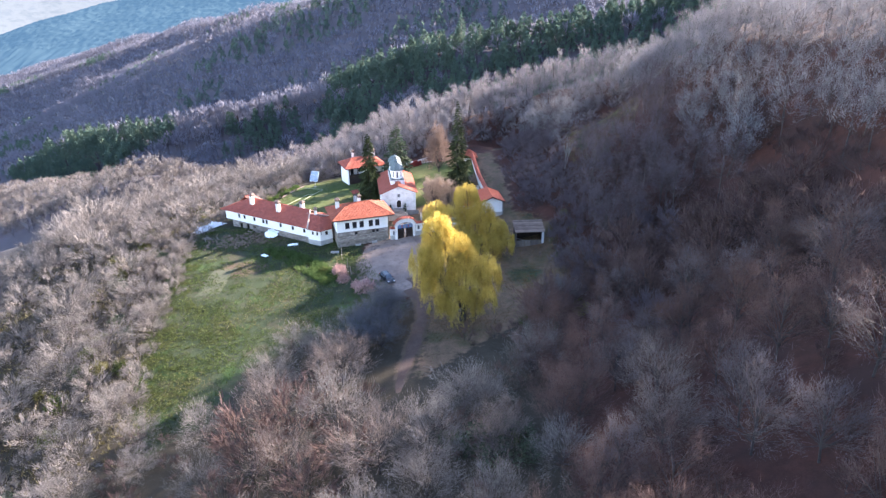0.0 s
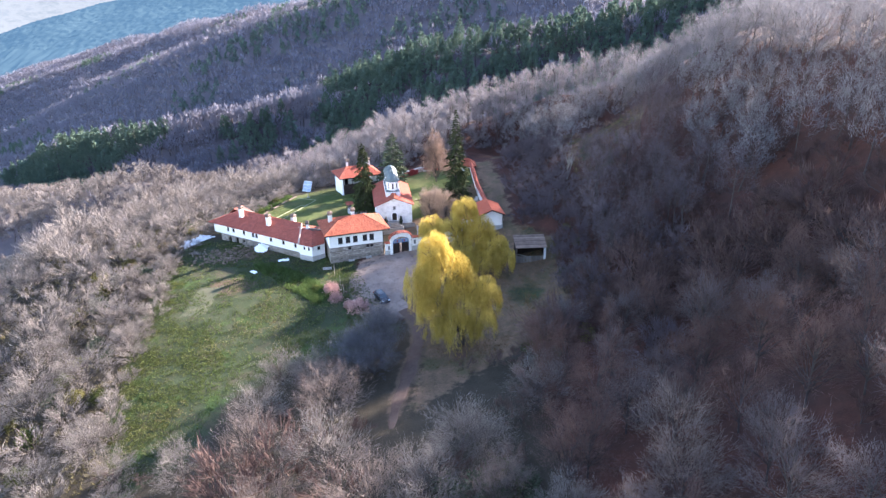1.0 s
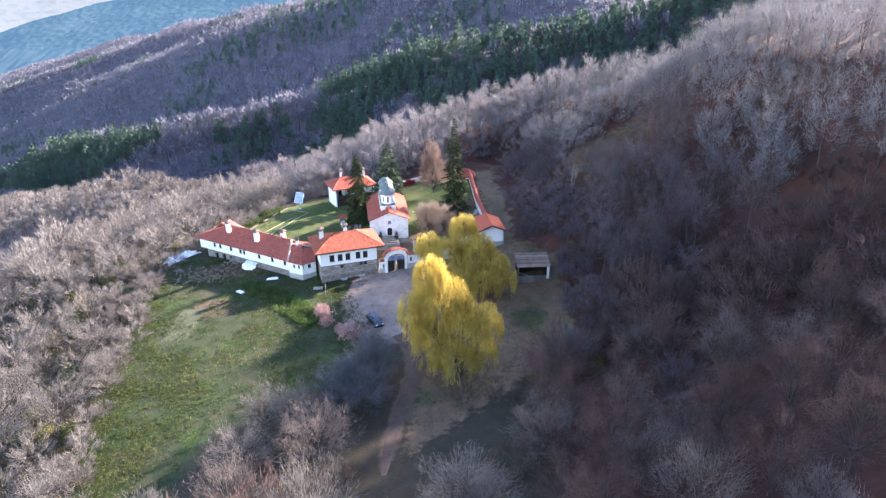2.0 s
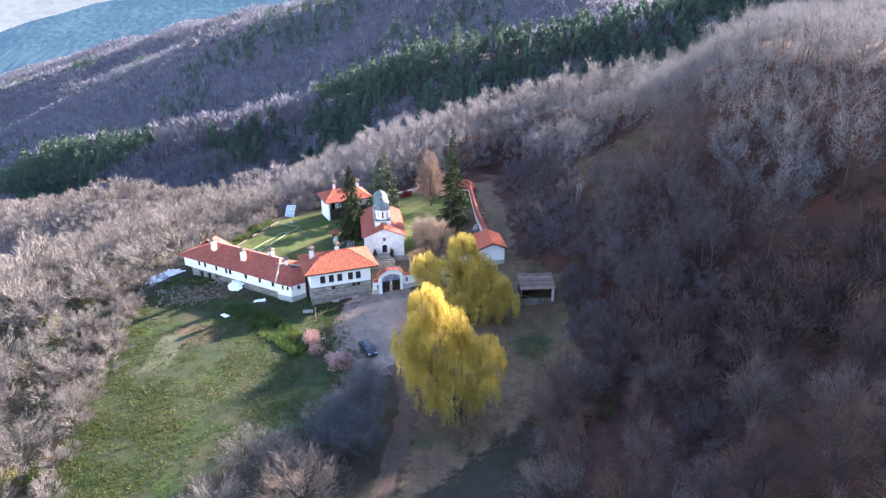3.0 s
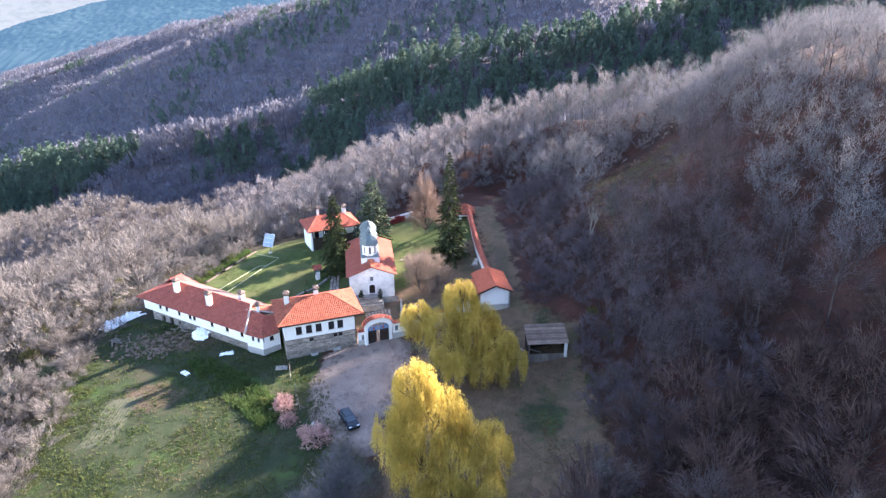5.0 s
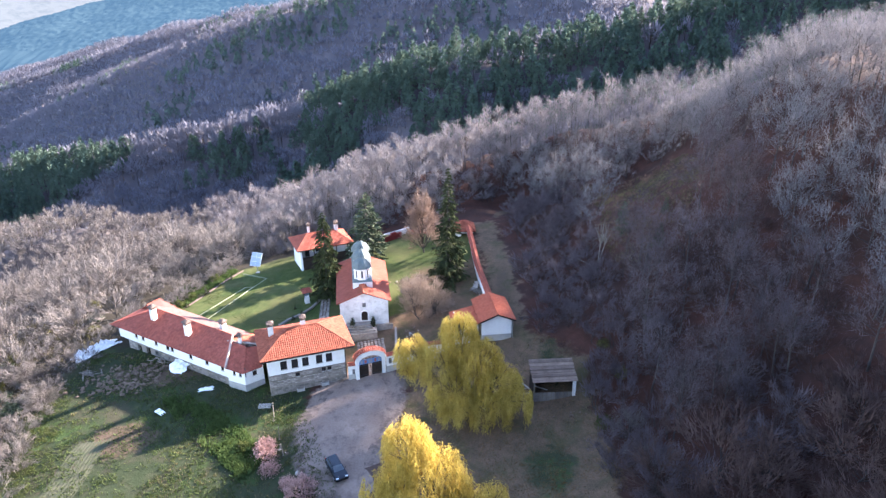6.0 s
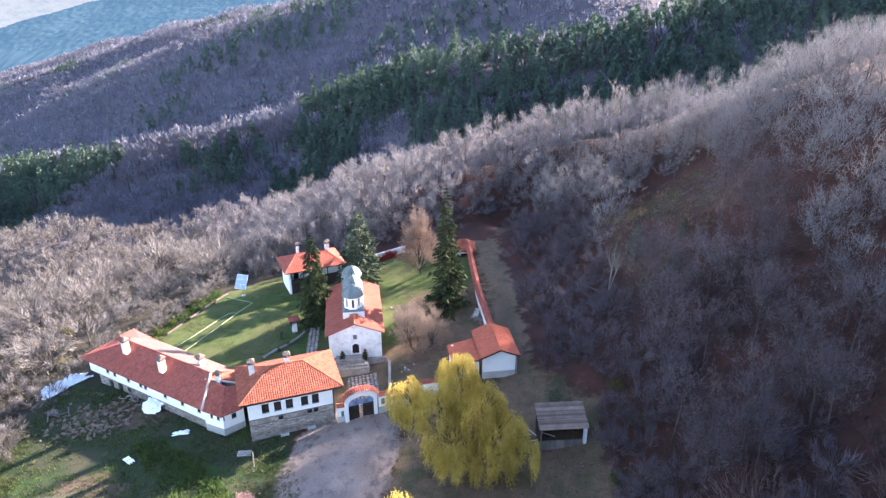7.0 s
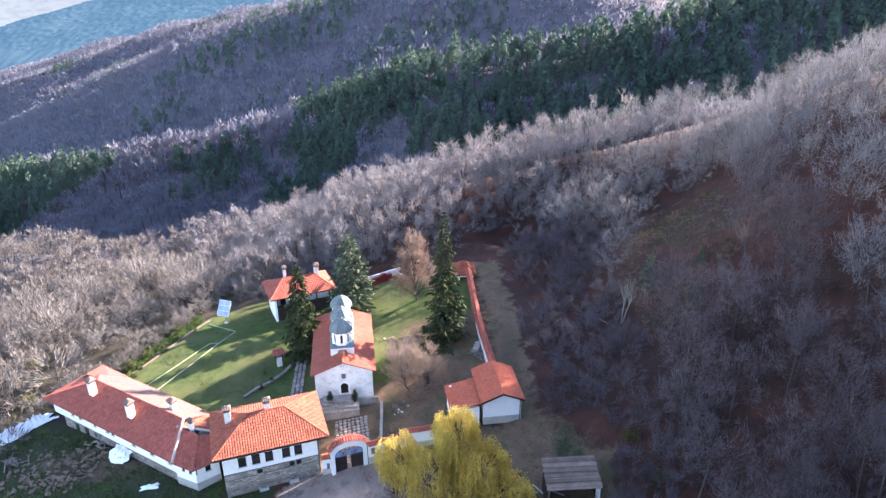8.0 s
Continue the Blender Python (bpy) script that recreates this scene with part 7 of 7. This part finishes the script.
# ---- sheets, rubble, timber ----
def sheet(name, x, y, ang, w, d, seed, lump, label, mat=None, lean=0.0, lift=0.15):
    """A crumpled sheet lying over uneven ground."""
    nx, ny = max(8, int(w * 7)), max(8, int(d * 7))
    c, s = math.cos(radians(ang)), math.sin(radians(ang))
    V = []
    for j in range(ny):
        for i in range(nx):
            u, v = i / (nx - 1) - 0.5, j / (ny - 1) - 0.5
            edge = 1 + 0.18 * math.sin(9 * u + seed) * abs(2 * v) + 0.14 * math.sin(11 * v + 2 * seed) * abs(2 * u)
            lx, ly = u * w * edge, v * d * (1 + 0.2 * math.sin(5 * u + seed))
            px, py = x + lx * c - ly * s, y + lx * s + ly * c
            q = Vector((lx * 1.7 + seed, ly * 1.7, seed * 1.3))
            h = abs(noise.noise(q)) * 1.1 + 0.5 * abs(noise.noise(q * 2.7)) + 0.18 * noise.noise(q * 6)
            fall = min(1.0, 5 * (0.5 - max(abs(u), abs(v))) + 0.15)
            V.append((px, py, hz(px, py) + 0.06 + lump * h * fall + lift * fall + lean * (v + 0.5)))
    me = big_mesh(name, V, grid_faces(nx, ny))
    me.materials.append(mat or M["fabric_white"])
    me.polygons.foreach_set("use_smooth", np.ones(len(me.polygons), bool))
    return tagged(new(name, me), label, "tarpaulin")


sheet("tarpaulin", -60.9, 153.6, 44, 7.2, 3.2, 3, 1.3, "long white plastic sheet heaped on the grass")
sheet("tarpaulin", -42.6, 146.6, -28, 3.6, 2.5, 8, 0.7, "crumpled white plastic sheet against the long house", lean=1.1)
sheet("tarpaulin", -36.1, 140.7, 15, 2.2, 0.9, 12, 0.4, "small crumpled white sheet on the grass")


M["rubble_brown"] = mottled("brown_rubble", (0.063, 0.043, 0.031), (0.182, 0.130, 0.096), 3.0, 0.8, 0.95, relief=0.4)


def rough_stone(seed):
    rng = np.random.default_rng(seed)
    bm = bmesh.new()
    bmesh.ops.create_icosphere(bm, subdivisions=1, radius=0.5)
    for v in bm.verts:
        v.co *= rng.uniform(0.7, 1.15)
        v.co.z *= 0.62
    me = bpy.data.meshes.new("stone")
    bm.to_mesh(me)
    bm.free()
    me.materials.append(M["rubble_brown"])
    return me


STONES = [rough_stone(300 + k) for k in range(6)]
PALE = [s.copy() for s in STONES]
M["pale_stone"] = mottled("pale_limestone", (0.30, 0.27, 0.235), (0.48, 0.44, 0.39), 4.0, 1.0, 0.9)
for s in PALE:
    s.materials[0] = M["pale_stone"]


def rubble(name, spots, n, size, label, seed, pale=0.3):
    """Loose stones strewn over the ground, each a piece of its own."""
    rng = np.random.default_rng(seed)
    root = tagged(new(name), label, "rubble")
    root.location = (spots[0][0], spots[0][1], hz(spots[0][0], spots[0][1]))
    for _ in range(n):
        cx, cy, rx, ry = spots[rng.integers(len(spots))]
        px, py, s = cx + rng.normal() * rx * 0.5, cy + rng.normal() * ry * 0.5, size * rng.uniform(0.45, 1.35)
        o = new("stone", (PALE if rng.random() < pale else STONES)[rng.integers(6)])
        o.parent = root
        o.matrix_local = Matrix.Translation(-root.location) @ pose(px, py, hz(px, py) + 0.12 * s, *rng.uniform(-25, 25, 2), rng.uniform(0, 360)) @ Matrix.Diagonal((s * rng.uniform(0.8, 1.6), s, s, 1))


rubble("rubble", [(-50, 146, 7, 4), (-47, 146.8, 4.5, 3), (-49.3, 142.2, 4.5, 2.0), (-53.5, 143.5, 5, 4)], 290, 0.62, "brown and grey building rubble strewn over bare earth", 1, 0.0)
rubble("stone_heap", [(-4.3, 154.4, 1.6, 1.2), (-3.2, 149.5, 2.4, 0.8)], 46, 0.5, "heap of grey stones beside the yard wall", 2, 0.12)
rubble("field_stones", [(24.5, 131.5, 2.5, 1.6), (20.5, 131.6, 2.0, 1.0)], 20, 0.4, "scatter of grey stones before the shed", 3, 0.0)
rubble("stone_row", [(-7, 172.0, 1.6, 0.4), (-4, 172.0, 1.6, 0.4), (-1, 171.8, 1.6, 0.4)], 34, 0.5, "low row of grey stones across the yard", 4, 0.2)


def logs(name, x, y, n, length, label, seed, mat=None):
    rng = np.random.default_rng(seed)
    g = tagged(new(name), label, "timber")
    g.location = (x, y, hz(x, y))
    for i in range(n):
        bm = bmesh.new()
        r = rng.uniform(0.05, 0.11)
        bmesh.ops.create_cone(bm, cap_ends=True, segments=7, radius1=r, radius2=r * 0.8, depth=length * rng.uniform(0.6, 1.15))
        part("log", bm, mat or M["old_wood"], g, "", pose(*(rng.normal(size=2) * (0.7, 0.5)), 0.12 + 0.5 * rng.random() * (i / n), 90 + rng.uniform(-9, 9), 0, rng.uniform(-50, 50) + 60))


logs("timber_pile", -57.8, 146.4, 16, 2.2, "pile of grey split timber on the grass", 5)
logs("timber_pile", -46.8, 149.0, 12, 1.8, "pile of broken planks by the long house", 6)
logs("timber_pile", 8.4, 164.9, 18, 2.6, "heap of grey boards beside the yard wall", 7)
logs("timber_pile", 15.0, 137.0, 4, 1.8, "few pale poles lying behind the willow", 9, M["pale_stone"])


def boards(name, x, y, ang, n, w, d, label, mat, gap=0.06, tilt=0.0):
    g = thing(name, x, y, hz(x, y) + 0.1, ang, label, "pallet")
    for i in range(n):
        part("slat", new_box(-w / 2 + i * w / n, -w / 2 + (i + 1) * w / n - gap, -d / 2, d / 2, 0.1, 0.14), mat, g, "", pose(0, 0, 0, tilt))
    for yy in (-d / 2 + 0.1, 0, d / 2 - 0.1):
        part("runner", new_box(-w / 2, w / 2, yy - 0.05, yy + 0.05, -0.02, 0.096), mat, g, "", pose(0, 0, 0, tilt))


boards("pallet", -25.6, 136.4, 5, 10, 1.9, 1.1, "pale slatted pallet lying on the grass", M["pale_stone"], 0.09)
boards("white_panel", -41.5, 135.4, -35, 2, 1.7, 0.9, "white board lying in the field", M["fabric_white"], 0.16)
for k in range(3):
    part("slab", new_box(-0.5, 0.5, -0.35, 0.35, 0, 0.08, bevel=0.01), M["pale_stone"], tagged(thing("slab_stack", 7.6 + 0.2 * k, 165.6 + 0.6 * k, hz(7.6, 165.6) + 0.1 + 0.25 * k, 20 * k, "pale slab leaning on the timber heap", "slab")), "", pose(0, 0, 0.3, 25, 10, 0))


def post(x, y, h, lean, ang):
    g = thing("fence_post", x, y, hz(x, y), ang, "leaning weathered grey fence post", "post", "posts by the forecourt")
    part("shaft", new_box(-0.055, 0.055, -0.055, 0.055, -0.3, h, bevel=0.012), M["old_wood"], g, "", pose(0, 0, 0, lean))
    o = part("footing", new_box(-0.13, 0.13, -0.13, 0.13, -0.3, 0.08, bevel=0.03), M["stone"], g)


for a in ((-23.7, 134.2, 2.4, -4, 0), (-23.5, 133.2, 0.6, 20, 40), (-21.7, 129.4, 2.3, 5, 20), (-21.2, 127.6, 0.7, 0, 10), (-20.4, 126.1, 2.0, -7, 70), (-17.6, 122.6, 0.7, 12, 30)):
    post(*a)
rubble("kerb_stones", [(-18.5, 123.4, 1.6, 1.0), (-20.5, 126.6, 0.8, 0.8)], 12, 0.5, "few grey stones at the forecourt edge", 8, 0.25)


# ---- back of the yard ----
def crate(x, y, ang, h):
    g = thing("crate_stack", x, y, hz(x, y), ang, "stack of dark red boxes by the back wall", "crate", "red boxes by the back wall")
    for k in range(h):
        b = part("crate", new_box(-0.36, 0.36, -0.34, 0.34, 0.02 + 0.44 * k, 0.42 + 0.44 * k, bevel=0.02), M["red_box"], g)
        part("rim", new_box(-0.39, 0.39, -0.37, 0.37, 0.36 + 0.44 * k, 0.40 + 0.44 * k), M["red_box"], b)


M["red_box"] = mottled("dark_red_paint", (0.13, 0.014, 0.016), (0.21, 0.028, 0.028), 3.0, 0.8, 0.6)
for k in range(9):
    crate(-13.4 + 0.56 * k, 193.0 + 0.25 * k, 24, (2, 2, 3, 3, 3, 4, 4, 3, 3)[k])


def low_wall(name, stations, h, w, mat, label, category="wall"):
    bm = bmesh.new()
    rows = []
    for i, (px, py) in enumerate(stations):
        a, c = stations[max(i - 1, 0)], stations[min(i + 1, len(stations) - 1)]
        t = Vector((c[0] - a[0], c[1] - a[1])).normalized()
        z = hz(px, py)
        rows.append([bm.verts.new((px + t.y * s * w / 2, py - t.x * s * w / 2, z + k)) for s, k in ((-1, -0.4), (-1, h), (1, h), (1, -0.4))])
    for A, B in zip(rows, rows[1:]):
        for i in range(4):
            j = (i + 1) % 4
            bm.faces.new((A[i], A[j], B[j], B[i]))
    bm.faces.new(rows[0]), bm.faces.new(rows[-1][::-1])
    me = bpy.data.meshes.new(name)
    bmesh.ops.recalc_face_normals(bm, faces=bm.faces)
    bm.to_mesh(me)
    bm.free()
    me.materials.append(mat)
    return tagged(new(name, me), label, category)


low_wall("terrace_wall", [(-16.5, 193.6), (-13.6, 195.0), (-10, 196.2), (-6.8, 197.2)], 1.3, 0.4, M["old_white"], "low pale wall behind the red boxes")
low_wall("garden_kerb", [(-22.6, 167.2), (-23.6, 164.6), (-25.2, 162.2), (-27.2, 160.4), (-28.6, 158.4)], 0.35, 0.45, M["stone"], "low grey stone kerb round the lawn", "kerb")
low_wall("yard_kerb", [(-6.2, 147.0), (-6.6, 152.6), (-6.9, 156.0)], 0.35, 0.4, M["stone"], "low pale kerb beside the church steps", "kerb")
low_wall("lawn_edging", [(-42.8, 184.2), (-45.0, 179.5), (-46.6, 175.0), (-48.6, 170.0), (-50.4, 166.0)], 0.15, 0.35, M["hood"], "brown earth edging along the lawn", "edging")
M["line_white"] = mottled("chalk_line", (0.14, 0.16, 0.09), (0.28, 0.29, 0.20), 4.0, 0.8, 0.9)
for k, pts in enumerate((((-36.1, 178.6), (-43.6, 161.2)), ((-39.6, 174.6), (-46.0, 162.4)), ((-39.6, 174.6), (-37.7, 174.6)), ((-42.2, 182.1), (-36.1, 178.6)))):
    (ax, ay), (bx, by) = pts
    tagged(new("lawn_line", ribbon("lawn_line", [(ax, ay, 0.16), (bx, by, 0.16)], M["line_white"], 0.14, 0.0, 1.0)), "white chalk line marked on the lawn", "marking", "lines on the lawn")


def flags(name, x0, y0, x1, y1, w, label, seed, size=0.62):
    """Irregular paving stones along a strip, each a piece of its own."""
    rng = np.random.default_rng(seed)
    me = ribbon(name, [(x0, y0, w), (x1, y1, w)], M["track"], 0.05, 0.1)
    root = tagged(new(name, me), label, "path", kind="structure")
    L = math.hypot(x1 - x0, y1 - y0)
    t = Vector((x1 - x0, y1 - y0)) / L
    forms = []
    for k in range(5):
        bm = bmesh.new()
        n = 6
        ring = [(math.cos(2 * math.pi * i / n + 0.3) * rng.uniform(0.42, 0.56), math.sin(2 * math.pi * i / n + 0.3) * rng.uniform(0.42, 0.56)) for i in range(n)]
        top = [bm.verts.new((a * 0.93, b * 0.93, 0.06)) for a, b in ring]
        low = [bm.verts.new((a, b, -0.05)) for a, b in ring]
        bm.faces.new(top)
        for i in range(n):
            bm.faces.new((low[i], low[(i + 1) % n], top[(i + 1) % n], top[i]))
        fm = bpy.data.meshes.new("flagstone")
        bm.to_mesh(fm)
        bm.free()
        fm.materials.append(M["stone"])
        forms.append(fm)
    s = 0.0
    while s < L:
        c = -w / 2 + 0.3
        while c < w / 2 - 0.15:
            px, py = x0 + t.x * s + t.y * c + rng.uniform(-0.06, 0.06), y0 + t.y * s - t.x * c + rng.uniform(-0.06, 0.06)
            o = new("flagstone", forms[rng.integers(5)])
            o.parent = root
            k = size * rng.uniform(0.85, 1.1)
            o.matrix_local = pose(px, py, hz(px, py) + 0.06, 0, 0, rng.uniform(0, 360)) @ Matrix.Diagonal((k, k * rng.uniform(0.8, 1.1), 1, 1))
            c += size * 1.02
        s += size * 0.92


flags("stone_path", -20.2, 157.6, -21.3, 167.5, 2.2, "grey flagstone path beside the church", 1)
flags("stone_terrace", -9.4, 144.6, -11.2, 153.2, 5.0, "grey flagstone terrace between gate and church steps", 2, 0.6)


# ---- grass ----
def tufts(name, poly, n, mat, tall, label, seed, blades=3, mask=None, wide=0.09):
    rng = np.random.default_rng(seed)
    P = np.array(poly)
    x, y = rng.uniform(P[:, 0].min(), P[:, 0].max(), n * 3), rng.uniform(P[:, 1].min(), P[:, 1].max(), n * 3)
    patch = rolls(x, y, 3.1, seed) + 0.7 * rolls(x, y, 1.1, seed + 3)
    ok = inside(x, y, poly) & (patch + rng.normal(size=x.size) * 0.35 > -0.1)
    if mask is not None:
        ok &= mask(x, y)
    x, y = x[ok][:n], y[ok][:n]
    x, y = np.repeat(x, blades) + rng.normal(size=x.size * blades) * 0.10, np.repeat(y, blades) + rng.normal(size=y.size * blades) * 0.10
    way = rng.normal(size=(x.size, 3)) * 0.55
    way[:, 2] = 1.0
    way /= np.linalg.norm(way, axis=1, keepdims=True)
    V, T = slivers(rng, np.stack([x, y, height(x, y) - 0.02], 1), way, tall * rng.uniform(0.5, 1.4, x.size), wide * rng.uniform(0.6, 1.5, x.size))
    me = big_mesh(name, V, T)
    me.materials.append(mat)
    return tagged(new(name, me), label, "grass", kind="stuff")


tufts("field_grass", FIELD, 16000, M["grass"], 0.34, "rough green grass of the field", 1)
tufts("dry_grass", FIELD, 6000, M["grass_dry"], 0.32, "dry straw-coloured grass patches in the field", 2, mask=lambda x, y: rolls(x, y, 9, 2) > 0.0)
tufts("nettles", [(-42.5, 138.5), (-38, 139), (-32, 135), (-26, 130), (-23, 125), (-25, 121), (-30, 126), (-37, 132)], 2600, M["nettle"], 0.75, "dark green nettles at the field edge", 3, 4, wide=0.16)
tufts("field_weeds", [(-61, 134), (-56, 133), (-53, 118), (-45, 114), (-38, 104), (-40, 90), (-46, 76), (-53, 90), (-57, 108)], 6500, M["nettle_pale"], 0.32, "bright yellow-green weeds along the field edge", 14, 4, wide=0.08)
tufts("weeds", [(-50, 167), (-44, 184), (-47, 188), (-53, 180), (-55, 168)], 2200, M["nettle"], 0.6, "green weeds beyond the lawn edging", 4, 4, wide=0.16)
tufts("meadow_grass", MEADOW, 5000, M["grass_dry"], 0.25, "thin dry grass on the open slope", 5, 2, mask=lambda x, y: y < 148)
tufts("lawn_grass", [(-47, 170), (-33, 158), (-20, 163), (-19, 176), (-22, 183), (-36, 189), (-43, 183)], 5200, M["grass"], 0.14, "short mown grass blades on the lawn", 21, 3, wide=0.07)
tufts("glade_grass", GLADE, 3500, M["grass_dry"], 0.3, "dry tawny grass in the glade", 7, 3, wide=0.10)
tufts("fallen_leaves", [(-4, 96), (-3, 120), (-2, 128), (0, 140), (14, 140), (19, 126), (16, 110), (9, 97)], 5200, M["leaf_brown"], 0.10, "yellow-brown fallen leaves under the willows", 9, 3, wide=0.16)
tufts("slope_leaves", [(16, 102), (24, 110), (25, 142), (17, 150), (15, 128)], 3000, M["leaf_brown"], 0.10, "brown fallen leaves on the open slope", 10, 3, wide=0.16)
tufts("scrub_grass", [(-100, 180), (-60, 160), (-63, 130), (-54, 97), (-44, 72), (-70, 60), (-110, 120)], 9000, M["grass_dry"], 0.6, "dry grass under the scrub", 6, 2, wide=0.14)


# ---- the dug bed in the field ----
def dug_bed():
    """Low ridges of turned soil, row beside row."""
    nx, ny = 62, 36
    V = []
    for j in range(ny):
        for i in range(nx):
            u, v = i / (nx - 1), j / (ny - 1)
            x, y = -52.6 + 5.6 * u + 1.2 * v + 0.35 * math.sin(5 * v + 1), 117.6 + 12.4 * v + 1.4 * u + 0.4 * math.sin(7 * u)
            rim = min(1.0, 9 * min(u, 1 - u, v, 1 - v))
            V.append((x, y, hz(x, y) - 0.03 + 0.05 * rim + 0.018 * rim * math.sin(2 * math.pi * 11 * u + 0.6 * math.sin(9 * v)) + 0.03 * noise.noise((x * 2, y * 2, 0))))
    me = big_mesh("dug_bed", V, grid_faces(nx, ny))
    me.materials.append(M["tilled"])
    tagged(new("dug_bed", me), "dug bed of pale brown soil in low rows", "bed", kind="structure")


M["tilled"] = mottled("turned_soil", (0.038, 0.044, 0.023), (0.074, 0.072, 0.044), 3.0, 0.35, 0.95, stain=(0.036, 0.052, 0.020), stain_amount=0.95, relief=0.5)
dug_bed()


# ---- small things on the slope beside the yard ----
hedge = tree_parts("shrub", SCRUB[2], (M["bark"], M["twig_tan"]))
for k in range(22):
    f = k / 21
    sx, sy = -53.5 + 8.0 * f + float(brng.uniform(-1.2, 1.2)), 160 + 27 * f + float(brng.uniform(-1, 1))
    plant("shrub", hedge, sx - 2.2, sy, float(brng.uniform(0.3, 0.62)), sx * 41, "low tangled grey-tan shrub beyond the lawn edging", "shrub", "shrubs beyond the lawn")
tan_bush = tree_parts("shrub", SCRUB[1], (M["bark"], M["twig_tan"]))
ash_bush = tree_parts("shrub", SCRUB[4], (M["bark"], M["twig_ash"]))
for k in range(20):
    f = k / 19
    sx, sy = -61.5 + 11.5 * f**1.6 + float(brng.uniform(-1.4, 1.0)), 150 - 66 * f + float(brng.uniform(-1.5, 1.5))
    plant("shrub", (tan_bush, ash_bush)[k % 2], sx, sy, float(brng.uniform(0.55, 0.95)), sx * 37, "round tan leafless bush at the field edge" if k % 2 == 0 else "round ash-grey leafless bush at the field edge", "shrub", "bushes along the field edge")
M["birch"] = mottled("pale_birch_bark", (0.165, 0.154, 0.138), (0.264, 0.248, 0.226), 5.0, 1.0, 0.9)
young = tree_parts("young_fir", conifer(231, 6.0, 1.7, 18, 10, 14, 0.04, 0.35, 0.5, 0.8), (M["bark"], M["needle_blue"]))
for sx, sy, sc in ((35.0, 168.0, 1.05), (39.2, 159.5, 0.75), (42.0, 166.4, 0.5)):
    plant("young_fir", young, sx, sy, sc, sx * 23, "young dark green fir in the leaf litter", "tree", "young firs on the slope")
plant("birch_tree", tree_parts("birch_tree", bare_tree(232, 9.5, 1.5, 7, 4, 420, 0.7, 0.02, 0.25, 4, 0.7, stems=3), (M["birch"], M["twig_shaded"])), 30.0, 163.0, 1.0, 20, "slim leafless birch with pale stems", "tree")
for sx, sy, sc in ((28.3, 136.0, 0.6), (26.8, 142.0, 0.55), (23.2, 99.0, 0.9), (23.2, 97.2, 0.7), (19.0, 104.5, 0.5)):
    plant("bush", olive, sx, sy, sc, sx * 19, "low yellow-green bush at the wood's edge", "bush", "bushes at the wood's edge")
plant("shrub", tree_parts("shrub", SCRUB_NEAR[3], (M["bark"], M["twig_pale"])), 15.0, 90.0, 0.62, 15, "pale grey shrub below the willow", "shrub")


def fallen_branch(ax, ay, bx, by, label):
    rng = np.random.default_rng(41)
    V, T = [], []
    a, b = np.array([ax, ay, hz(ax, ay) + 1.0]), np.array([bx, by, hz(bx, by) + 0.1])
    prism(V, T, b, (a + b) / 2 + (0, 0, 0.25), 0.09, 0.06, 6)
    prism(V, T, (a + b) / 2 + (0, 0, 0.25), a, 0.06, 0.02, 5)
    for k in range(9):
        p = b + (a - b) * rng.uniform(0.45, 0.98) + (0, 0, 0.15)
        prism(V, T, p, p + (a - b) * 0.10 + rng.normal(size=3) * (0.5, 0.5, 0.35), 0.035, 0.012, 4)
    me = big_mesh("fallen_branch", np.array(V), np.array(T))
    me.materials.append(M["birch"])
    tagged(new("fallen_branch", me), label, "branch")


fallen_branch(24.0, 169.0, 29.6, 161.0, "pale bare branch fallen on the slope")


# ---- far distance ----
def far_hill():
    # air haze over the hill is put in as blue colour plus faint emission
    M["far_blue"] = mottled("painted_haze_hill", (0.012, 0.020, 0.022), (0.024, 0.036, 0.038), 0.05, 0.010, 0.95, relief=0.0, spec=0.0)
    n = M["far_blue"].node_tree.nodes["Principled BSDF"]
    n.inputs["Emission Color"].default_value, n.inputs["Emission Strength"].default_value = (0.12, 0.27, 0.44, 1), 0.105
    line = ((-2300, 2150, -225), (-1700, 2290, -180), (-1538, 2299, -156), (-1424, 2299, -126), (-1270, 2310, -67), (-1185, 2350, -38), (-1000, 2400, -12), (-779, 2400, 2), (-400, 2380, 30), (100, 2300, 60))
    xs = np.concatenate([np.linspace(-2300, -1760, 20), np.linspace(-1740, -420, 200), np.linspace(-380, 200, 20)])
    ys = np.concatenate([np.linspace(1500, 1960, 16), np.linspace(1970, 2480, 76), np.linspace(2520, 2900, 12)])
    gx, gy = np.meshgrid(xs, ys)
    x, y = gx.ravel(), gy.ravel()
    hrng = np.random.default_rng(12)
    x, y = x + hrng.uniform(-3, 3, x.size), y + hrng.uniform(-3, 3, x.size)
    crowns = hrng.uniform(0, 1, x.size) * 7
    z = ridge(x, y, line, 0.30, 0.35) + 8 * rolls(x, y, 130, 2) + 5 * rolls(x, y, 60, 6) + crowns
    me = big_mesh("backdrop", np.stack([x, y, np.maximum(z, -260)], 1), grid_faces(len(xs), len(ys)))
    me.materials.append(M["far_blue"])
    tagged(new("backdrop", me), "wooded hill far beyond the valley, blue haze in its colour and glow", "hill", kind="structure")


far_hill()
